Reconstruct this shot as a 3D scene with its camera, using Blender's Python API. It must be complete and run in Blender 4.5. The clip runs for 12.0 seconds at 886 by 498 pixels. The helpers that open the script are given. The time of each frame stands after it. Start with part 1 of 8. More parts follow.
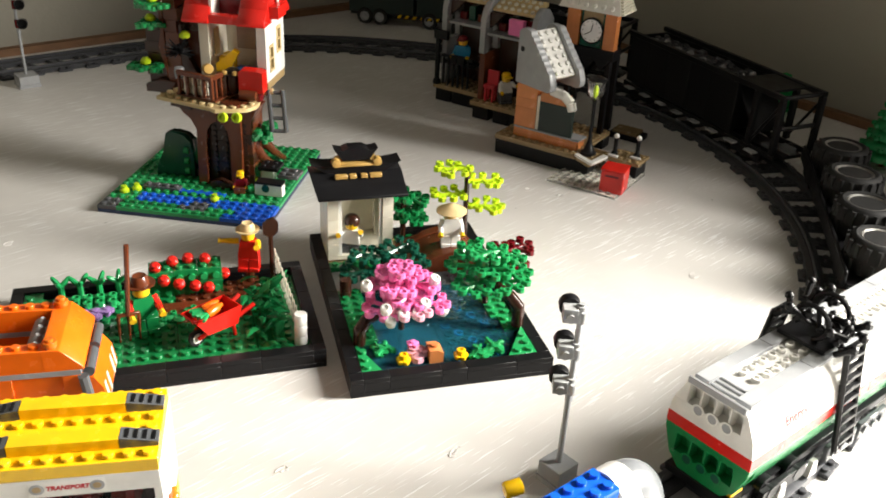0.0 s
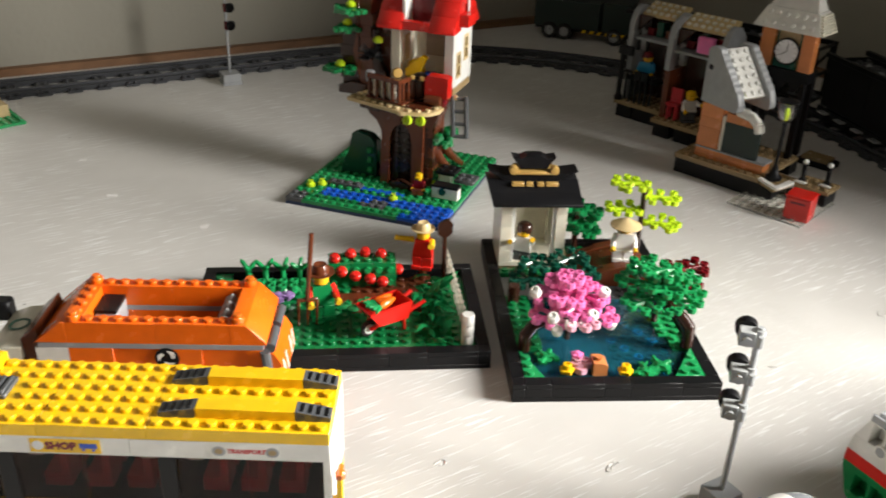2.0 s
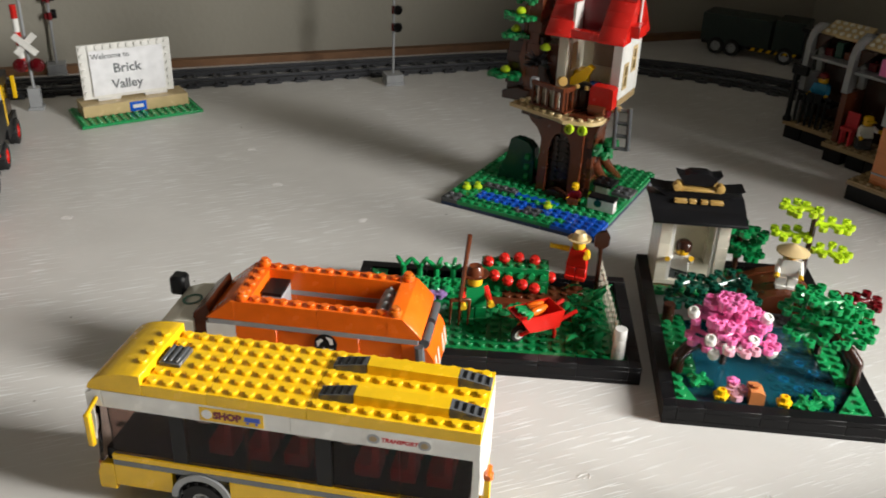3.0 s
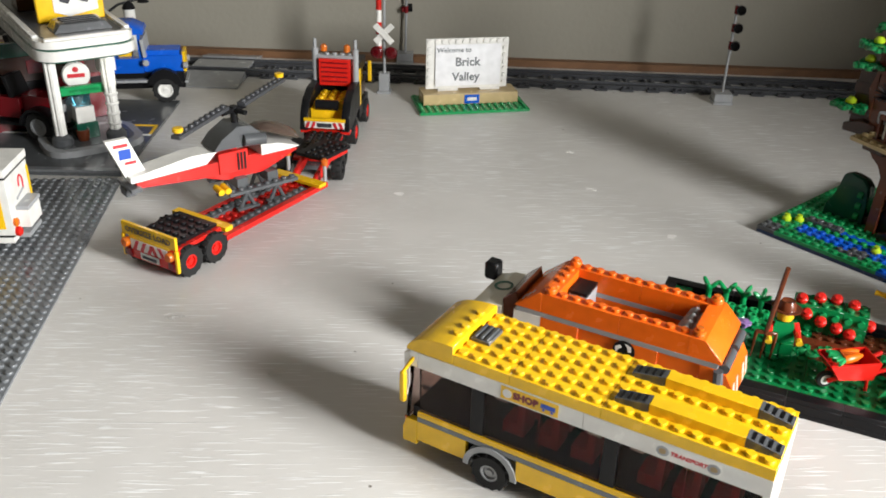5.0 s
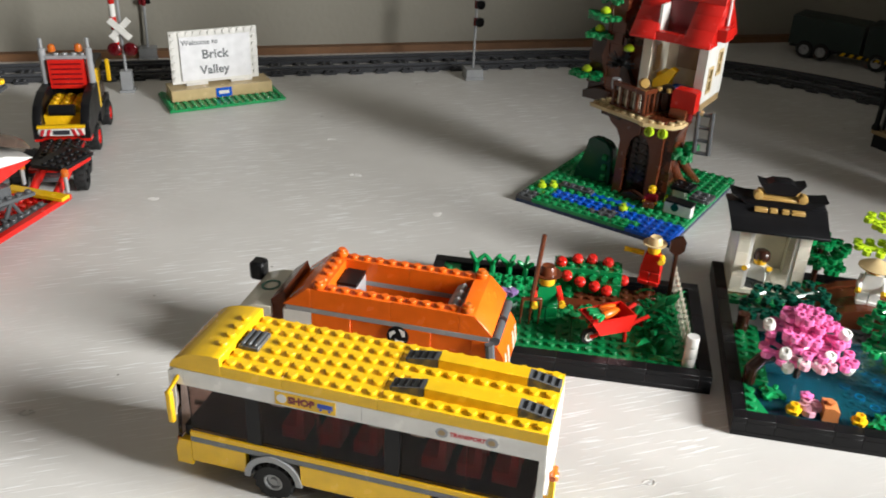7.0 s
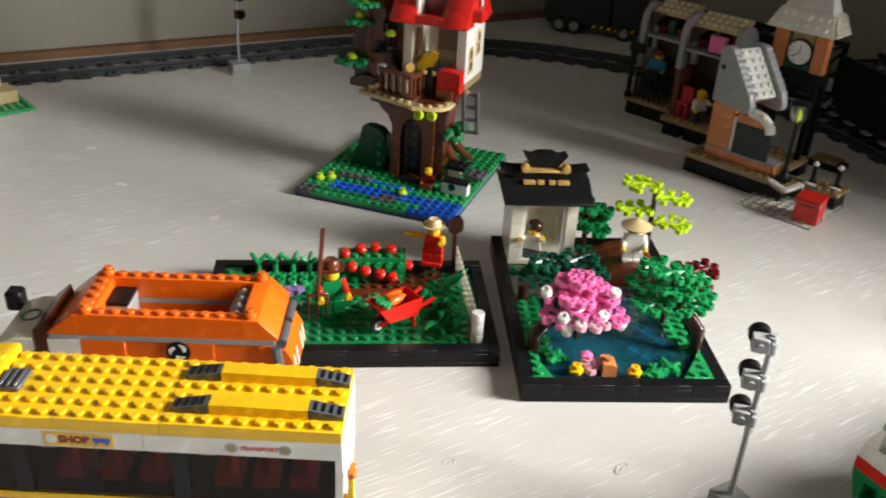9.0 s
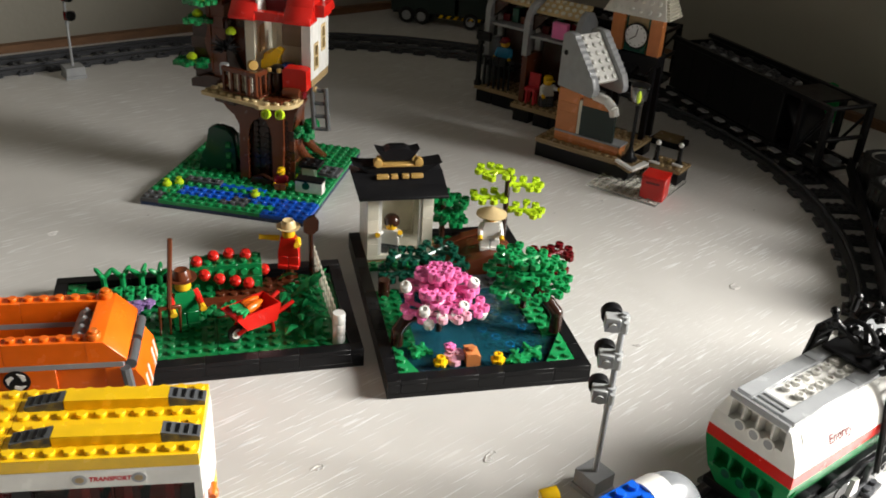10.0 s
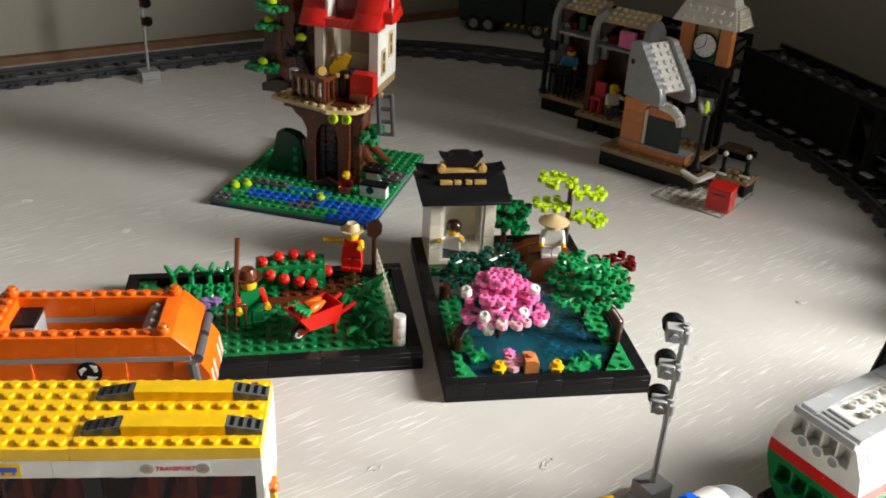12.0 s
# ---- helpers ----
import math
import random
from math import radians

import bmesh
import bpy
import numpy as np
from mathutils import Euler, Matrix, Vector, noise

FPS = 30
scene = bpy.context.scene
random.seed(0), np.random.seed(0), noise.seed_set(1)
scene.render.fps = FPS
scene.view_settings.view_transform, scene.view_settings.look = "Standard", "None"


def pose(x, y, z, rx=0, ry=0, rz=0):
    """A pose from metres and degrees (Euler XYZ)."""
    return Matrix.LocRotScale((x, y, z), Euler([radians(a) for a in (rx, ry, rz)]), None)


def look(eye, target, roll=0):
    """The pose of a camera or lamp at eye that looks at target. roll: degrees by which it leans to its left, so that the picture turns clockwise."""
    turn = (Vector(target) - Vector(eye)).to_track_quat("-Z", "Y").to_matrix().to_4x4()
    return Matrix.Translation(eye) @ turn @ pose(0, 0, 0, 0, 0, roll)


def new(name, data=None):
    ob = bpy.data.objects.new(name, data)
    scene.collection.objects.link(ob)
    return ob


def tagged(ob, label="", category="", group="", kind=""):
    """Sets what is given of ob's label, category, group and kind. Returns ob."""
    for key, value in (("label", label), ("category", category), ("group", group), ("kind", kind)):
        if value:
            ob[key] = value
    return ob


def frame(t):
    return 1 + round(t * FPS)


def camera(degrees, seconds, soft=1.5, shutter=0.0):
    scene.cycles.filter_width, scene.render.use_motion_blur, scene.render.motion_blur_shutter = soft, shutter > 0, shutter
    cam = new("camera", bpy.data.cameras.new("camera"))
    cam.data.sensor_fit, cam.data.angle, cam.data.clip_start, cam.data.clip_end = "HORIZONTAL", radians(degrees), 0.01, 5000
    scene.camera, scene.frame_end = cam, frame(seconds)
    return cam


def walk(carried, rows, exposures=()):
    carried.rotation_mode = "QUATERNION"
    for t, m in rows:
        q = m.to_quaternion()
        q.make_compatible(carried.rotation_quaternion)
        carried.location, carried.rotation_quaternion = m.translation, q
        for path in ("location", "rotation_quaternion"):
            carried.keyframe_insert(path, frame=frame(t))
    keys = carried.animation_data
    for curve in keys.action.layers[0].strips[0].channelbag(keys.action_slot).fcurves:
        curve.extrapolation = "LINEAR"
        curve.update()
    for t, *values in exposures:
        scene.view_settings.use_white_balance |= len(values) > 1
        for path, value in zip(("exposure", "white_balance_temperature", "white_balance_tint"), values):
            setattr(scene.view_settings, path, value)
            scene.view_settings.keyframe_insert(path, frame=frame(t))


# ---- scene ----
cam = camera(52.72, 12.0, soft=1.8, shutter=0.3)
# seconds, eye, yaw, pitch, roll
ROWS = [
    (0, 0.0000, -0.0000, 0.3330, -14.10, -28.22, -2.61),
    (0.5, 0.0008, -0.0004, 0.3331, -13.72, -28.11, -2.39),
    (1, 0.0005, -0.0002, 0.3322, -13.02, -28.02, -2.39),
    (1.5, -0.0036, -0.0018, 0.3346, -9.22, -28.17, -2.34),
    (2, -0.0074, -0.0060, 0.3298, -2.83, -27.65, -1.79),
    (2.5, -0.0159, -0.0069, 0.3270, 2.95, -27.41, -1.75),
    (4.5, -0.0285, -0.0219, 0.3336, 20.82, -27.71, -1.64),
    (5, -0.0321, -0.0273, 0.3336, 27.20, -27.61, -1.47),
    (5.5, -0.0321, -0.0249, 0.3332, 26.58, -27.65, -1.40),
    (6, -0.0307, -0.0221, 0.3335, 22.58, -27.71, -1.59),
    (6.5, -0.0274, -0.0160, 0.3330, 16.36, -27.85, -1.98),
    (8.5, -0.0193, -0.0062, 0.3339, 3.24, -28.31, -2.55),
    (9, -0.0144, -0.0029, 0.3342, -2.29, -28.37, -2.76),
    (9.5, -0.0093, 0.0009, 0.3346, -8.08, -28.41, -3.09),
    (10, -0.0059, 0.0034, 0.3344, -11.57, -28.42, -3.25),
    (10.5, -0.0062, 0.0036, 0.3347, -11.64, -28.41, -3.27),
    (11, -0.0058, 0.0023, 0.3340, -11.06, -28.25, -3.12),
    (11.5, -0.0064, 0.0009, 0.3351, -9.70, -28.23, -2.90),
    (12, -0.0071, -0.0004, 0.3347, -7.47, -28.12, -2.66),
]
walk(cam, [(t, pose(x, y, z, 90 + pitch, roll, yaw)) for t, x, y, z, yaw, pitch, roll in ROWS],
     exposures=[(0.0, 0.32, 6700, 10), (1.0, 0.30, 6650, 10), (2.0, 0.04, 6500, 10), (2.5, -0.36, 6450, 10), (4.5, -0.02, 6250, 10), (5.5, -0.05, 6200, 10), (6.5, -0.06, 6200, 10),
                (8.5, -0.10, 6350, 10), (9.5, -0.20, 6450, 10), (10.5, -0.36, 6500, 10), (12.0, -0.30, 6500, 10)])

# ---- room frame: u runs along the back wall, n towards it ----
A_ROOM = 25.0
UX, UY = math.cos(radians(A_ROOM)), math.sin(radians(A_ROOM))


def room(u, n, z=0.0):
    """A place in the room's own axes, as a world place."""
    return Vector((u * UX - n * UY, u * UY + n * UX, z))


U_RIGHT, U_LEFT, N_BACK, N_FRONT = 0.985, -2.9, 1.171, -2.7
Z_FLOOR, Z_CEIL = -0.75, 1.65
WIN_N0, WIN_N1, WIN_Z0, WIN_Z1 = -0.50, 0.02, 0.18, 0.91

# ---- light: overcast day through the window in the right-hand wall ----
world = bpy.data.worlds.new("sky")
scene.world = world
world.use_nodes = True
wn = world.node_tree
sky = wn.nodes.new("ShaderNodeTexSky")
sky.sky_type, sky.sun_disc = "NISHITA", False
sky.sun_elevation, sky.sun_rotation = radians(40), radians(115)
wn.links.new(sky.outputs[0], wn.nodes["Background"].inputs[0])
wn.nodes["Background"].inputs[1].default_value = 0.06

lamp_data = bpy.data.lights.new("window_light", "AREA")
lamp_data.shape, lamp_data.size, lamp_data.size_y = "RECTANGLE", WIN_N1 - WIN_N0 - 0.12, WIN_Z1 - WIN_Z0 - 0.12
lamp_data.energy, lamp_data.color = 54.0, (0.99, 0.962, 0.905)
lamp_data.spread = radians(140)
lamp = new("window_light", lamp_data)
wc = room(U_RIGHT + 0.05, (WIN_N0 + WIN_N1) / 2, (WIN_Z0 + WIN_Z1) / 2)
lamp.matrix_world = look(wc, wc + room(-1, 0.0, 0.0))


# ---- materials ----
def nodes_of(name):
    m = bpy.data.materials.new(name)
    m.use_nodes = True
    nt = m.node_tree
    return m, nt, nt.nodes["Principled BSDF"]


def node(nt, kind, **values):
    n = nt.nodes.new(kind)
    for k, v in values.items():
        n.inputs[k].default_value = v
    return n


def plastic(name, rgb, rough=0.22, trans=0.0, metal=0.0, vary=0.07, gloss=0.5, ior=1.5):
    """Moulded toy plastic: gloss broken by fine scratches and dust, slight tone shift from piece to piece."""
    m, nt, b = nodes_of(name)
    co = nt.nodes.new("ShaderNodeTexCoord")
    info = nt.nodes.new("ShaderNodeObjectInfo")
    dust = node(nt, "ShaderNodeTexNoise", Scale=90.0, Detail=5.0)
    fine = node(nt, "ShaderNodeTexNoise", Scale=900.0, Detail=3.0)
    nt.links.new(co.outputs["Object"], dust.inputs["Vector"])
    nt.links.new(co.outputs["Object"], fine.inputs["Vector"])
    tone = node(nt, "ShaderNodeMapRange")
    tone.inputs[3].default_value, tone.inputs[4].default_value = 1.0 - vary, 1.0 + vary
    nt.links.new(info.outputs["Random"], tone.inputs[0])
    spots = node(nt, "ShaderNodeMapRange")
    spots.inputs[1].default_value, spots.inputs[2].default_value = 0.35, 0.7
    spots.inputs[3].default_value, spots.inputs[4].default_value = 0.93, 1.07
    nt.links.new(dust.outputs["Fac"], spots.inputs[0])
    mul = nt.nodes.new("ShaderNodeMath")
    mul.operation = "MULTIPLY"
    nt.links.new(tone.outputs[0], mul.inputs[0])
    nt.links.new(spots.outputs[0], mul.inputs[1])
    mix = nt.nodes.new("ShaderNodeVectorMath")
    mix.operation = "SCALE"
    mix.inputs[0].default_value = rgb
    nt.links.new(mul.outputs[0], mix.inputs["Scale"])
    nt.links.new(mix.outputs[0], b.inputs["Base Color"])
    rr = node(nt, "ShaderNodeMapRange")
    rr.inputs[3].default_value, rr.inputs[4].default_value = rough * 0.75, rough * 1.5
    nt.links.new(dust.outputs["Fac"], rr.inputs[0])
    nt.links.new(rr.outputs[0], b.inputs["Roughness"])
    bump = node(nt, "ShaderNodeBump", Strength=0.06, Distance=0.0004)
    nt.links.new(fine.outputs["Fac"], bump.inputs["Height"])
    nt.links.new(bump.outputs[0], b.inputs["Normal"])
    b.inputs["Metallic"].default_value = metal
    b.inputs["Specular IOR Level"].default_value = gloss
    if trans:
        b.inputs["Transmission Weight"].default_value = trans
        b.inputs["IOR"].default_value = ior
    return m


BLACK = plastic("black_plastic", (0.008, 0.008, 0.009), 0.32, gloss=0.2)
RUBBER = plastic("black_rubber", (0.016, 0.016, 0.016), 0.6, gloss=0.3)
WHITE = plastic("white_plastic", (0.78, 0.77, 0.73))
CREAM = plastic("aged_white_plastic", (0.74, 0.70, 0.58))
RED = plastic("red_plastic", (0.62, 0.016, 0.010))
DRED = plastic("dark_red_plastic", (0.16, 0.006, 0.010))
YELLOW = plastic("yellow_plastic", (0.86, 0.52, 0.008))
ORANGE = plastic("orange_plastic", (0.88, 0.15, 0.008))
LORANGE = plastic("nougat_orange_plastic", (0.62, 0.22, 0.07))
GREEN = plastic("green_plastic", (0.006, 0.20, 0.055))
BGREEN = plastic("bright_green_plastic", (0.014, 0.30, 0.088))
DGREEN = plastic("dark_green_plastic", (0.006, 0.075, 0.045))
# dark green taken down to near black: shade put into the colour
SHADEGREEN = plastic("shaded_green_plastic", (0.008, 0.022, 0.018), 0.35)
LIME = plastic("lime_plastic", (0.52, 0.72, 0.02))
BLUE = plastic("blue_plastic", (0.006, 0.10, 0.58))
DBLUE = plastic("dark_blue_plastic", (0.010, 0.03, 0.10))
POND = plastic("teal_blue_plastic", (0.012, 0.065, 0.085))
AZURE = plastic("azure_plastic", (0.02, 0.22, 0.42))
GREY = plastic("light_grey_plastic", (0.34, 0.35, 0.36))
RAILGREY = plastic("worn_rail_plastic", (0.075, 0.078, 0.086), 0.10)
PALEGREY = plastic("pale_grey_plastic", (0.42, 0.43, 0.43))
TRACKGREY = plastic("track_grey_plastic", (0.055, 0.057, 0.063), 0.3, gloss=0.3)
MGREY = plastic("mid_grey_plastic", (0.17, 0.18, 0.19))
DGREY = plastic("dark_grey_plastic", (0.085, 0.09, 0.095))
BROWN = plastic("reddish_brown_plastic", (0.125, 0.032, 0.012))
DBROWN = plastic("dark_brown_plastic", (0.04, 0.014, 0.008))
DTAN = plastic("dark_tan_plastic", (0.34, 0.24, 0.12))
GOLD = plastic("pearl_gold_plastic", (0.50, 0.31, 0.09), 0.3)
TAN = plastic("tan_plastic", (0.62, 0.47, 0.24))
PINK = plastic("dark_pink_plastic", (0.86, 0.20, 0.47))
LPINK = plastic("light_pink_plastic", (0.82, 0.42, 0.52))
PURPLE = plastic("lavender_plastic", (0.30, 0.18, 0.42))
SKIN = plastic("doll_yellow_plastic", (0.85, 0.50, 0.02))
SILVER = plastic("silver_metal_plastic", (0.42, 0.41, 0.39), 0.30, metal=0.9)
FROST = plastic("frosted_clear_plastic", (0.86, 0.85, 0.80), 0.12, trans=0.9)
GLASS = plastic("clear_plastic", (0.9, 0.9, 0.9), 0.06, trans=1.0)
SMOKE = plastic("smoke_plastic", (0.52, 0.40, 0.36), 0.04, trans=1.0, gloss=0.3, ior=1.2)
DSMOKE = plastic("dark_smoke_plastic", (0.20, 0.14, 0.11), 0.08, trans=0.55)
WATER = plastic("trans_blue_plastic", (0.10, 0.42, 0.52), 0.05, trans=0.95)
AMBER = plastic("trans_orange_plastic", (0.95, 0.25, 0.02), 0.1, trans=0.5)
TRED = plastic("trans_red_plastic", (0.16, 0.005, 0.01), 0.1, trans=0.4)
PAPER = plastic("printed_paper", (0.88, 0.88, 0.90), 0.6)
INK = plastic("print_ink", (0.03, 0.03, 0.04), 0.5)
INKRED = plastic("red_print", (0.55, 0.02, 0.03), 0.4)
INKDULL = plastic("faded_red_print", (0.14, 0.022, 0.025), 0.5)
INKBLUE = plastic("blue_print", (0.02, 0.08, 0.45), 0.4)


def painted_board():
    """White gloss paint over plywood: raised grain dashes along the boards with their glint put into a paler colour,
    dull patches, faint dirt.
    """
    m, nt, b = nodes_of("white_painted_plywood")
    co = nt.nodes.new("ShaderNodeTexCoord")
    turn = nt.nodes.new("ShaderNodeMapping")
    turn.inputs["Rotation"].default_value[2] = radians(-A_ROOM - 4)
    nt.links.new(co.outputs["Object"], turn.inputs["Vector"])
    stretch = nt.nodes.new("ShaderNodeMapping")
    stretch.inputs["Scale"].default_value = (36.0, 620.0, 1.0)
    nt.links.new(turn.outputs[0], stretch.inputs["Vector"])
    grain = node(nt, "ShaderNodeTexNoise", Scale=1.0, Detail=1.6, Roughness=0.5)
    nt.links.new(stretch.outputs[0], grain.inputs["Vector"])
    patch = node(nt, "ShaderNodeTexNoise", Scale=8.0, Detail=3.0)
    nt.links.new(turn.outputs[0], patch.inputs["Vector"])
    dash = node(nt, "ShaderNodeMapRange")
    dash.inputs[1].default_value, dash.inputs[2].default_value = 0.595, 0.645
    nt.links.new(grain.outputs["Fac"], dash.inputs[0])
    where = node(nt, "ShaderNodeMapRange")
    where.inputs[1].default_value, where.inputs[2].default_value = 0.40, 0.52
    nt.links.new(patch.outputs["Fac"], where.inputs[0])
    mul = nt.nodes.new("ShaderNodeMath")
    mul.operation = "MULTIPLY"
    nt.links.new(dash.outputs[0], mul.inputs[0])
    nt.links.new(where.outputs[0], mul.inputs[1])
    fine_map = nt.nodes.new("ShaderNodeMapping")
    fine_map.inputs["Scale"].default_value = (95.0, 1250.0, 1.0)
    nt.links.new(turn.outputs[0], fine_map.inputs["Vector"])
    fine = node(nt, "ShaderNodeTexNoise", Scale=1.0, Detail=2.0, Roughness=0.5)
    nt.links.new(fine_map.outputs[0], fine.inputs["Vector"])
    fine_dash = node(nt, "ShaderNodeMapRange")
    fine_dash.inputs[1].default_value, fine_dash.inputs[2].default_value = 0.58, 0.66
    fine_dash.inputs[4].default_value = 0.42
    nt.links.new(fine.outputs["Fac"], fine_dash.inputs[0])
    swirl = node(nt, "ShaderNodeTexNoise", Scale=5.0, Detail=2.0)
    nt.links.new(turn.outputs[0], swirl.inputs["Vector"])
    fine_where = node(nt, "ShaderNodeMapRange")
    fine_where.inputs[1].default_value, fine_where.inputs[2].default_value = 0.46, 0.60
    nt.links.new(swirl.outputs["Fac"], fine_where.inputs[0])
    fine_mul = nt.nodes.new("ShaderNodeMath")
    fine_mul.operation = "MULTIPLY"
    nt.links.new(fine_dash.outputs[0], fine_mul.inputs[0])
    nt.links.new(fine_where.outputs[0], fine_mul.inputs[1])
    both = nt.nodes.new("ShaderNodeMath")
    both.operation = "MAXIMUM"
    nt.links.new(mul.outputs[0], both.inputs[0])
    nt.links.new(fine_mul.outputs[0], both.inputs[1])
    cells = node(nt, "ShaderNodeTexVoronoi", Scale=26.0)
    nt.links.new(turn.outputs[0], cells.inputs["Vector"])
    speck = node(nt, "ShaderNodeMapRange")
    speck.inputs[1].default_value, speck.inputs[2].default_value = 0.030, 0.022
    nt.links.new(cells.outputs["Distance"], speck.inputs[0])
    broad = node(nt, "ShaderNodeTexNoise", Scale=28.0, Detail=4.0)
    nt.links.new(turn.outputs[0], broad.inputs["Vector"])
    bump1 = node(nt, "ShaderNodeBump", Strength=0.4, Distance=0.0006)
    nt.links.new(both.outputs[0], bump1.inputs["Height"])
    bump2 = node(nt, "ShaderNodeBump", Strength=0.15, Distance=0.002)
    nt.links.new(broad.outputs["Fac"], bump2.inputs["Height"])
    nt.links.new(bump1.outputs[0], bump2.inputs["Normal"])
    nt.links.new(bump2.outputs[0], b.inputs["Normal"])
    tint = nt.nodes.new("ShaderNodeMix")
    tint.data_type = "RGBA"
    tint.inputs[6].default_value = (0.62, 0.60, 0.57, 1)
    tint.inputs[7].default_value = (0.73, 0.71, 0.68, 1)
    nt.links.new(broad.outputs["Fac"], tint.inputs[0])
    # paler colour on the raised dashes paints in the light their ridges catch
    ridge_glint = nt.nodes.new("ShaderNodeMix")
    ridge_glint.data_type = "RGBA"
    ridge_glint.inputs[7].default_value = (0.88, 0.88, 0.87, 1)
    nt.links.new(both.outputs[0], ridge_glint.inputs[0])
    nt.links.new(tint.outputs[2], ridge_glint.inputs[6])
    dots = nt.nodes.new("ShaderNodeMix")
    dots.data_type = "RGBA"
    dots.inputs[7].default_value = (0.20, 0.18, 0.15, 1)
    nt.links.new(speck.outputs[0], dots.inputs[0])
    nt.links.new(ridge_glint.outputs[2], dots.inputs[6])
    nt.links.new(dots.outputs[2], b.inputs["Base Color"])
    rr = node(nt, "ShaderNodeMapRange")
    rr.inputs[3].default_value, rr.inputs[4].default_value = 0.26, 0.42
    nt.links.new(patch.outputs["Fac"], rr.inputs[0])
    nt.links.new(rr.outputs[0], b.inputs["Roughness"])
    return m


def plaster(name, rgb, rough=0.85):
    m, nt, b = nodes_of(name)
    co = nt.nodes.new("ShaderNodeTexCoord")
    n1 = node(nt, "ShaderNodeTexNoise", Scale=3.0, Detail=4.0)
    n2 = node(nt, "ShaderNodeTexNoise", Scale=140.0, Detail=4.0)
    for n in (n1, n2):
        nt.links.new(co.outputs["Object"], n.inputs["Vector"])
    mix = nt.nodes.new("ShaderNodeMix")
    mix.data_type = "RGBA"
    mix.inputs[6].default_value = (*[c * 0.92 for c in rgb], 1)
    mix.inputs[7].default_value = (*[min(1, c * 1.06) for c in rgb], 1)
    nt.links.new(n1.outputs["Fac"], mix.inputs[0])
    nt.links.new(mix.outputs[2], b.inputs["Base Color"])
    bump = node(nt, "ShaderNodeBump", Strength=0.2, Distance=0.002)
    nt.links.new(n2.outputs["Fac"], bump.inputs["Height"])
    nt.links.new(bump.outputs[0], b.inputs["Normal"])
    b.inputs["Roughness"].default_value = rough
    return m


def timber(name, rgb):
    m, nt, b = nodes_of(name)
    co = nt.nodes.new("ShaderNodeTexCoord")
    mp = nt.nodes.new("ShaderNodeMapping")
    mp.inputs["Scale"].default_value = (6.0, 120.0, 120.0)
    nt.links.new(co.outputs["Object"], mp.inputs["Vector"])
    n1 = node(nt, "ShaderNodeTexNoise", Scale=1.0, Detail=5.0)
    nt.links.new(mp.outputs[0], n1.inputs["Vector"])
    mix = nt.nodes.new("ShaderNodeMix")
    mix.data_type = "RGBA"
    mix.inputs[6].default_value = (*[c * 0.6 for c in rgb], 1)
    mix.inputs[7].default_value = (*[c * 1.3 for c in rgb], 1)
    nt.links.new(n1.outputs["Fac"], mix.inputs[0])
    nt.links.new(mix.outputs[2], b.inputs["Base Color"])
    b.inputs["Roughness"].default_value = 0.6
    return m


BOARD = painted_board()
WALL = plaster("greige_wall_paint", (0.33, 0.312, 0.26))
CEIL = plaster("ceiling_paint", (0.20, 0.195, 0.185))
FLOOR = timber("floor_boards", (0.10, 0.06, 0.035))
OAK = timber("bare_wood_edge", (0.20, 0.10, 0.045))

# ---- building kit: stud pitch and plate height ----
S, P = 0.008, 0.0032


def box(bm, x0, y0, z0, x1, y1, z1, c=0.0003):
    """A box with chamfered edges, in metres."""
    lo, hi = (x0, y0, z0), (x1, y1, z1)
    c = min(c, 0.3 * min(hi[i] - lo[i] for i in range(3)))
    v = {}
    for sx in (0, 1):
        for sy in (0, 1):
            for sz in (0, 1):
                s = (sx, sy, sz)
                for k in range(3):
                    co = [(hi[i] if s[i] else lo[i]) + (0 if i == k else (-c if s[i] else c)) for i in range(3)]
                    v[s, k] = bm.verts.new(co)
    for k in range(3):
        a, b = (k + 1) % 3, (k + 2) % 3
        for sk in (0, 1):
            ring = []
            for sa, sb in ((0, 0), (1, 0), (1, 1), (0, 1)):
                s = [0, 0, 0]
                s[k], s[a], s[b] = sk, sa, sb
                ring.append(v[tuple(s), k])
            bm.faces.new(ring)
        for sa in (0, 1):
            for sb in (0, 1):
                s0, s1 = [0, 0, 0], [0, 0, 0]
                s0[a] = s1[a] = sa
                s0[b] = s1[b] = sb
                s1[k] = 1
                s0, s1 = tuple(s0), tuple(s1)
                bm.faces.new((v[s0, a], v[s1, a], v[s1, b], v[s0, b]))
    for s in [(i, j, k) for i in (0, 1) for j in (0, 1) for k in (0, 1)]:
        bm.faces.new([v[s, k] for k in range(3)])


def rod(bm, a, b, r, r2=None, seg=10, caps=True):
    """A round bar from a to b."""
    a, b = Vector(a), Vector(b)
    r2 = r if r2 is None else r2
    q = (b - a).to_track_quat("Z", "Y")
    ra, rb = [], []
    for i in range(seg):
        t = 2 * math.pi * i / seg
        d = q @ Vector((math.cos(t), math.sin(t), 0))
        ra.append(bm.verts.new(a + d * r))
        rb.append(bm.verts.new(b + d * r2))
    for i in range(seg):
        j = (i + 1) % seg
        bm.faces.new((ra[i], ra[j], rb[j], rb[i]))
    if caps:
        bm.faces.new(ra[::-1])
        bm.faces.new(rb)


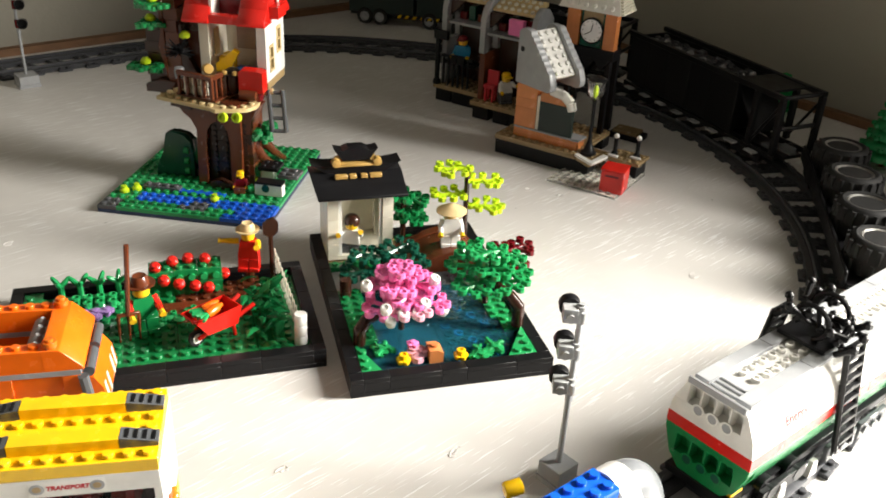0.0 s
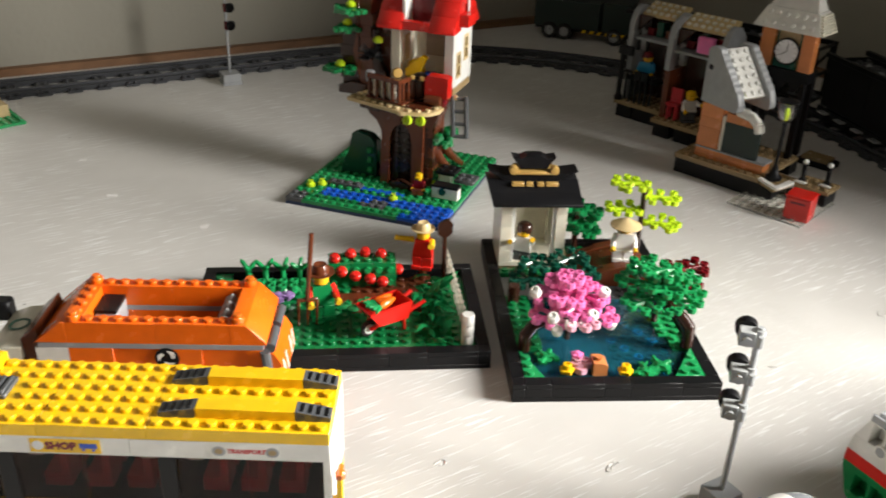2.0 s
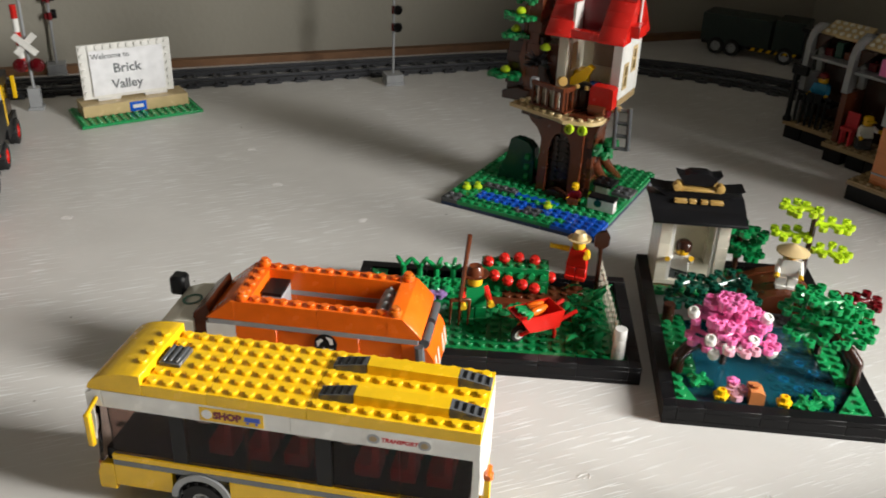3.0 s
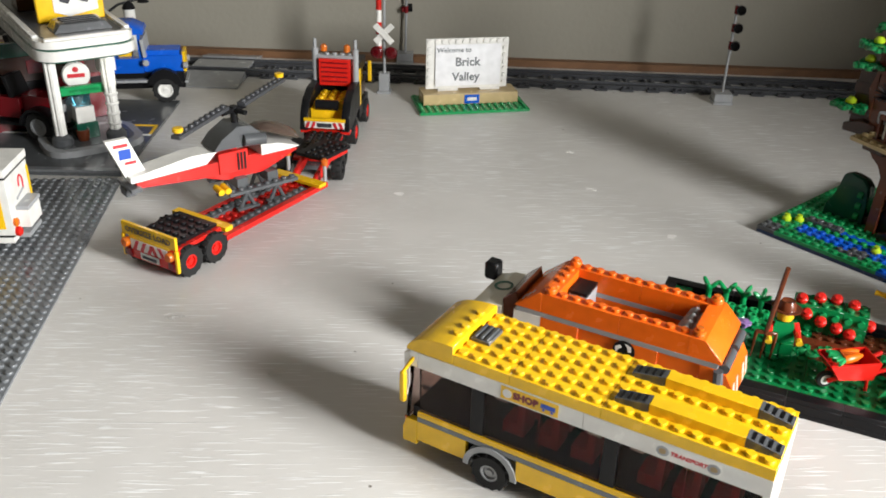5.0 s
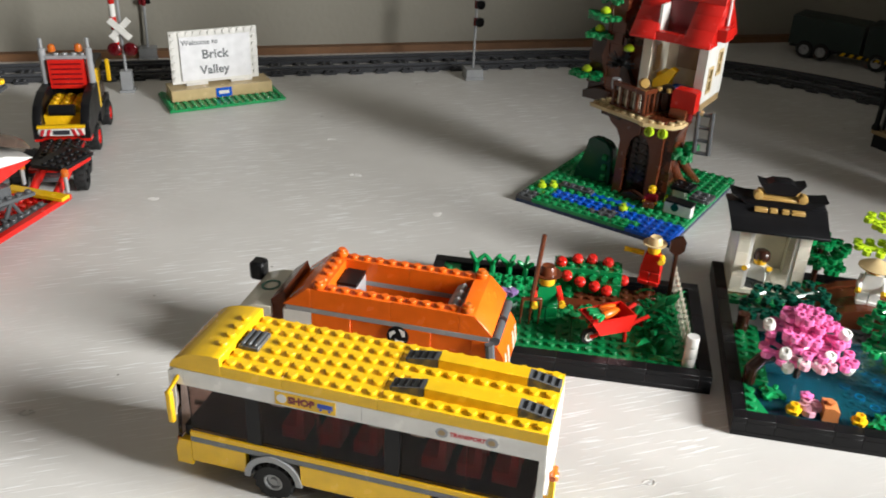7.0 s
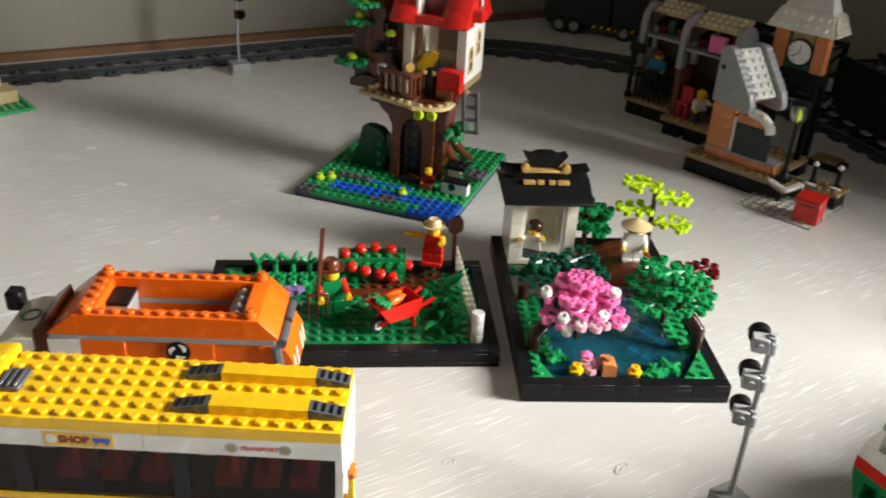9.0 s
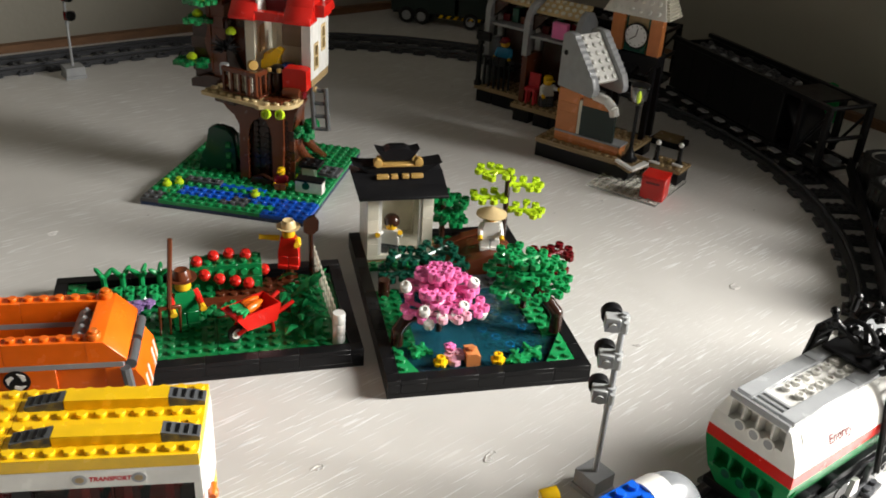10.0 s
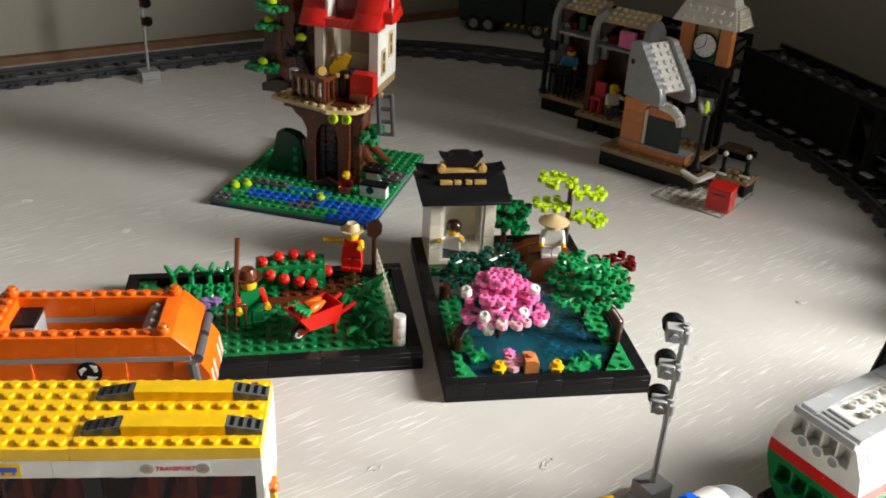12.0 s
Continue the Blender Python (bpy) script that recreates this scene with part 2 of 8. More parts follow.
def lathe(bm, profile, centre=(0, 0, 0), axis=(0, 0, 1), seg=16, hollow=False):
    """A turned body: profile of (radius, height)."""
    q = Vector(axis).to_track_quat("Z", "Y")
    c = Vector(centre)
    rings = []
    for r, h in profile:
        ring = []
        for i in range(seg):
            t = 2 * math.pi * i / seg
            ring.append(bm.verts.new(c + q @ Vector((math.cos(t) * r, math.sin(t) * r, h))))
        rings.append(ring)
    for p, n in zip(rings, rings[1:]):
        for i in range(seg):
            j = (i + 1) % seg
            bm.faces.new((p[i], p[j], n[j], n[i]))
    if hollow:
        p, n = rings[-1], rings[0]
        for i in range(seg):
            j = (i + 1) % seg
            bm.faces.new((p[i], p[j], n[j], n[i]))
    else:
        bm.faces.new(rings[0][::-1])
        bm.faces.new(rings[-1])


def prism(bm, pts, axis, lo, hi):
    """A polygon in the plane across an axis, drawn out along it. x: pts are (y, z); y: (x, z); z: (x, y)."""
    def at(p, d):
        return {"x": (d, p[0], p[1]), "y": (p[0], d, p[1]), "z": (p[0], p[1], d)}[axis]
    a = [bm.verts.new(at(p, lo)) for p in pts]
    b = [bm.verts.new(at(p, hi)) for p in pts]
    for i in range(len(pts)):
        j = (i + 1) % len(pts)
        bm.faces.new((a[i], a[j], b[j], b[i]))
    bm.faces.new(a[::-1])
    bm.faces.new(b)


def bar(bm, pts, r, seg=8):
    """A bent round bar through points."""
    for a, b in zip(pts, pts[1:]):
        rod(bm, a, b, r, seg=seg)


def hoop(bm, c, u, v, a0, a1, r, n=14, seg=8):
    """A bent tube along an arc round c, from angle a0 to a1, spanned by the vectors u and v."""
    c, u, v = Vector(c), Vector(u), Vector(v)
    w = u.cross(v).normalized()
    rings = []
    for i in range(n + 1):
        a = a0 + (a1 - a0) * i / n
        o = u * math.cos(a) + v * math.sin(a)
        e = o.normalized()
        rings.append([bm.verts.new(c + o + e * (r * math.cos(k * 2 * math.pi / seg)) + w * (r * math.sin(k * 2 * math.pi / seg))) for k in range(seg)])
    for p, q in zip(rings, rings[1:]):
        for k in range(seg):
            bm.faces.new((p[k], p[(k + 1) % seg], q[(k + 1) % seg], q[k]))
    bm.faces.new(rings[0][::-1])
    bm.faces.new(rings[-1])


def stud(bm, x, y, z, seg=10):
    lathe(bm, ((0.0024, 0.0), (0.0024, 0.0015), (0.0022, 0.0018)), (x, y, z), seg=seg)


def studs(bm, x0, y0, nx, ny, z, skip=None, seg=10):
    """A field of studs; corner in studs, height in plates."""
    for i in range(nx):
        for j in range(ny):
            if skip is None or not skip(x0 + i, y0 + j):
                stud(bm, (x0 + i + 0.5) * S, (y0 + j + 0.5) * S, z * P, seg)


def finish(bm, name):
    bmesh.ops.recalc_face_normals(bm, faces=bm.faces[:])
    for f in bm.faces:
        f.smooth = True
    for e in bm.edges:
        e.smooth = len(e.link_faces) == 2 and e.calc_face_angle(3.0) < 0.68
    me = bpy.data.meshes.new(name)
    bm.to_mesh(me)
    bm.free()
    return me


def part(name, bm, material, parent, label="", m=None):
    me = finish(bm, name)
    for mat in (material if isinstance(material, (list, tuple)) else [material]):
        me.materials.append(mat)
    ob = new(name, me)
    ob.parent = parent
    if m is not None:
        ob.matrix_basis = m
    return tagged(ob, label)


def thing(name, label, category, m=None, group="", kind=""):
    ob = new(name)
    ob.empty_display_size = 0.02
    if m is not None:
        ob.matrix_basis = m
    return tagged(ob, label, category, group, kind)


def solid(name, bm, material, label, category, m=None, group="", kind=""):
    """A thing that is one mesh."""
    ob = part(name, bm, material, None, "", m)
    return tagged(ob, label, category, group, kind)


KIT = {}


def brick(parent, mat, x, y, z, nx, ny, h=3, top=True, name=None):
    """A brick or plate of nx by ny studs and h plates, its corner at x, y in studs and z in plates."""
    key = (mat.name, nx, ny, h, top)
    if key not in KIT:
        bm = bmesh.new()
        g = 0.00008
        box(bm, g, g, 0.00003, nx * S - g, ny * S - g, h * P - 0.00003, 0.00013)
        if top:
            studs(bm, 0, 0, int(nx), int(ny), h)
        KIT[key] = finish(bm, "brick")
        KIT[key].materials.append(mat)
    ob = new(name or ("brick" if h > 1 else ("plate" if top else "tile")), KIT[key])
    ob.parent = parent
    ob.location = (x * S, y * S, z * P)
    return ob


def wedge(parent, mat, pts, axis, lo, hi, name="slope", label=""):
    """A sloped piece; polygon in studs and plates, drawn out along x or y (studs) or z (plates)."""
    k = {"x": (S, P), "y": (S, P), "z": (S, S)}[axis]
    e = P if axis == "z" else S
    bm = bmesh.new()
    prism(bm, [(a * k[0], b * k[1]) for a, b in pts], axis, lo * e, hi * e)
    bmesh.ops.bevel(bm, geom=bm.edges[:], offset=0.0003, segments=1, affect="EDGES")
    return part(name, bm, mat, parent, label)


def wheel(parent, x, y, r, w, rim_mat, side=1, tread=14, hub=0.62):
    """A treaded tyre with its rim; axle along y, outer face towards side."""
    bm = bmesh.new()
    lathe(bm, ((r * (hub - 0.02), -w / 2), (r * 0.93, -w / 2), (r, -w * 0.3), (r, w * 0.3), (r * 0.93, w / 2), (r * (hub - 0.02), w / 2)), (x, y, r), (0, 1, 0), 22, True)
    for i in range(tread):
        t = 2 * math.pi * i / tread
        c, s = math.cos(t), math.sin(t)
        for sg in (-1, 1):
            rod(bm, (x + c * r * 0.96, y + sg * w * 0.14, r + s * r * 0.96), (x + c * r * 0.96, y + sg * w * 0.44, r + s * r * 0.96), r * 0.1, seg=5)
    wh = part("wheel", bm, RUBBER, parent)
    bm = bmesh.new()
    o = side * w * 0.5
    lathe(bm, ((r * hub, -w * 0.45), (r * hub, w * 0.47), (r * (hub - 0.12), w * 0.47), (r * (hub - 0.16), w * 0.3), (r * 0.2, w * 0.3), (r * 0.18, w * 0.42), (0.0004, w * 0.42)), (x, y, r), (0, side, 0), 18)
    part("rim", bm, rim_mat, wh)
    return wh


def text_on(parent, words, size, mat, m, name="lettering", bold=0.0, shear=0.0):
    """Raised print: built-in letters as a thin mesh."""
    cu = bpy.data.curves.new("letters", "FONT")
    cu.body, cu.size, cu.align_x, cu.align_y = words, size, "CENTER", "CENTER"
    cu.extrude, cu.resolution_u = 0.00006, 2
    cu.offset, cu.shear = bold * size, shear
    tmp = bpy.data.objects.new("letters", cu)
    scene.collection.objects.link(tmp)
    me = bpy.data.meshes.new_from_object(tmp.evaluated_get(bpy.context.evaluated_depsgraph_get()))
    bpy.data.objects.remove(tmp)
    bpy.data.curves.remove(cu)
    me.materials.clear()
    me.materials.append(mat)
    ob = new(name, me)
    ob.parent = parent
    ob.matrix_basis = m
    return ob


# ---- the room ----
def slab(name, corners, z0, z1, mat, label, category):
    bm = bmesh.new()
    prism(bm, [(p.x, p.y) for p in corners], "z", z0, z1)
    return solid(name, bm, mat, label, category, kind="structure")


def rect(u0, n0, u1, n1):
    return [room(u0, n0), room(u1, n0), room(u1, n1), room(u0, n1)]


T = 0.12
slab("floor", rect(U_LEFT - T, N_FRONT - T, U_RIGHT + T, N_BACK + T), Z_FLOOR - 0.1, Z_FLOOR, FLOOR, "brown boarded floor of the room", "floor")
# unseen ceiling in a dark grey, which limits the bounced light
slab("ceiling", rect(U_LEFT - T, N_FRONT - T, U_RIGHT + T, N_BACK + T), Z_CEIL, Z_CEIL + 0.1, CEIL, "plain grey ceiling, unseen", "ceiling")
slab("wall_back", rect(U_LEFT - T, N_BACK, U_RIGHT + T, N_BACK + T), Z_FLOOR, Z_CEIL, WALL, "plain greige painted wall behind the railway", "wall")
# front and left walls are out of sight, set far back to weaken bounced light
slab("wall_front", rect(U_LEFT - T, N_FRONT - T, U_RIGHT + T, N_FRONT), Z_FLOOR, Z_CEIL, WALL, "plain greige painted wall", "wall")
slab("wall_left", rect(U_LEFT - T, N_FRONT, U_LEFT, N_BACK), Z_FLOOR, Z_CEIL, WALL, "plain greige painted wall", "wall")
bm = bmesh.new()
for n0, n1, z0, z1 in ((N_FRONT, WIN_N0, Z_FLOOR, Z_CEIL), (WIN_N1, N_BACK, Z_FLOOR, Z_CEIL), (WIN_N0, WIN_N1, Z_FLOOR, WIN_Z0), (WIN_N0, WIN_N1, WIN_Z1, Z_CEIL)):
    prism(bm, [(p.x, p.y) for p in rect(U_RIGHT, n0, U_RIGHT + T, n1)], "z", z0, z1)
solid("wall_right", bm, WALL, "greige painted wall with the window opening", "wall", kind="structure")
bm = bmesh.new()
for n0, n1, z0, z1 in ((WIN_N0, WIN_N0 + 0.05, WIN_Z0, WIN_Z1), (WIN_N1 - 0.05, WIN_N1, WIN_Z0, WIN_Z1), (WIN_N0 + 0.05, WIN_N1 - 0.05, WIN_Z0, WIN_Z0 + 0.05), (WIN_N0 + 0.05, WIN_N1 - 0.05, WIN_Z1 - 0.05, WIN_Z1)):
    prism(bm, [(p.x, p.y) for p in rect(U_RIGHT + 0.006, n0, U_RIGHT + 0.045, n1)], "z", z0, z1)
solid("window_1", bm, CEIL, "white painted window frame in the wall", "window", kind="structure")
# table top: one painted sheet on a plywood edge
slab("table_top", rect(-1.75, -0.35, U_RIGHT - 0.012, N_BACK - 0.014), -0.018, 0.0, BOARD, "white painted plywood table top with raised grain", "table")
slab("trim", rect(-1.75, N_BACK - 0.0135, U_RIGHT - 0.012, N_BACK - 0.001), -0.018, 0.009, OAK, "bare brown wooden strip along the wall", "trim")
slab("trim_side", rect(U_RIGHT - 0.0115, -0.35, U_RIGHT - 0.001, N_BACK - 0.002), -0.018, 0.009, OAK, "bare brown wooden strip along the wall", "trim")
table_base = thing("table_base", "wooden trestle frame carrying the table top", "table", kind="structure")
for u in (-1.6, 0.0, 0.9):
    for n in (-0.25, 1.05):
        bm = bmesh.new()
        prism(bm, [(p.x, p.y) for p in rect(u - 0.035, n - 0.035, u + 0.035, n + 0.035)], "z", Z_FLOOR, -0.0185)
        part("leg", bm, OAK, table_base)

# ---- railway: an oval of dark grey track round the table ----
N_TRACK, N_NEAR, U_TURN = 1.096, 0.175, 0.36
R_TRACK = (N_TRACK - N_NEAR) / 2
N_MID = (N_TRACK + N_NEAR) / 2


def on_track(s):
    """Place and heading of the track's middle, s metres past the start of the right-hand bend (negative: back straight)."""
    arc = math.pi * R_TRACK
    if s < 0:
        return room(U_TURN + s, N_TRACK), A_ROOM
    if s < arc:
        t = s / R_TRACK
        return room(U_TURN + R_TRACK * math.sin(t), N_MID + R_TRACK * math.cos(t)), A_ROOM - math.degrees(t)
    return room(U_TURN - (s - arc), N_NEAR), A_ROOM + 180


def track_pose(s, z=0.0):
    p, a = on_track(s)
    return pose(p.x, p.y, z, 0, 0, a)


track = thing("railway_track", "dark grey plastic toy railway track on the table", "track", kind="structure")
S0, S1 = -1.55, math.pi * R_TRACK + 0.75
bm = bmesh.new()
box(bm, -0.0078, -0.032, 0, 0.0078, 0.032, 0.0032)
box(bm, -0.0072, -0.026, 0.0032, 0.0072, -0.0145, 0.0052)
box(bm, -0.0072, 0.0145, 0.0032, 0.0072, 0.026, 0.0052)
for x in (-0.004, 0.004):
    for y in (-0.028, -0.008, 0.0, 0.008, 0.028):
        stud(bm, x, y, 0.0032, 8)
sleeper_mesh = finish(bm, "sleeper")
sleeper_mesh.materials.append(TRACKGREY)
s = S0
while s < S1:
    ob = new("sleeper", sleeper_mesh)
    ob.parent = track
    ob.matrix_basis = track_pose(s)
    s += 0.032
foot = ((-0.0062, 0.0006), (0.0062, 0.0006), (0.0060, 0.0058), (0.0034, 0.0066), (-0.0034, 0.0066), (-0.0060, 0.0058))
head = ((-0.0016, 0.0066), (0.0016, 0.0066), (0.0017, 0.0084), (0.0011, 0.0092), (0.0, 0.0095), (-0.0011, 0.0092), (-0.0017, 0.0084))
for side in (-0.0205, 0.0205):
    for section, nm, mt in ((foot, "rail", TRACKGREY), (head, "rail_head", RAILGREY)):
        bm = bmesh.new()
        ring0 = None
        s = S0
        while s < S1 + 0.01:
            p, a = on_track(s)
            d = Vector((-math.sin(radians(a)), math.cos(radians(a)), 0))
            ring = [bm.verts.new(p + d * (side + w) + Vector((0, 0, z))) for w, z in section]
            if ring0:
                for i in range(len(ring)):
                    j = (i + 1) % len(ring)
                    bm.faces.new((ring0[i], ring0[j], ring[j], ring[i]))
            ring0 = ring
            s += 0.02
        part(nm, bm, mt, track)


# ---- small dolls, each one plain mesh ----
def doll(name, label, m, torso, legs, arms, hat=None, sit=False, arm_turn=(20, 20), category="doll"):
    mats, idx = [], {}

    def mark(mat, n0):
        if mat.name not in idx:
            idx[mat.name] = len(mats)
            mats.append(mat)
        bm.faces.ensure_lookup_table()
        for f in bm.faces[n0:]:
            f.material_index = idx[mat.name]

    bm = bmesh.new()
    n = 0
    if sit:
        for x in (-0.0078, 0.0003):
            box(bm, x, -0.013, 0.0, x + 0.0075, 0.004, 0.0065)
            box(bm, x, -0.0155, 0.0, x + 0.0075, -0.0125, 0.0095)
        hip = 0.0055
    else:
        for x in (-0.0078, 0.0003):
            box(bm, x, -0.0038, 0.0, x + 0.0075, 0.0038, 0.0100)
            box(bm, x, -0.0058, 0.0, x + 0.0075, -0.0036, 0.0030)
        box(bm, -0.0078, -0.0035, 0.0100, 0.0078, 0.0035, 0.0125)
        hip = 0.0125
    mark(legs, n)
    n = len(bm.faces)
    prism(bm, ((-0.0078, hip), (0.0078, hip), (0.0055, hip + 0.0125), (-0.0055, hip + 0.0125)), "y", -0.0038, 0.0038)
    mark(torso, n)
    n = len(bm.faces)
    grips_at = []
    for sg, t in ((-1, arm_turn[0]), (1, arm_turn[1])):
        sh = Vector((sg * 0.0068, 0, hip + 0.0108))
        if t > 100:
            d = Vector((sg, -0.12, 0.06)).normalized()
        else:
            d = Vector((sg * 0.25, -math.sin(radians(t)), -math.cos(radians(t)))).normalized()
        el = sh + d * 0.0065
        d2 = d if t > 100 else Vector((sg * 0.05, -math.sin(radians(t + 35)), -math.cos(radians(t + 35)))).normalized()
        wr = el + d2 * 0.0055
        rod(bm, sh, el, 0.0024, 0.0022, 8)
        rod(bm, el, wr, 0.0022, 0.0018, 8)
        grips_at.append((wr, d2))
    mark(arms, n)
    n = len(bm.faces)
    for wr, d in grips_at:
        rod(bm, wr - d * 0.0004, wr + d * 0.0032, 0.0018, 0.0022, 8)
    hz = hip + 0.0125
    lathe(bm, ((0.0030, 0.0), (0.0046, 0.0009), (0.0051, 0.0025), (0.0051, 0.0065), (0.0044, 0.0082), (0.0024, 0.0086), (0.0024, 0.0102)), (0, 0, hz), seg=14)
    mark(SKIN, n)
    if hat:
        n = len(bm.faces)
        kind, mat = hat
        top = hz + 0.0068
        if kind == "brim":
            lathe(bm, ((0.0088, 0.0004), (0.0090, 0.0012), (0.0058, 0.0008), (0.0052, 0.0040), (0.0040, 0.0062), (0.0016, 0.0052)), (0, 0, top + 0.0008), seg=18)
        elif kind == "cone":
            lathe(bm, ((0.0125, -0.0012), (0.0125, -0.0004), (0.0070, 0.0026), (0.0016, 0.0054), (0.0008, 0.0056)), (0, 0, top), seg=22)
        elif kind == "cap":
            lathe(bm, ((0.0054, -0.0008), (0.0056, 0.0012), (0.0046, 0.0036), (0.0018, 0.0046)), (0, 0, top), seg=14)
            box(bm, -0.0045, -0.0095, top - 0.0006, 0.0045, -0.004, top + 0.0004)
        elif kind == "hair":
            lathe(bm, ((0.0050, -0.0040), (0.0062, -0.0030), (0.0066, 0.0004), (0.0058, 0.0034), (0.0036, 0.0050), (0.0010, 0.0052)), (0, 0.0012, top), seg=12)
        mark(mat, n)
    me = finish(bm, name)
    for mt in mats:
        me.materials.append(mt)
    ob = new(name, me)
    ob.matrix_basis = m
    return tagged(ob, label, category)


# ---- plant pieces ----
def leaf_plate(bm, c, turn, size, n=7, seed=0, drop=0.0, knob=True):
    """A flat spray of branches, each ending in a round knob."""
    rng = random.Random(seed)
    c = Vector(c)
    for i in range(n):
        a = turn + 2 * math.pi * i / n + rng.uniform(-0.2, 0.2)
        ln = size * rng.uniform(0.65, 1.0)
        mid = c + Vector((math.cos(a) * ln * 0.5, math.sin(a) * ln * 0.5, rng.uniform(-0.0006, 0.0012)))
        end = c + Vector((math.cos(a) * ln, math.sin(a) * ln, -drop * ln + rng.uniform(-0.0015, 0.001)))
        rod(bm, c, mid, 0.0019, 0.0017, 6)
        rod(bm, mid, end, 0.0017, 0.0015, 6)
        for b in (-0.7, 0.7):
            tip = mid + Vector((math.cos(a + b) * ln * 0.42, math.sin(a + b) * ln * 0.42, rng.uniform(-0.001, 0.001)))
            rod(bm, mid, tip, 0.0011, 0.0010, 5)
            if knob:
                knob_at(bm, tip)
        if knob:
            knob_at(bm, end)
    knob_at(bm, c)


def spray(bm, c, turn, size, seed=0, lift=0.0):
    """A flat leafy plate: a spine with side twigs, every tip ending in a hollow knob; lift is its rise towards the far end."""
    rng = random.Random(seed)
    d = Vector((math.cos(turn), math.sin(turn), lift))
    side = Vector((-math.sin(turn), math.cos(turn), 0))
    c = Vector(c)
    a, b = c - d * size * 0.42, c + d * size * 0.58
    rod(bm, a, b, 0.0019, 0.0017, 6)
    tips = [a, b]
    for t, ln in ((0.12, 0.34), (0.45, 0.46), (0.76, 0.34)):
        p = a + (b - a) * t
        for sg in (-1, 1):
            q = p + (side * sg + d * rng.uniform(0.15, 0.55)) * size * ln * rng.uniform(0.85, 1.15) + Vector((0, 0, rng.uniform(-0.0012, 0.0012)))
            rod(bm, p, q, 0.0016, 0.0014, 6)
            tips.append(q)
    for p in tips:
        knob_at(bm, p + Vector((0, 0, 0.0006)), 0.0031)


def knob_at(bm, p, r=0.0029):
    lathe(bm, ((r, -0.0018), (r, 0.0016), (r * 0.62, 0.0019), (r * 0.55, 0.0008)), p, seg=9)


def flower(bm, p, r=0.0034):
    for i in range(5):
        a = 2 * math.pi * i / 5
        lathe(bm, ((r * 0.5, -0.001), (r * 0.55, 0.0012), (r * 0.3, 0.0016)), (p[0] + math.cos(a) * r * 0.65, p[1] + math.sin(a) * r * 0.65, p[2]), seg=7)
    lathe(bm, ((r * 0.45, -0.001), (r * 0.5, 0.0022), (r * 0.3, 0.0024)), p, seg=8)


# ---- zen garden on a black tray ----
ZX, ZY, ZR = 0.0655, 0.4242, 0.6


def tray(th, nx, ny, lengths):
    """Black rim: a course of bricks under smooth tiles."""
    brick(th, BLACK, 0, 0, 0, nx, ny, 1, False, "base_plate")
    for side in range(4):
        n = nx if side % 2 == 0 else ny - 2
        at, i = 0.0, side
        while at < n - 0.01:
            ln = min(lengths[i % len(lengths)], n - at)
            if side == 0:
                args, size = (at, 0), (ln, 1)
            elif side == 2:
                args, size = (at, ny - 1), (ln, 1)
            elif side == 1:
                args, size = (nx - 1, 1 + at), (1, ln)
            else:
                args, size = (0, 1 + at), (1, ln)
            brick(th, BLACK, *args, 1, *size, 2, False, "brick")
            brick(th, BLACK, *args, 3, *size, 1, False, "tile")
            at += ln
            i += 1


zen = thing("zen_garden", "toy brick zen garden with pond on a black tray", "toy garden", pose(ZX, ZY, 0, 0, 0, ZR))
tray(zen, 16, 24, (1, 2, 4, 2, 4, 3))
# pond bed, water and banks
brick(zen, POND, 1, 1, 1, 14, 13, 1, False, "pond_bed")
for x, y in ((1, 1), (8, 1), (1, 7), (8, 7)):
    w = brick(zen, WATER, x, y, 2.4, 7, 6, 0.6, False, "water_plate")
    w.visible_shadow = False
for i in range(6):
    for j in range(9):
        bm = bmesh.new()
        lathe(bm, ((0.0032, 0.0), (0.0032, 0.0011), (0.0024, 0.0011), (0.0024, 0.0)), ((9.0 + i * 0.85) * S, (2.0 + j * 1.2) * S, 2 * P + 0.0001), seg=10, hollow=True)
        part("water_tube", bm, AZURE if (i + j) % 4 == 0 else POND, zen)
brick(zen, GREY, 1, 13, 2, 3, 4, 1, False)
brick(zen, DGREY, 4, 13, 2, 11, 4, 1)
brick(zen, GREEN, 1, 17, 2, 7, 1, 2)
brick(zen, GREEN, 8, 17, 2, 7, 6, 1)
brick(zen, TAN, 1, 18, 2, 7, 5, 1, False)
wedge(zen, BGREEN, ((1, 1), (2.6, 1), (1.1, 5)), "z", 3.02, 3.9, "corner_plate")
wedge(zen, BGREEN, ((15, 1), (12.6, 1), (15, 5)), "z", 3.02, 3.9, "corner_plate")
bm = bmesh.new()
studs(bm, 1, 1, 1, 3, 3.9)
studs(bm, 13, 1, 2, 1, 3.9)
studs(bm, 14, 2, 1, 2, 3.9)
tagged(part("bank_studs", bm, BGREEN, zen), kind="stuff")
for y in (5, 7, 9, 11):
    brick(zen, GREEN, 1, y, 2, 2, 2, 2)
for y in (5, 7, 9, 11):
    brick(zen, BGREEN, 13.6 if y == 5 else 13, y, 2.02, 1.4 if y == 5 else 2, 2, 1.2)

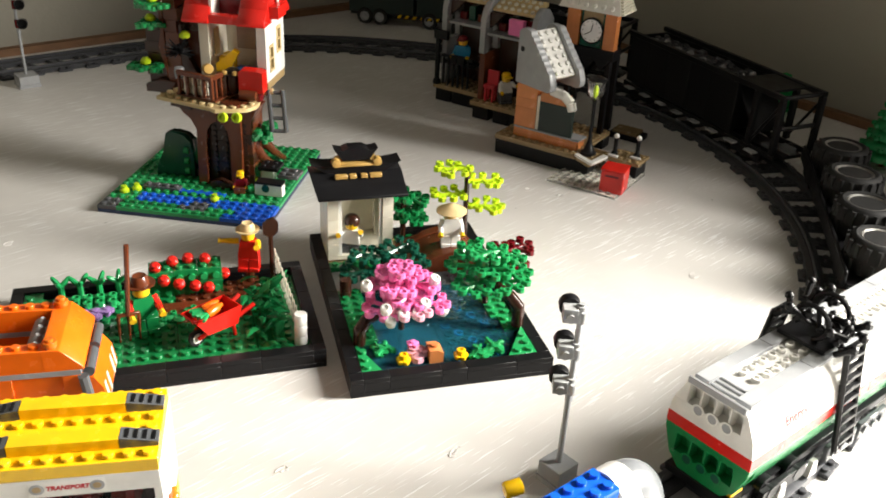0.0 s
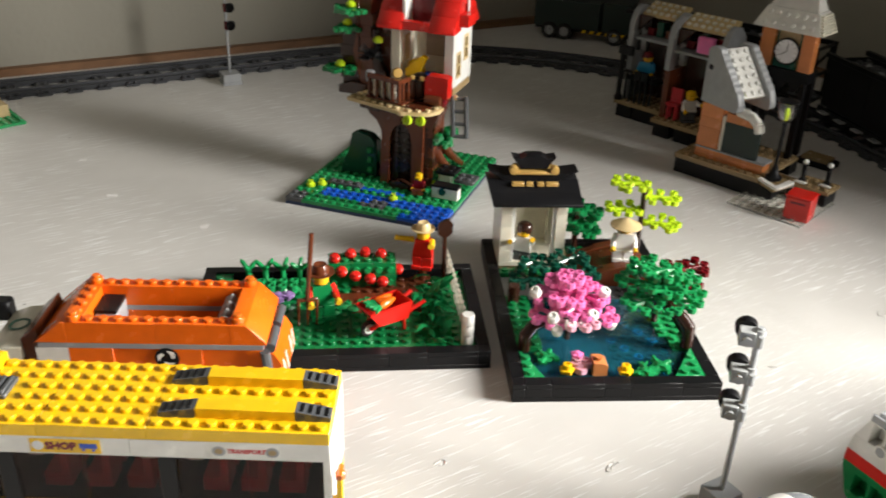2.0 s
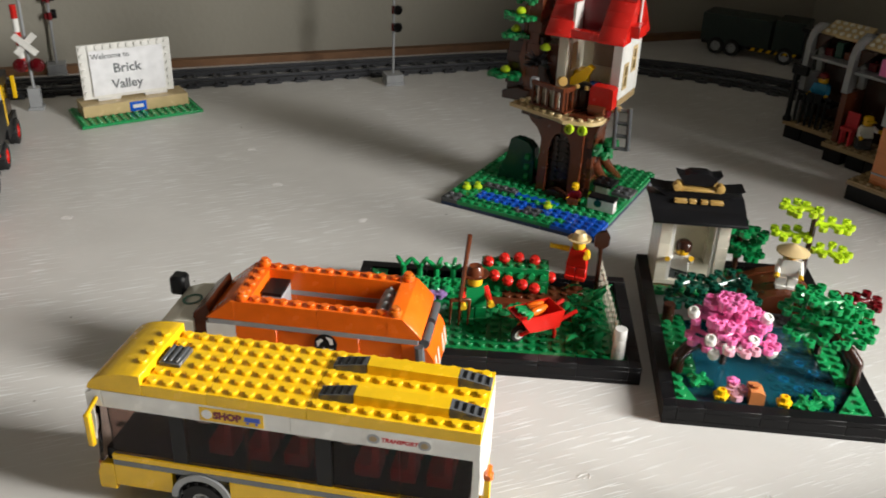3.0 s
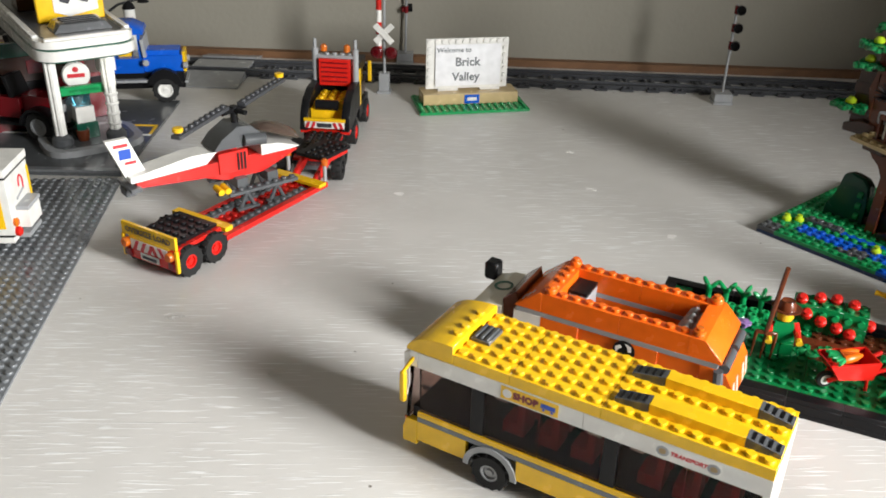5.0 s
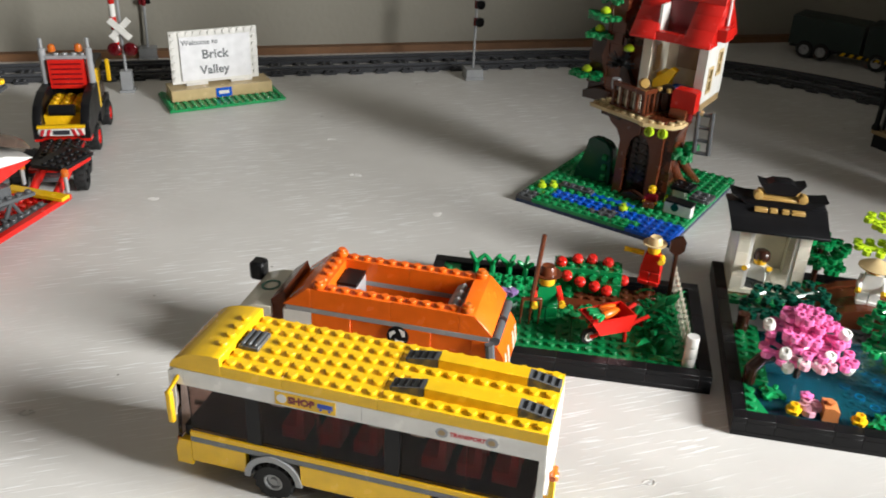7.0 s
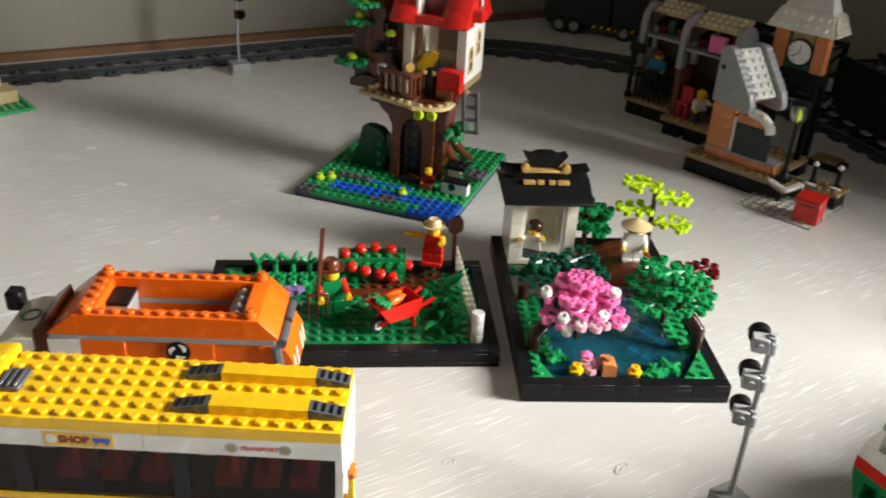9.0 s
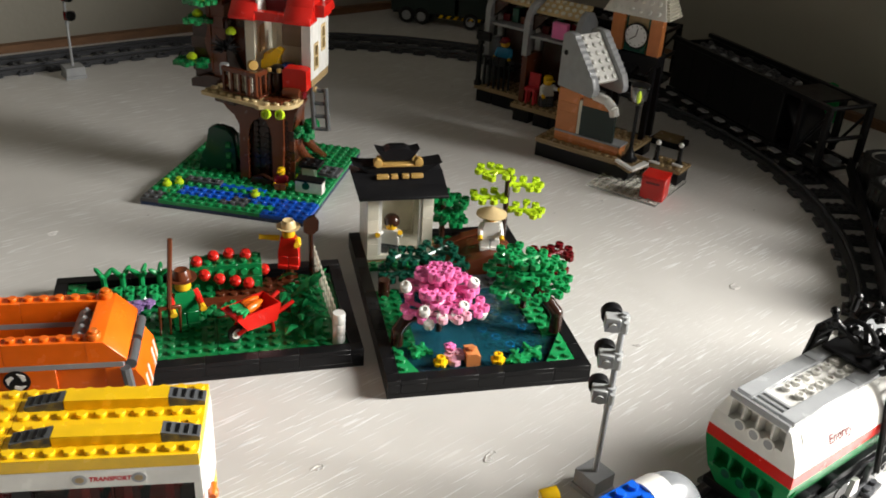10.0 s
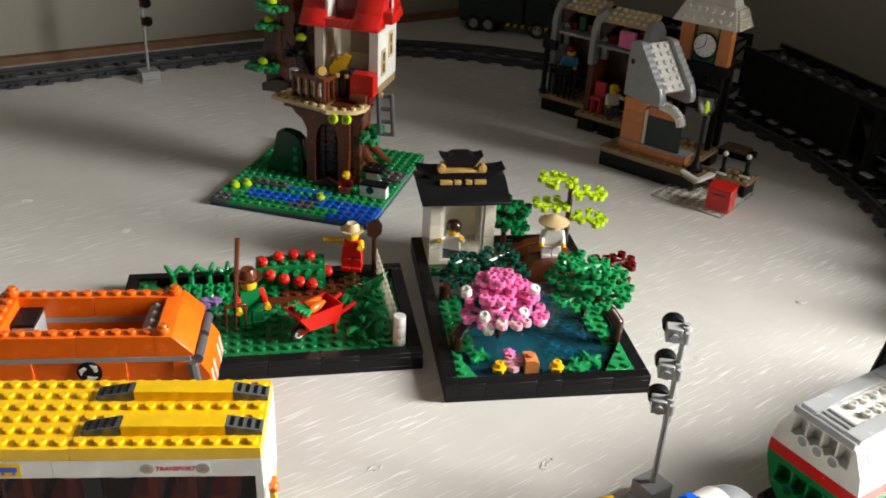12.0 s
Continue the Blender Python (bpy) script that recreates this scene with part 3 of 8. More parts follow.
shrine = thing("shrine", "small white toy shrine with a black tiled roof", "toy house", pose(ZX, ZY, 0, 0, 0, ZR))
brick(shrine, CREAM, 1, 18.4, 4, 6, 5, 1, False, "floor_plate")
for x in (1, 6):
    for y in (18.4, 22.2):
        for z in range(5, 19, 3):
            brick(shrine, CREAM, x, y, z, 1, 1, 3 if z < 17 else 2, False)
bm = bmesh.new()
box(bm, 1.0 * S, 23.2 * S, 5 * P, 7 * S, 23.5 * S, 19 * P)
part("back_wall", bm, CREAM, shrine)
for x in (1.02,):
    bm = bmesh.new()
    box(bm, x * S, 19.4 * S, 5 * P, (x + 0.28) * S, 22.2 * S, 19 * P)
    part("side_wall", bm, CREAM, shrine)
for x in (2.0, 5.7):
    bm = bmesh.new()
    box(bm, x * S, 18.5 * S, 5 * P, (x + 0.3) * S, 18.8 * S, 19 * P)
    part("door_post", bm, WHITE, shrine)
brick(shrine, CREAM, 1, 18.4, 19, 6, 5, 1, False, "lintel")
# main roof with lifted ridge
roof = wedge(shrine, BLACK, ((17.5, 19.9), (17.5, 20.6), (18.9, 21.9), (20.2, 24.0), (21.8, 24.0), (23.2, 21.9), (24.6, 20.6), (24.6, 19.9), (21.8, 22.8), (20.2, 22.8)), "x", -0.1, 8.1, "roof")
for v in roof.data.vertices:
    v.co.x += (0.22 if v.co.x < 4 * S else 0.08) * S * (22 * P - v.co.z) / (2 * P)
wedge(shrine, BLACK, ((-0.2, 26.0), (0.6, 24.9), (1.2, 23.8), (6.6, 23.8), (7.2, 24.9), (8.0, 26.0), (6.6, 25.3), (1.2, 25.3)), "y", 20.0, 22.0, "ridge")
for x, w in ((1.9, 1.1), (3.2, 0.6), (4.2, 0.6), (5.0, 1.1)):
    bm = bmesh.new()
    box(bm, x * S, 19.3 * S, 23.0 * P, (x + w) * S, 19.75 * S, 23.9 * P)
    part("gold_trim", bm, GOLD, shrine)
bm = bmesh.new()
box(bm, 2.2 * S, 19.7 * S, 25.4 * P, 5.9 * S, 22.0 * S, 26.1 * P, 0.001)
part("gold_cornice", bm, GOLD, shrine)
wedge(shrine, BLACK, ((1.9, 29.2), (2.3, 27.9), (2.7, 26.4), (5.1, 26.4), (5.5, 27.9), (5.9, 29.2), (5.1, 28.6), (4.6, 29.4), (3.2, 29.4), (2.7, 28.6)), "y", 20.2, 21.6, "finial")
for x in (2.05, 5.75):
    bm = bmesh.new()
    lathe(bm, ((0.0008, -0.0034), (0.0030, -0.0030), (0.0033, 0.0), (0.0030, 0.0030), (0.0008, 0.0034)), (x * S, 20.0 * S, 26.4 * P), (0, 1, 0), 12)
    part("gold_scroll", bm, GOLD, shrine)

bridge = thing("arched_bridge", "reddish brown arched toy bridge over the pond", "toy bridge", pose(ZX, ZY, 0, 0, 0, ZR))
for y0, y1 in ((15.2, 16.4), (19.6, 20.6)):
    wedge(bridge, BROWN, ((7.2, 3.1), (8.8, 5.4), (10.2, 7.0), (11.8, 8.0), (13.2, 7.8), (14.2, 6.6), (15.2, 3.6), (15.0, 3.1)), "y", y0, y1, "arch")
for y0, y1 in ((16.42, 17.98), (18.0, 19.58)):
    wedge(bridge, BROWN, ((7.4, 3.1), (9.0, 5.3), (10.4, 6.8), (11.8, 7.8), (13.2, 7.6), (14.2, 6.4), (15.2, 3.1)), "y", y0, y1, "deck")

doll("sage_doll", "toy figure in white robes with a straw cone hat", pose(0.1605, 0.5605, 0.0245, 0, 0, -8) @ Matrix.Scale(0.9, 4), WHITE, WHITE, WHITE, ("cone", TAN), arm_turn=(15, 15))
doll("shrine_doll", "toy figure in white jacket with dark hair in the shrine", pose(0.0885, 0.578, 0.0125, 0, 4, -16) @ Matrix.Scale(0.9, 4), WHITE, DGREY, WHITE, ("hair", DBROWN), arm_turn=(75, 95))


def shrub(name, label, x, y, sprays, size, stem_z, blossoms=(), taper=0.0):
    """A toy shrub: flat sprays stacked round a stem; sprays of (dx, dy, z, turn in degrees, material)."""
    th = thing(name, label, "toy shrub", pose(ZX, ZY, 0, 0, 0, ZR))
    bm = bmesh.new()
    rod(bm, (x * S, y * S, stem_z), (x * S, y * S, max(q[2] for q in sprays)), 0.0022, seg=8)
    part("stem", bm, DBROWN, th)
    low, high = min(q[2] for q in sprays), max(q[2] for q in sprays)
    for i, (dx, dy, z, turn, mat) in enumerate(sprays):
        bm = bmesh.new()
        spray(bm, ((x + dx) * S, (y + dy) * S, z), radians(turn), size * (1 - taper * (z - low) / (high - low)), int(x * 10) + i, 0.06 * math.sin(i * 2.1))
        part("leaf_spray", bm, mat, th)
    for px, py, pz in blossoms:
        bm = bmesh.new()
        lathe(bm, ((0.0016, -0.0032), (0.0033, -0.0024), (0.0037, 0.0), (0.0033, 0.0026), (0.0020, 0.0030), (0.0017, 0.0020)), ((x + px) * S, (y + py) * S, pz), (0.1 * px, -0.35, 1), 12)
        part("blossom", bm, WHITE, th)
    return th


shrub("cherry_shrub", "dark pink blossoming toy shrub with white flowers", 5.2, 6.4,
      ((-1.2, -1.0, 0.0345, 205, PINK), (1.4, -1.0, 0.0350, 335, PINK), (0.3, -1.5, 0.0370, 245, LPINK), (0.2, -0.9, 0.0395, 290, PINK),
       (-1.2, 0.2, 0.0430, 175, PINK), (1.2, 0.1, 0.0430, 5, PINK), (-0.3, -0.4, 0.0460, 235, PINK), (0.4, 0.3, 0.0490, 40, PINK), (-0.6, 0.4, 0.0525, 140, PINK), (-0.2, 0.0, 0.0550, 80, PINK)), 0.0270, 0.012,
      ((-3.0, -0.7, 0.0500), (2.5, -0.4, 0.0480), (2.9, -1.9, 0.0325), (-1.5, -2.8, 0.0325), (-0.5, -2.8, 0.0365), (0.6, -2.7, 0.0360), (-1.8, -2.4, 0.0395), (1.3, -2.2, 0.0400)), 0.45)
shrub("green_shrub", "bright green knobbed toy shrub", 13.1, 9.0,
      ((-1.3, -1.2, 0.033, 215, BGREEN), (1.0, -1.5, 0.034, 300, BGREEN), (1.8, -0.3, 0.036, 350, BGREEN), (-1.5, 0.4, 0.040, 160, BGREEN), (0.3, -0.5, 0.041, 260, BGREEN),
       (1.2, 0.6, 0.0435, 20, BGREEN), (-0.6, 0.9, 0.048, 130, BGREEN), (0.3, 0.2, 0.049, 200, BGREEN)), 0.0245, 0.012)
shrub("dark_shrub", "dark green knobbed toy shrub", 5.3, 14.4,
      ((-1.9, -0.4, 0.021, 190, DGREEN), (0.2, -0.9, 0.023, 265, DGREEN), (2.1, -0.3, 0.025, 350, DGREEN), (-0.9, 0.3, 0.030, 150, DGREEN), (1.2, 0.5, 0.0325, 30, DGREEN)), 0.024, 0.010)
shrub("red_shrub", "dark red knobbed toy shrub", 15.9, 12.3, ((0.3, 0.0, 0.027, 330, DRED), (0.9, 0.2, 0.036, 20, DRED), (0.2, 0.6, 0.032, 75, DRED)), 0.021, 0.010)
shrub("back_shrub", "green knobbed toy shrub behind the shrine", 8.6, 21.4, ((0.5, -0.1, 0.031, 345, GREEN), (0.1, 0.0, 0.039, 300, GREEN), (0.7, 0.0, 0.0465, 10, GREEN), (-0.4, 0.1, 0.050, 170, GREEN)), 0.0215, 0.010)
shrub("lime_tree", "lime green toy tree with flat knobbed boughs", 14.7, 21.2, ((1.7, -0.2, 0.0375, 350, LIME), (-1.4, 0.1, 0.0485, 185, LIME), (1.4, 0.0, 0.0585, 355, LIME), (-1.1, 0.2, 0.0690, 175, LIME)), 0.0245, 0.010)
# bent brown boughs that carry the shrubs
for name, pts in (("bent_bough", ((1.5, 4.9, 0.012), (1.5, 4.9, 0.022), (2.2, 5.4, 0.027), (4.6, 6.4, 0.030))), ("bent_bough", ((14.7, 5.2, 0.012), (14.7, 5.2, 0.026), (14.2, 5.8, 0.031), (12.9, 8.8, 0.032))), ("post_stub", ((1.6, 12.2, 0.010), (1.6, 12.2, 0.025)))):
    bm = bmesh.new()
    bar(bm, [(x * S, y * S, z) for x, y, z in pts], 0.0040, 12)
    for x, y, z in pts[1:-1]:
        lathe(bm, ((0.001, -0.0039), (0.0034, -0.0022), (0.0041, 0), (0.0034, 0.0022), (0.001, 0.0039)), (x * S, y * S, z), seg=10)
    solid(name, bm, DBROWN, "dark brown bent toy bough", "toy bough", pose(ZX, ZY, 0, 0, 0, ZR))
# pond plants
for x, y, mat, nm in ((4.4, 1.9, YELLOW, "yellow_flower"), (8.9, 1.7, YELLOW, "yellow_flower")):
    bm = bmesh.new()
    flower(bm, (x * S, y * S, 0.0125), 0.004)
    knob_at(bm, (x * S, y * S, 0.0155))
    solid(nm, bm, mat, "yellow toy flower floating on the pond", "toy flower", pose(ZX, ZY, 0, 0, 0, ZR), "pond flowers")
bm = bmesh.new()
leaf_plate(bm, (5.6 * S, 2.4 * S, 0.0125), 0.4, 0.0055, 3, 5)
lily = thing("pink_lily", "pale pink toy water lily on the pond", "toy flower", pose(ZX, ZY, 0, 0, 0, ZR))
part("leaves", bm, LPINK, lily)
bm = bmesh.new()
flower(bm, (5.4 * S, 3.2 * S, 0.0165), 0.0034)
part("blossom", bm, PINK, lily)
bm = bmesh.new()
prism(bm, ((6.4 * S, 0.0096), (7.5 * S, 0.0096), (7.5 * S, 0.0165), (7.1 * S, 0.0185), (6.4 * S, 0.0185)), "y", 1.6 * S, 3.0 * S)
lathe(bm, ((0.0024, 0.0), (0.0024, 0.0017)), (6.9 * S, 2.3 * S, 0.0185), seg=10)
solid("orange_fish", bm, LORANGE, "brownish orange toy brick fish in the pond", "toy fish", pose(ZX, ZY, 0, 0, 0, ZR))
for x, y in ((3.2, 4.0), (10.6, 1.9), (12.0, 2.6)):
    bm = bmesh.new()
    leaf_plate(bm, (x * S, y * S, 0.0112), 0.3 * x, 0.010, 4, int(x * 7), knob=False)
    lathe(bm, ((0.006, -0.0008), (0.0062, 0.0), (0.005, 0.0004)), (x * S, y * S, 0.0112), seg=7)
    solid("lily_pad", bm, BGREEN, "green toy leaves floating on the pond", "toy leaf", pose(ZX, ZY, 0, 0, 0, ZR), "lily pads")

# ---- vegetable garden on a black tray ----
FX, FY, FR = -0.1358, 0.452, 2.3
FM = pose(FX, FY, 0, 0, 0, FR)


def on_farm(x, y, z=0.0, turn=0.0):
    return FM @ pose(x * S, y * S, z, 0, 0, turn)


farm = thing("vegetable_garden", "toy brick vegetable garden on a black tray", "toy garden", FM)
tray(farm, 24, 14.5, (4, 2, 6, 4, 3))
for x in (1, 7, 13, 19):
    for y in (1, 7):
        w, d = (6 if x < 19 else 4), (6 if y == 1 else 6)
        soil = (x == 13 and y == 7)
        brick(farm, BROWN if soil else GREEN, x, y, 1, w, d, 1.6)
brick(farm, BROWN, 11, 8, 2.6, 8, 1, 0.6, False)
brick(farm, BROWN, 10, 9, 2.6, 9, 1, 0.6, False)
brick(farm, GREEN, 1, 12, 2.6, 1.5, 1.5, 1)
doll("farmer_doll", "toy farmer in green dungarees and brown hat", on_farm(10.6, 6.3, 0.0096, 14) @ Matrix.Scale(1.04, 4), GREEN, GREEN, RED, ("brim", BROWN), arm_turn=(35, 40))
fork = thing("pitchfork", "brown toy pitchfork held by the farmer", "tool", on_farm(9.55, 5.0, 0.0108, 8))
bm = bmesh.new()
rod(bm, (-0.0002, 0, 0.018), (0.0042, 0.001, 0.0655), 0.0016, seg=8)
part("shaft", bm, BROWN, fork)
bm = bmesh.new()
box(bm, -0.0068, -0.0010, 0.0172, 0.0068, 0.0010, 0.0196, 0.0004)
for x in (-0.0060, 0, 0.0060):
    rod(bm, (x, 0, 0.018), (x - 0.0008, -0.0012, 0.0), 0.0013, 0.0006, 7)
part("fork_head", bm, BROWN, fork)
# wheelbarrow with carrots
wb = thing("wheelbarrow", "red toy wheelbarrow loaded with carrots", "wheelbarrow", on_farm(14.4, 3.3, 0.0096, 32) @ Matrix.Scale(1.15, 4))
bm = bmesh.new()
prism(bm, ((0.003, 0.010), (0.021, 0.009), (0.024, 0.0185), (-0.003, 0.0185)), "y", -0.0075, 0.0075)
bmesh.ops.delete(bm, geom=[f for f in bm.faces if abs(f.calc_center_median().z - 0.0185) < 1e-4], context="FACES")
bmesh.ops.solidify(bm, geom=bm.faces[:], thickness=0.0008)
part("tub", bm, RED, wb)
bm = bmesh.new()
for y in (-0.0055, 0.0055):
    bar(bm, ((0.0, y * 0.4, 0.005), (0.006, y, 0.0095), (0.022, y, 0.0105), (0.034, y * 1.25, 0.0150)), 0.0012)
    rod(bm, (0.020, y, 0.010), (0.021, y, 0.0), 0.0011)
part("frame", bm, RED, wb)
bm = bmesh.new()
lathe(bm, ((0.0028, -0.0012), (0.0047, -0.001), (0.0049, 0), (0.0047, 0.001), (0.0028, 0.0012)), (0, 0, 0.0049), (0, 1, 0), 16)
tw = part("wheel", bm, RUBBER, wb)
bm = bmesh.new()
lathe(bm, ((0.003, -0.0014), (0.003, 0.0014), (0.001, 0.0016)), (0, 0, 0.0049), (0, 1, 0), 12)
part("rim", bm, WHITE, tw)
for i, (x, y, a) in enumerate(((0.006, -0.003, 8), (0.007, 0.001, -6), (0.008, 0.0045, 4))):
    c = thing("carrot", "orange toy carrot with green top in the wheelbarrow", "toy carrot", on_farm(14.4, 3.3, 0.0096, 32) @ Matrix.Scale(1.15, 4) @ pose(x, y, 0.0185 - 0.0008 * i, 0, 0, a), "carrots")
    bm = bmesh.new()
    lathe(bm, ((0.0022, 0.0), (0.0026, 0.002), (0.0022, 0.007), (0.0008, 0.011)), (0, 0, 0), (1, 0, 0.1), 10)
    part("root", bm, ORANGE, c)
    bm = bmesh.new()
    for a2 in (-1.2, -0.4, 0.4, 1.2):
        rod(bm, (0.0005, 0, 0), (-0.0065, 0.0038 * a2, 0.0018 - 0.001 * abs(a2)), 0.0015, 0.0009, 6)
    part("leaf", bm, BGREEN, c)
# row of sprouts
for i in range(4):
    sp = thing("sprout", "green toy plant sprout in the vegetable row", "toy plant", on_farm(4.0 + i * 1.5, 12.4, 0.0085, 20 * i) @ Matrix.Scale(1.3, 4), "sprouts")
    bm = bmesh.new()
    rod(bm, (0, 0, 0), (0, 0, 0.010), 0.0016, seg=8)
    part("stem", bm, BGREEN, sp)
    for a in (0.4, 2.5, 4.6):
        bm = bmesh.new()
        c, t = math.cos(a), math.sin(a)
        lathe(bm, ((0.0011, 0.0), (0.0014, 0.003), (0.0012, 0.006), (0.0004, 0.0072)), (0, 0, 0.0085), (c * 0.75, t * 0.75, 0.66), 7)
        part("shoot", bm, BGREEN, sp)
for i in range(9):
    bm = bmesh.new()
    knob_at(bm, (0, 0, 0.007), 0.0032)
    leaf_plate(bm, (0, 0, 0.005), i, 0.0045, 4, i, knob=False)
    solid("cabbage", bm, BGREEN, "green round toy vegetable", "toy plant", on_farm(5.2 + (i % 5) * 0.95, 11.0 - (i // 5) * 0.95, 0.0085, 0), "cabbages")
for i in range(7):
    bm = bmesh.new()
    flower(bm, (0, 0, 0.004), 0.0042)
    rod(bm, (0, 0, 0), (0, 0, 0.004), 0.0016, seg=6)
    solid("lavender_flower", bm, PURPLE, "lavender toy flowers in the bed", "toy flower", on_farm(4.9 + (i % 4) * 0.9, 9.0 - (i // 4) * 0.7 + 0.12 * (i % 4), 0.0085), "lavender flowers")
for i in range(5):
    bm = bmesh.new()
    lathe(bm, ((0.001, 0.0), (0.0042, 0.0012), (0.0045, 0.002), (0.003, 0.0034)), (0, 0, 0), seg=8)
    knob_at(bm, (0.003, 0.001, 0.003), 0.0022)
    solid("leafy_plant", bm, BGREEN, "small green round toy plant", "toy plant", on_farm(11.6 + i * 0.8, 6.9 + (i % 2) * 0.7 + 0.25 * i, 0.0085), "leafy plants")
# hedge with red fruit
hedge = thing("tomato_hedge", "green toy hedge studded with red round fruit", "toy hedge", FM)
for i, x in enumerate((11, 13, 15)):
    for z in (2.6, 5.6):
        brick(hedge, GREEN, x, 11.4, z, 2, 2, 3)
bm = bmesh.new()
for i in range(6):
    for z in (0.0125, 0.0225):
        rod(bm, ((11.5 + i) * S, 11.4 * S, z), ((11.5 + i) * S, 11.4 * S - 0.0018, z), 0.0024)
part("front_studs", bm, BGREEN, hedge)
for x, y, z in ((11.6, 11.8, 0.0302), (13.0, 12.6, 0.0302), (14.3, 12.9, 0.0302), (15.7, 12.6, 0.0302), (13.4, 11.1, 0.019), (14.7, 11.1, 0.0165), (17.2, 12.2, 0.019), (12.2, 11.1, 0.0225), (15.8, 11.1, 0.0140)):
    bm = bmesh.new()
    lathe(bm, ((0.0012, -0.0034), (0.0036, -0.0022), (0.0041, 0), (0.0036, 0.0022), (0.0022, 0.0032), (0.0018, 0.0042)), (x * S, y * S, z), (0, -0.6, 0.8), 12)
    part("tomato", bm, RED, hedge)
# scarecrow: a doll on a post
doll("scarecrow_doll", "toy scarecrow in red with a straw hat and arms out", on_farm(19.4, 12.2, 0.0205, -16) @ Matrix.Diagonal((0.92, 0.95, 0.92, 1.0)), RED, RED, YELLOW, ("brim", TAN), arm_turn=(120, 80))
bm = bmesh.new()
rod(bm, (0, 0, 0), (0, 0, 0.0117), 0.003, seg=10)
box(bm, -0.006, -0.006, 0, 0.006, 0.006, 0.0022)
solid("scarecrow_post", bm, BROWN, "brown toy post under the scarecrow", "toy post", on_farm(19.4, 12.2, 0.0087))
bm = bmesh.new()
rod(bm, (0, 0, 0), (0, 0, 0.0395), 0.0016, seg=8)
prism(bm, ((-0.0050, 0.0385), (-0.0022, 0.0365), (0.0022, 0.0365), (0.0052, 0.0395), (0.0056, 0.0460), (0.0030, 0.0500), (-0.0016, 0.0488), (-0.0050, 0.0455)), "y", -0.0016, 0.0016)
solid("toy_shovel", bm, DBROWN, "dark brown toy shovel standing by the fence", "tool", on_farm(21.3, 12.2, 0.0085))
# leaves of the bed by the fence
rng = random.Random(5)
for i in range(44):
    bm = bmesh.new()
    ln, hw = rng.uniform(0.013, 0.021), rng.uniform(0.0024, 0.0034)
    mid = [bm.verts.new((ln * t, 0, h)) for t, h in ((0, 0), (0.35, 0.0022), (0.7, 0.0020), (1.0, -0.0012))]
    for sg in (-1, 1):
        edge = [bm.verts.new((ln * t, sg * hw * w, h)) for t, w, h in ((0.0, 0.25, -0.0002), (0.35, 1.0, 0.0010), (0.7, 0.72, 0.0009), (1.0, 0.08, -0.0014))]
        for k in range(3):
            bm.faces.new((mid[k], mid[k + 1], edge[k + 1], edge[k]))
    bmesh.ops.solidify(bm, geom=bm.faces[:], thickness=0.0007)
    y = rng.uniform(1.9, 11.4)
    x = rng.uniform(18.3 + 0.10 * (11.4 - y), 20.9)
    solid("long_leaf", bm, GREEN if i % 2 else BGREEN, "long green toy leaf in the bed", "toy leaf", on_farm(x, y, rng.uniform(0.0100, 0.0170)) @ pose(0, 0, 0, rng.uniform(-25, 25), rng.uniform(-35, 12), rng.uniform(-150, -20) + (120 if i % 5 == 0 else 0)), "long leaves")
fence = thing("picket_fence", "white toy picket fence along the garden", "fence", FM @ pose(22.3 * S, 1.9 * S, 0, 0, 0, 2.6) @ pose(-22.3 * S, -1.9 * S, 0))
for i in range(13):
    bm = bmesh.new()
    y = (2.7 + i * 0.90) * S
    prism(bm, ((y, 2.6 * P), (y + 0.0018, 2.6 * P), (y + 0.0018, 0.0262), (y + 0.0009, 0.0288), (y, 0.0262)), "x", 22.26 * S, 22.35 * S)
    part("picket", bm, CREAM, fence)
for z in (0.0125, 0.0215):
    bm = bmesh.new()
    box(bm, 22.36 * S, 2.4 * S, z, 22.46 * S, 14.0 * S, z + 0.0015)
    part("rail", bm, CREAM, fence)
bm = bmesh.new()
for z in (0.0083, 0.0160, 0.0237):
    lathe(bm, ((0.0038, 0), (0.0041, 0.0006), (0.0041, 0.0070), (0.0038, 0.0076)), (22.3 * S, 1.9 * S, z), seg=14)
part("end_post", bm, WHITE, fence, "round white end post")

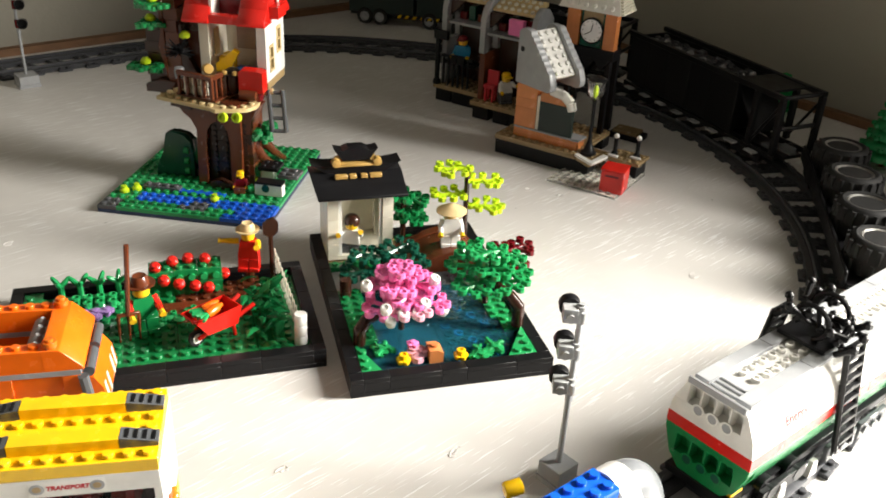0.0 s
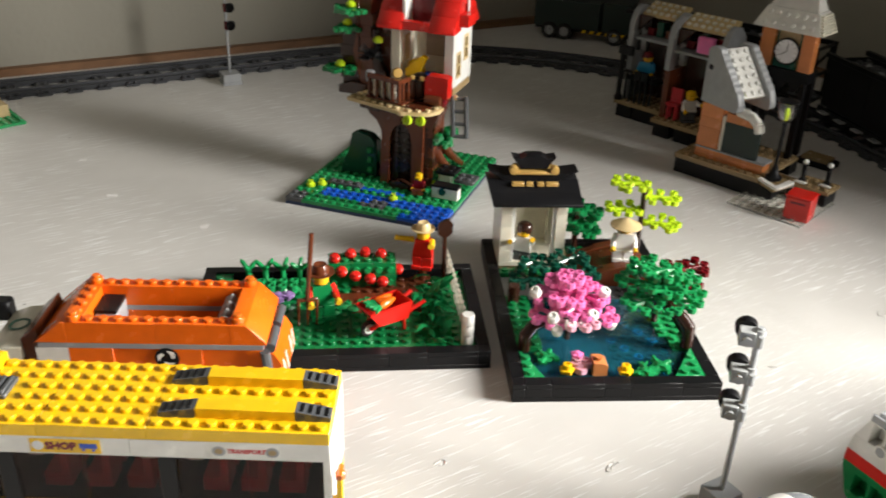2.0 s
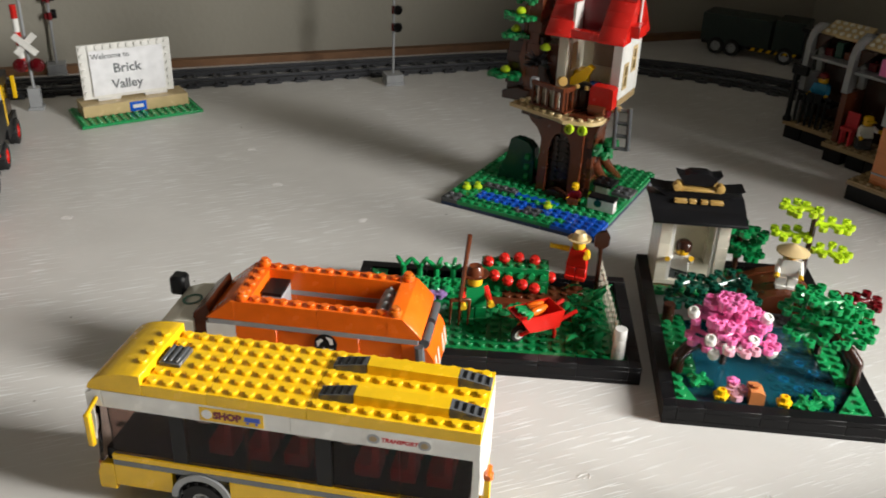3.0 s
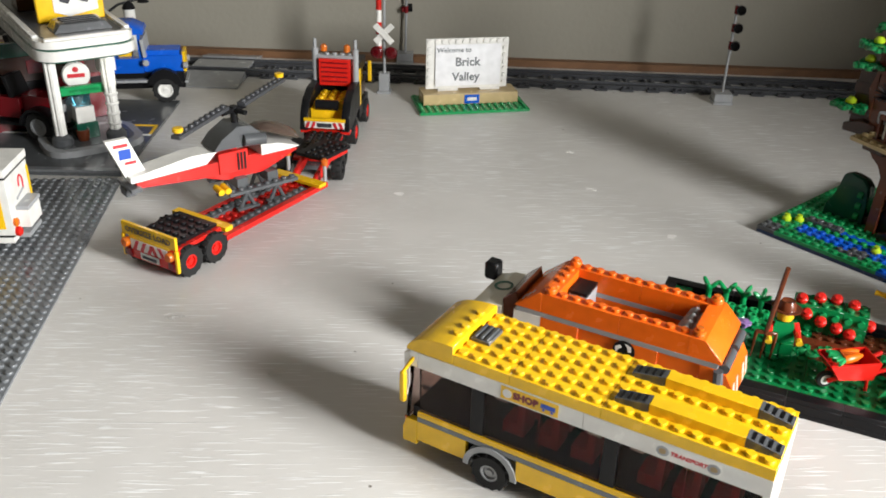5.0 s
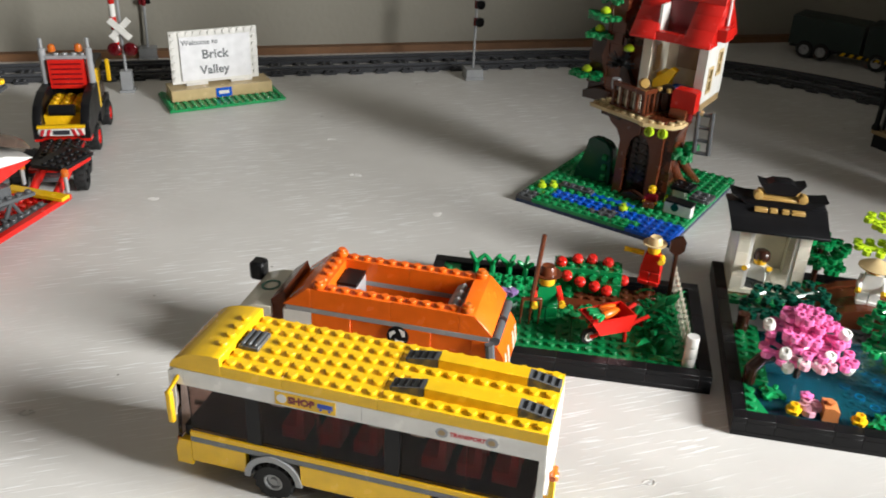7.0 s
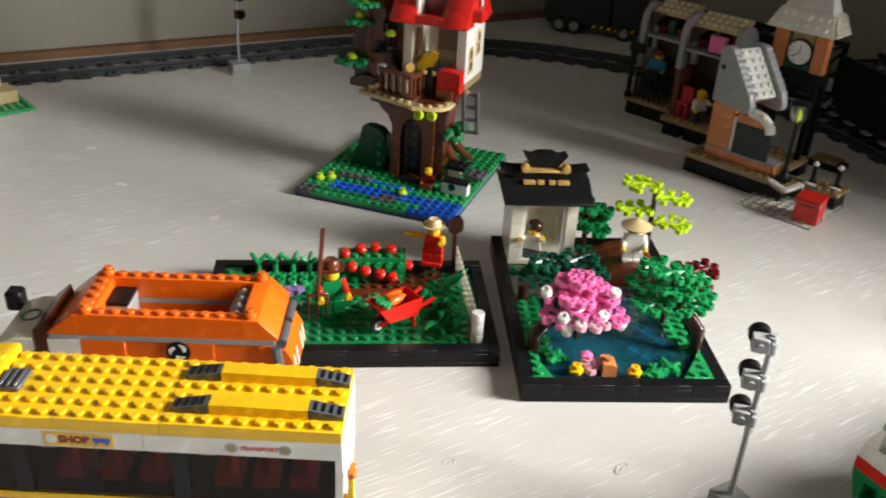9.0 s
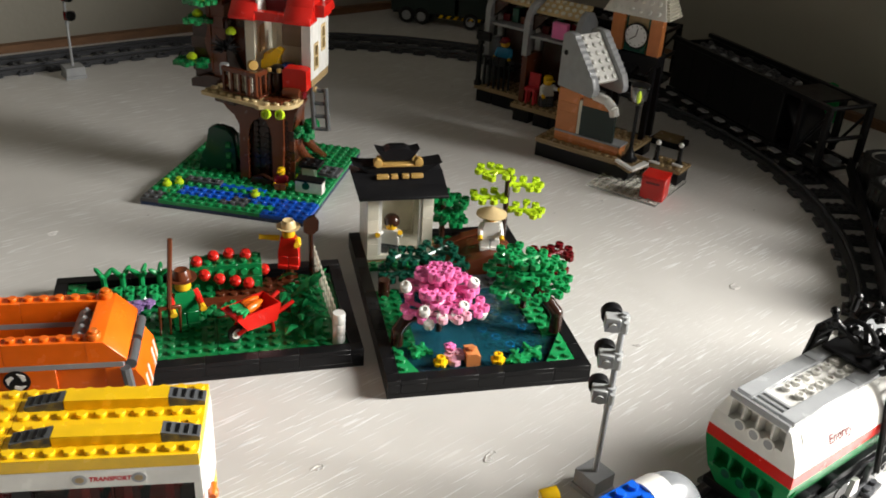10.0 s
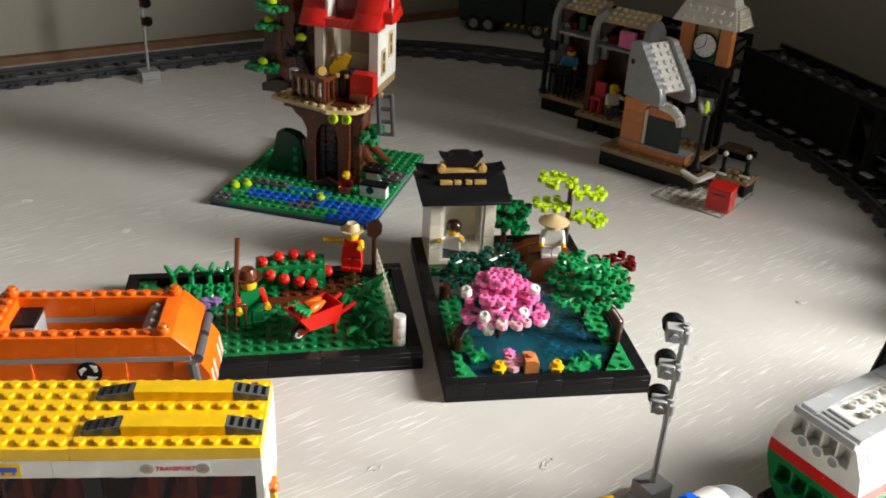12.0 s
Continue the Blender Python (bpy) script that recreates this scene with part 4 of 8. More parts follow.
# ---- yellow city bus ----
bus = thing("city_bus", "yellow and white toy city bus with smoked windows", "toy bus", pose(-0.2175, 0.3138, 0, 0, 0, -3.6))
brick(bus, DGREY, 1, 0.4, 3, 21.5, 5.2, 1, False, "chassis")
for y, sd in ((0.35, -1), (5.65, 1)):
    for x in (6.05, 18.2):
        wheel(bus, x * S, y * S - sd * 0.001, 0.0108, 0.009, GREY, sd, hub=0.5)
for y in (0, 5):
    for x0, x1 in ((0.4, 4.2), (7.9, 16.4), (20, 23)):
        brick(bus, YELLOW, x0, y, 4, x1 - x0, 1, 4, False, "side_panel")
    brick(bus, MGREY, 0.4, y, 8, 22.6, 1, 1, False, "grey_stripe")
    brick(bus, YELLOW, 0.4, y, 9, 22.6, 1, 1, False, "sill")
    for x in (6.05, 18.2):
        bm = bmesh.new()
        ring = [(math.pi * i / 12, 0.0125) for i in range(13)] + [(math.pi * (12 - i) / 12, 0.0158) for i in range(13)]
        prism(bm, [(x * S + math.cos(a) * r, 0.0115 + math.sin(a) * r) for a, r in ring], "y", y * S + (-0.0008 if y == 0 else 0.001), (y + 1) * S + (-0.001 if y == 0 else 0.0008))
        part("wheel_arch", bm, GREY, bus)
    brick(bus, WHITE, 0.4, y, 19, 7.6, 1, 3, False, "header")
    brick(bus, WHITE, 8, y, 19, 4, 1, 3, False, "header")
    brick(bus, WHITE, 12, y, 19, 11, 1, 3, False, "header")
    yy = 0.12 if y == 0 else 5.62
    for x0, x1 in ((0.5, 4.36), (5.36, 9.16), (9.24, 13.36), (14.42, 18.36), (18.44, 22.8)):
        bm = bmesh.new()
        box(bm, x0 * S, yy * S, 10 * P, x1 * S, (yy + 0.26) * S, 19 * P)
        part("side_window", bm, SMOKE, bus, "smoked window pane")
    for x0 in (4.38, 13.40):
        bm = bmesh.new()
        box(bm, x0 * S, (yy - 0.02) * S, 10 * P, (x0 + 0.96) * S, (yy + 0.5) * S, 19 * P)
        part("pillar", bm, BLACK, bus)
# black block added in the lower cabin to stand in for its shade; seats
brick(bus, BLACK, -0.2, 0.45, 4.3, 22.6, 5.1, 5.9, False, "cabin_floor")
for x in (6.2, 8.6, 11, 15.4, 17.6, 19.8):
    for y in (1.4, 3.6):
        bm = bmesh.new()
        prism(bm, [(x * S, 10.25 * P), ((x + 1.5) * S, 10.25 * P), ((x + 1.5) * S, 17 * P), ((x + 1.1) * S, 17 * P), ((x + 1.0) * S, 12.5 * P), (x * S, 12.5 * P)], "y", y * S, (y + 1.6) * S)
        part("seat", bm, INKRED, bus)
# small plain white blocks inside, behind the panes
for x in (5.6, 12.0, 14.7):
    brick(bus, WHITE, x, 1.2, 16.2, 0.9, 0.8, 2.4, False, "inner_light")
# front: bumper, windscreen, rounded roof nose
wedge(bus, YELLOW, ((-0.75, 3), (0.38, 3), (0.38, 8), (-0.45, 8), (-0.75, 6)), "y", 0, 6, "bumper")
for y in (0.2, 4.8):
    bm = bmesh.new()
    box(bm, -0.73 * S, y * S, 6.2 * P, -0.2 * S, (y + 1) * S, 7.8 * P)
    part("headlight", bm, AMBER, bus)
wedge(bus, SMOKE, ((-0.55, 8.1), (-0.25, 8.1), (0.08, 19), (-0.22, 19)), "y", 0.1, 5.9, "windscreen").visible_shadow = False
brick(bus, WHITE, -0.28, 0, 19, 0.66, 6, 3, False, "front_header")
wedge(bus, YELLOW, ((-0.50, 22), (3, 22), (3, 25.5), (2.4, 25.46), (1.85, 25.35), (1.35, 25.17), (0.90, 24.92), (0.50, 24.6), (0.15, 24.2), (-0.12, 23.72), (-0.32, 23.2), (-0.46, 22.6)), "y", 0, 6, "roof_nose")
bm = bmesh.new()
for j in range(4):
    stud(bm, 2.5 * S, (1.5 + j) * S, 25.35 * P)
tagged(part("nose_studs", bm, YELLOW, bus), kind="stuff")
for y in (0.02, 5.58):
    bm = bmesh.new()
    prism(bm, [(x * S, z * P) for x, z in ((-0.66, 21.2), (-0.28, 21.6), (-0.28, 15.0), (-0.52, 12.4), (-0.66, 13.0))], "y", y * S, (y + 0.4) * S)
    part("corner_bracket", bm, WHITE, bus)
for y in (-0.75, 6.35):
    bm = bmesh.new()
    box(bm, -0.6 * S, y * S, 12.5 * P, -0.15 * S, (y + 0.4) * S, 18.5 * P, 0.0008)
    mi = part("wing_mirror", bm, YELLOW, bus)
    bm = bmesh.new()
    rod(bm, (-0.4 * S, (y + 0.2) * S, 18.3 * P), (0.1 * S, (0.2 if y < 0 else 5.8) * S, 21 * P), 0.0011)
    part("mirror_arm", bm, YELLOW, mi)
bm = bmesh.new()
rod(bm, (-2.3 * S, 5.0 * S, 5.2 * P), (-0.5 * S, 5.0 * S, 5.6 * P), 0.0014)
part("tow_bar", bm, DGREY, bus)
# roof plates with studs
for x, n in ((3, 4), (7, 6)):
    brick(bus, YELLOW, x, 0, 22, n, 6, 2, False, "roof_plate")
brick(bus, YELLOW, 13, 0, 22, 10, 6, 2, False, "roof_plate")
bm = bmesh.new()
studs(bm, 3, 0, 20, 6, 24, lambda i, j: (i in (3, 4) and j in (2, 3)) or (j in (1, 4) and i >= 13), seg=12)
tagged(part("roof_studs", bm, YELLOW, bus), kind="stuff")
for y in (1, 4):
    brick(bus, YELLOW, 15.48, y, 24.02, 5.52, 1, 1.6, False, "roof_rail")
    for x0 in (13.4, 21.02):
        bm = bmesh.new()
        up = x0 > 15
        prism(bm, [((x0 + a) * S, (24.02 + b) * P) for a, b in (((0, 0), (1.95, 0), (1.95, 0.7), (0, 1.6)) if up else ((0, 0), (2.05, 0), (2.05, 1.6), (0, 0.7)))], "y", y * S + 0.0001, (y + 1) * S - 0.0001)
        gr = part("grille", bm, DGREY, bus)
        for i in range(4):
            bm = bmesh.new()
            xa = x0 + 0.25 + i * 0.45
            h = (1.6 - 0.46 * (xa + 0.1 - x0)) if up else (0.7 + 0.44 * (xa + 0.1 - x0))
            box(bm, xa * S, (y + 0.15) * S, (24.0 + h) * P - 0.0004, (xa + 0.2) * S, (y + 0.85) * S, (24.08 + h) * P + 0.0003, 0.0001)
            part("slot", bm, BLACK, gr)
bm = bmesh.new()
box(bm, 3.15 * S, 2.05 * S, 24.02 * P, 4.5 * S, 3.95 * S, 24.7 * P)
gr = part("grille", bm, DGREY, bus)
for i in range(3):
    bm = bmesh.new()
    box(bm, (3.28 + i * 0.42) * S, 2.15 * S, 24.7 * P, (3.50 + i * 0.42) * S, 3.85 * S, 25.05 * P)
    part("slat", bm, DGREY, gr)
# rear
brick(bus, WHITE, 22.6, 0.02, 9, 0.45, 5.96, 13, False, "rear_wall")
bm = bmesh.new()
box(bm, 23.30 * S, 0.1 * S, 10 * P, 23.65 * S, 0.6 * S, 15.6 * P)
box(bm, 23.05 * S, 0.15 * S, 11 * P, 23.35 * S, 0.55 * S, 12 * P)
part("rear_bar", bm, YELLOW, bus)
bm = bmesh.new()
lathe(bm, ((0.0024, 0), (0.0024, 0.003), (0.0015, 0.004)), (23.5 * S, 0.4 * S, 15.6 * P), seg=10)
rod(bm, (23.5 * S, -0.1 * S, 16.6 * P), (23.5 * S, 0.9 * S, 16.6 * P), 0.0014)
part("tail_light", bm, AMBER, bus)


def sticker(parent, x0, x1, z0, z1, y, mat, name="sticker"):
    bm = bmesh.new()
    box(bm, x0, y - 0.0002, z0, x1, y, z1, 0.00005)
    return part(name, bm, mat, parent)


FRONTFACE = pose(0, 0, 0, 90, 0, 0)
st = sticker(bus, 6.5 * S, 10.4 * S, 19.3 * P, 21.7 * P, 0.00005, YELLOW)
text_on(st, "SHOP", 0.0054, DRED, pose(8.2 * S, -0.0002, 20.45 * P) @ FRONTFACE, bold=0.06)
sticker(st, 9.25 * S, 10.2 * S, 20.2 * P, 21.0 * P, -0.0002, INKBLUE, "printed_mark")
for x in (9.45, 10.0):
    bm = bmesh.new()
    lathe(bm, ((0.0007, 0), (0.0007, 0.0002)), (x * S, -0.0002, 19.9 * P), (0, -1, 0), 8)
    part("printed_mark", bm, INKBLUE, st)
bm = bmesh.new()
lathe(bm, ((0.0026, 0), (0.0026, 0.0002)), (6.95 * S, -0.0001, 20.5 * P), (0, -1, 0), 10)
part("printed_mark", bm, WHITE, st)
st = sticker(bus, 16.45 * S, 20.25 * S, 19.3 * P, 21.7 * P, 0.00005, WHITE)
text_on(st, "TRANSPORT", 0.0030, INKRED, pose(18.4 * S, -0.0002, 20.5 * P) @ FRONTFACE, bold=0.05, shear=0.25)
for x in (16.9, 19.85):
    for rx, rz, y, mt in ((0.38, 0.85, -0.0003, GREY), (0.22, 0.46, -0.0005, DTAN)):
        bm = bmesh.new()
        prism(bm, [((x + rx * math.cos(k * math.pi / 7)) * S, (20.5 + rz * math.sin(k * math.pi / 7)) * P) for k in range(14)], "y", y, y + 0.0002)
        part("printed_mark", bm, mt, st)

# ---- orange refuse lorry ----
gl = thing("refuse_lorry", "orange toy refuse lorry with grey and white cab", "toy lorry", pose(-0.182, 0.4075, 0, 0, 0, -1.7))
brick(gl, DGREY, -6, 0.5, 3, 20, 5, 1, False, "chassis")
for y, sd in ((0.4, -1), (5.6, 1)):
    for x in (-3.6, 8.4, 11.4):
        wheel(gl, x * S, y * S, 0.0108, 0.008, GREY, sd)
for y in (0, 5):
    for i, x in enumerate((0, 3, 6, 9)):
        brick(gl, ORANGE, x, y + (0.12 if y == 0 and i % 2 else 0), 4, 3, 0.88 if i % 2 else 1, 12, False, "side_panel")
    brick(gl, GREY, -2, y, 16, 15.2, 1, 1, False, "grey_stripe")
    brick(gl, ORANGE, 0, y, 17, 6, 1, 4)
    brick(gl, ORANGE, 6, y, 17, 6, 1, 4)
brick(gl, ORANGE, 0, 1, 19, 1, 4, 2)
brick(gl, DGREY, 1, 1, 8, 10.5, 4, 1, False, "hopper_floor")
brick(gl, GREY, 1.1, 2.7, 9, 1.5, 2.28, 9.6, False, "inner_ram")
brick(gl, BLACK, 1.1, 2.7, 18.62, 1.5, 2.28, 0.7, False, "inner_ram")
brick(gl, ORANGE, 0, 1, 9, 1, 4, 10, False, "inner_wall")
for x in (0, 11):
    for y in (0, 5):
        bm = bmesh.new()
        lathe(bm, ((0.0034, 0), (0.0038, 0.0006), (0.0038, 0.0028), (0.0034, 0.0034)), ((x + 0.5) * S, (y + 0.5) * S, 21 * P), seg=14)
        stud(bm, (x + 0.5) * S, (y + 0.5) * S, 21 * P + 0.0033)
        part("corner_cap", bm, ORANGE if x == 0 else AMBER, gl)
wedge(gl, ORANGE, ((-2.2, 17), (0, 17), (0, 21), (-0.3, 21)), "y", 0, 6, "front_slope")
bm = bmesh.new()
prism(bm, [((-1.9 + a) * S, b * P) for a, b in ((0.15, 17.9), (1.1, 19.9), (1.15, 19.75), (0.2, 17.75))], "y", 1.9 * S, 4.1 * S)
part("printed_mark", bm, DGREEN, gl)
for y in (0.7, 4.7):
    for k in range(3):
        bm = bmesh.new()
        prism(bm, [((-1.95 + a) * S, b * P) for a, b in ((0.1 + 0.34 * k, 17.75 + 0.72 * k), (0.30 + 0.34 * k, 18.17 + 0.72 * k), (0.32 + 0.34 * k, 18.05 + 0.72 * k), (0.12 + 0.34 * k, 17.63 + 0.72 * k))], "y", (y - 0.2 + 0.2 * k) * S, (y + 0.6) * S)
        part("printed_mark", bm, WHITE, gl)
wedge(gl, BROWN, ((-3.4, 12), (-2.0, 12), (-2.0, 16), (-2.3, 19.0), (-3.4, 16.6)), "y", 0.6, 5.4, "front_bulkhead")
wedge(gl, ORANGE, ((11, 17), (13.4, 17), (13.4, 17.6), (12.1, 21), (11, 21)), "y", 0, 6, "rear_slope")
wedge(gl, ORANGE, ((12, 4), (13.0, 4), (13.2, 16), (12, 16)), "y", 0, 6, "rear_door")
brick(gl, GREY, 9.8, 1, 15, 1.2, 4, 4, False, "tail_ram")
for i in range(4):
    bm = bmesh.new()
    lathe(bm, ((0.0034, 0), (0.0034, 0.013), (0.0014, 0.0165)), (9.6 * S, (1.5 + i) * S, 15.6 * P), (0.42, 0, 0.9), 10)
    part("tooth", bm, PALEGREY, gl)
for y in (0.3, 3.2):
    bm = bmesh.new()
    rod(bm, (13.6 * S, y * S, 16 * P), (13.6 * S, (y + 2.4) * S, 16 * P), 0.0030, seg=12)
    part("hinge", bm, DGREY, gl)
bm = bmesh.new()
bar(bm, ((13.3 * S, -0.1 * S, 16 * P), (13.5 * S, -0.1 * S, 11 * P), (13.2 * S, -0.1 * S, 5 * P)), 0.0028, 8)
part("lift_arm", bm, DGREY, gl)
bm = bmesh.new()
prism(bm, [(x * S, z * P) for x, z in ((13.3, 3.5), (14.0, 5), (14.5, 9), (14.3, 12.5), (13.8, 14.6), (13.4, 14.6), (13.4, 9))], "y", 0.4 * S, 5.6 * S)
tg = part("tail_cover", bm, ORANGE, gl, "bulging orange tail cover with white stripes")
for y in (0.9, 2.0, 3.9, 4.9):
    bm = bmesh.new()
    prism(bm, [(x * S, z * P) for x, z in ((14.02, 5.05), (14.54, 9), (14.34, 12.5), (14.28, 12.4), (14.46, 9), (13.94, 5.1))], "y", y * S, (y + 0.35) * S)
    part("white_stripe", bm, WHITE, tg)
bm = bmesh.new()
lathe(bm, ((0.0066, 0), (0.0066, 0.0003)), (6.6 * S, -0.00001, 14.2 * P), (0, -1, 0), 24)
mk = part("round_mark", bm, BLACK, gl, "black round sticker with a white arrow ring")
for i in range(3):
    a = 2 * math.pi * i / 3
    bm = bmesh.new()
    prism(bm, [(6.6 * S + math.cos(a + t) * r, 14.2 * P + math.sin(a + t) * r) for t, r in ((0, 0.0026), (0.9, 0.0032), (1.5, 0.0050), (0.75, 0.0056), (0.1, 0.0044))], "y", -0.0006, -0.0003)
    part("arrow", bm, WHITE, mk)
# cab
brick(gl, WHITE, -6.4, 0.2, 4, 3.2, 5.6, 5, False, "cab_base")
wedge(gl, SMOKE, ((-6.3, 9), (-3.4, 9), (-3.4, 13), (-5.6, 13)), "y", 0.4, 5.6, "cab_window")
wedge(gl, CREAM, ((-6.2, 13), (-3.3, 13), (-3.3, 15.6), (-4.6, 15.4), (-5.9, 14.2)), "y", 0.2, 5.8, "cab_roof", "pale grey rounded cab roof")
bm = bmesh.new()
lathe(bm, ((0.0062, 0), (0.0062, 0.0004), (0.0044, 0.0004), (0.0044, 0)), (-4.5 * S, 3.2 * S, 15.42 * P), (-0.10, 0, 1), 24, True)
mk = part("round_mark", bm, DGREEN, gl, "dark green arrow ring sticker")
brick(gl, WHITE, -2.2, 0, 4, 2.2, 1, 12, False, "front_panel")
brick(gl, WHITE, -2.2, 5, 4, 2.2, 1, 12, False, "front_panel")
bm = bmesh.new()
bar(bm, ((-5.8 * S, 5.6 * S, 11 * P), (-6.6 * S, 6.4 * S, 15 * P)), 0.0016)
box(bm, -7.3 * S, 5.2 * S, 12.6 * P, -6.1 * S, 6.5 * S, 16.6 * P, 0.0016)
part("wing_mirror", bm, BLACK, gl)
bm = bmesh.new()
bar(bm, ((-5.8 * S, 0.5 * S, 8 * P), (-7.4 * S, 0.2 * S, 8.6 * P)), 0.0012)
part("mirror_arm", bm, DGREY, gl)

# ---- tree house ----
TM = pose(-0.099, 0.7125, 0, 0, 0, -22.5)


def on_tree(x, y, z=0.0, turn=0.0):
    return TM @ pose(x * S, y * S, z, 0, 0, turn)


tree = thing("tree_house", "toy tree house with brown trunk and red roof", "toy tree house", TM)
brick(tree, DBLUE, 0.2, -0.6, 0, 18, 20, 1, False, "base_plate")
for x, y, nx, ny, mat in ((0, 4, 6, 6, BGREEN), (6, 4, 6, 3, BGREEN), (12, 4, 6, 6, BGREEN), (0, 10, 6, 10, BGREEN), (12, 10, 6, 10, BGREEN), (6, 7, 6, 6, GREEN), (6, 13, 6, 7, BGREEN),
                          (0, 0, 2, 2, DGREY), (0, 2, 3, 2, BGREEN), (2, 0, 7, 1, BGREEN), (2, 1, 6, 1, GREEN), (8, 1, 3, 1, DGREY), (9, 0, 4, 1, BGREEN), (11, 1, 3, 1, BGREEN), (13, 0, 5, 1, BLUE), (14, 1, 4, 1, BLUE),
                          (3, 2, 6, 2, BLUE), (9, 2, 2, 1, DGREY), (9, 3, 2, 1, BLUE), (11, 2, 7, 2, BLUE)):
    brick(tree, mat, x + 0.2, y - 0.6, 1, nx, ny, 1)
brick(tree, DGREY, 3, 4.1, 2.05, 4, 1, 1)
brick(tree, BLUE, 7, 4, 2.02, 5, 1, 0.4, False)
for x, y in ((2.6, 3.6), (1.6, 2.8), (11.4, 3.0), (14, 8.2)):
    bm = bmesh.new()
    lathe(bm, ((0.0018, 0), (0.0038, 0.001), (0.0040, 0.003), (0.0022, 0.005), (0.0024, 0.0065)), (x * S, y * S, 2 * P), seg=10)
    part("lime_tuft", bm, LIME, tree)
# trunk: stacked bricks, an arched recess with knobs, ribs and roots
for z in range(2, 23, 3):
    o = 0.12 * math.sin(z * 1.7)
    brick(tree, DBROWN, 8.6, 7.9, z, 4.0, 3.4, 3, False, "trunk_brick")
    brick(tree, BROWN if z % 2 else DBROWN, 12.62, 7.7 + o, z, 1.5, 3.6, 3, False, "trunk_brick")
    for x in (9.9, 11.1, 13.35):
        for dz in (0.8, 2.3):
            if not (x < 12 and z + dz > 19):
                bm = bmesh.new()
                y = 7.9 if x < 12 else 7.7 + o
                rod(bm, (x * S, (y + 0.05) * S, (z + dz) * P), (x * S, y * S - 0.0019, (z + dz) * P), 0.0023)
                part("bark_knob", bm, DBROWN, tree)
wedge(tree, BROWN, ((8.1, 2), (9.15, 2), (9.2, 14.5), (9.45, 17.6), (9.9, 19.4), (10.6, 20.2), (10.6, 24), (6.4, 24), (7.0, 21.8), (7.8, 20.4), (8.35, 17.6), (8.2, 10)), "y", 7.0, 8.6, "bark_rib")
wedge(tree, BROWN, ((11.8, 2), (12.95, 2), (13.2, 14), (13.2, 24), (10.64, 24), (10.64, 20.2), (11.35, 19.5), (11.75, 17.4), (11.9, 14.5)), "y", 7.0, 8.6, "bark_rib")
wedge(tree, BROWN, ((13.25, 17), (14.0, 17), (14.2, 21), (14.8, 24), (13.25, 24)), "y", 7.4, 10.6, "bark_rib")
for p0, p1, p2 in (((13.6, 9.8, 17), (14.6, 11.6, 8.5), (14.9, 15.6, 2.6)), ((13.6, 8.8, 14), (14.4, 10.0, 6.5), (14.6, 13.4, 2.6))):
    bm = bmesh.new()
    last = None
    for k in range(9):
        t = k / 8
        q = [(1 - t) ** 2 * a + 2 * t * (1 - t) * b + t * t * c for a, b, c in zip(p0, p1, p2)]
        q = (q[0] * S, q[1] * S, q[2] * P)
        if last:
            rod(bm, last, q, 0.0062 - 0.0035 * (t - 0.125), 0.0062 - 0.0035 * t, 10)
        last = q
    part("root", bm, BROWN, tree)
wedge(tree, DBROWN, ((5.8, 2), (8.2, 2), (8.2, 6.0), (7.2, 4.2)), "y", 8.6, 9.8, "root")
wedge(tree, DBROWN, ((9.6, 2), (12.6, 2), (12.0, 3.4), (10.8, 4.6), (9.8, 3.8)), "y", 6.0, 6.95, "root")
# dark green arched bush
for y, sc in ((8.2, 1.0), (9.3, 0.92)):
    wedge(tree, DGREEN, [(5.1 + 2.3 * sc * a, 2 + 13.0 * sc * b) for a, b in ((-1.0, 0), (-0.95, 0.2), (-0.8, 0.34), (-0.62, 0.48), (-0.5, 0.72), (-0.4, 0.94), (-0.1, 1.0), (0.5, 0.94), (0.8, 0.8), (0.9, 0.4), (0.9, 0))], "y", y, y + 1.05, "arched_bush", "dark green arched bush")
bm = bmesh.new()
for z in (4, 7, 10):
    rod(bm, (6.2 * S, 8.15 * S, z * P), (6.7 * S, 8.15 * S, z * P), 0.003)
part("moss_knob", bm, BGREEN, tree)
for x, y, z in ((14.9, 9.4, 15), (15.4, 9.8, 17.5), (14.0, 8.6, 16.5)):
    bm = bmesh.new()
    leaf_plate(bm, (x * S, y * S, z * P), z, 0.0065, 5, int(z), 0.4)
    lathe(bm, ((0.002, -0.003), (0.0065, -0.001), (0.007, 0.001), (0.003, 0.003)), (x * S, y * S, z * P), seg=9)
    part("leaf_clump", bm, GREEN, tree)
# platform: a tan deck turned on the trunk, with a railed balcony
BAL = pose(4.83 * S, 5.7 * S, 0, 0, 0, -16.9)


def turned(ob):
    ob.matrix_basis = BAL @ ob.matrix_basis
    return ob


brick(tree, DBROWN, 7.2, 6.8, 24, 7.2, 5.0, 1, False, "platform_beam")
turned(brick(tree, DBROWN, 0.9, 1.0, 24.0, 2.6, 3.6, 1.9, False, "platform_beam"))
turned(brick(tree, DBROWN, 2.0, 0.7, 25, 6.0, 5, 0.95, False, "platform_beam"))
turned(brick(tree, TAN, 0, 0, 26, 7, 5, 1, True, "platform"))
turned(brick(tree, BROWN, 2.0, 0.8, 27.6, 4.9, 4.2, 0.5, False, "balcony_floor"))
bm = bmesh.new()
arc = [(7.0, -0.1), (7.6, -0.2), (8.5, 0.5), (9.4, 1.0), (10.1, 1.7), (10.3, 2.8), (10.0, 3.9), (9.4, 5.0), (8.8, 6.2), (7.0, 6.6)]
prism(bm, [(x * S, y * S) for x, y in arc], "z", 26 * P, 27 * P)
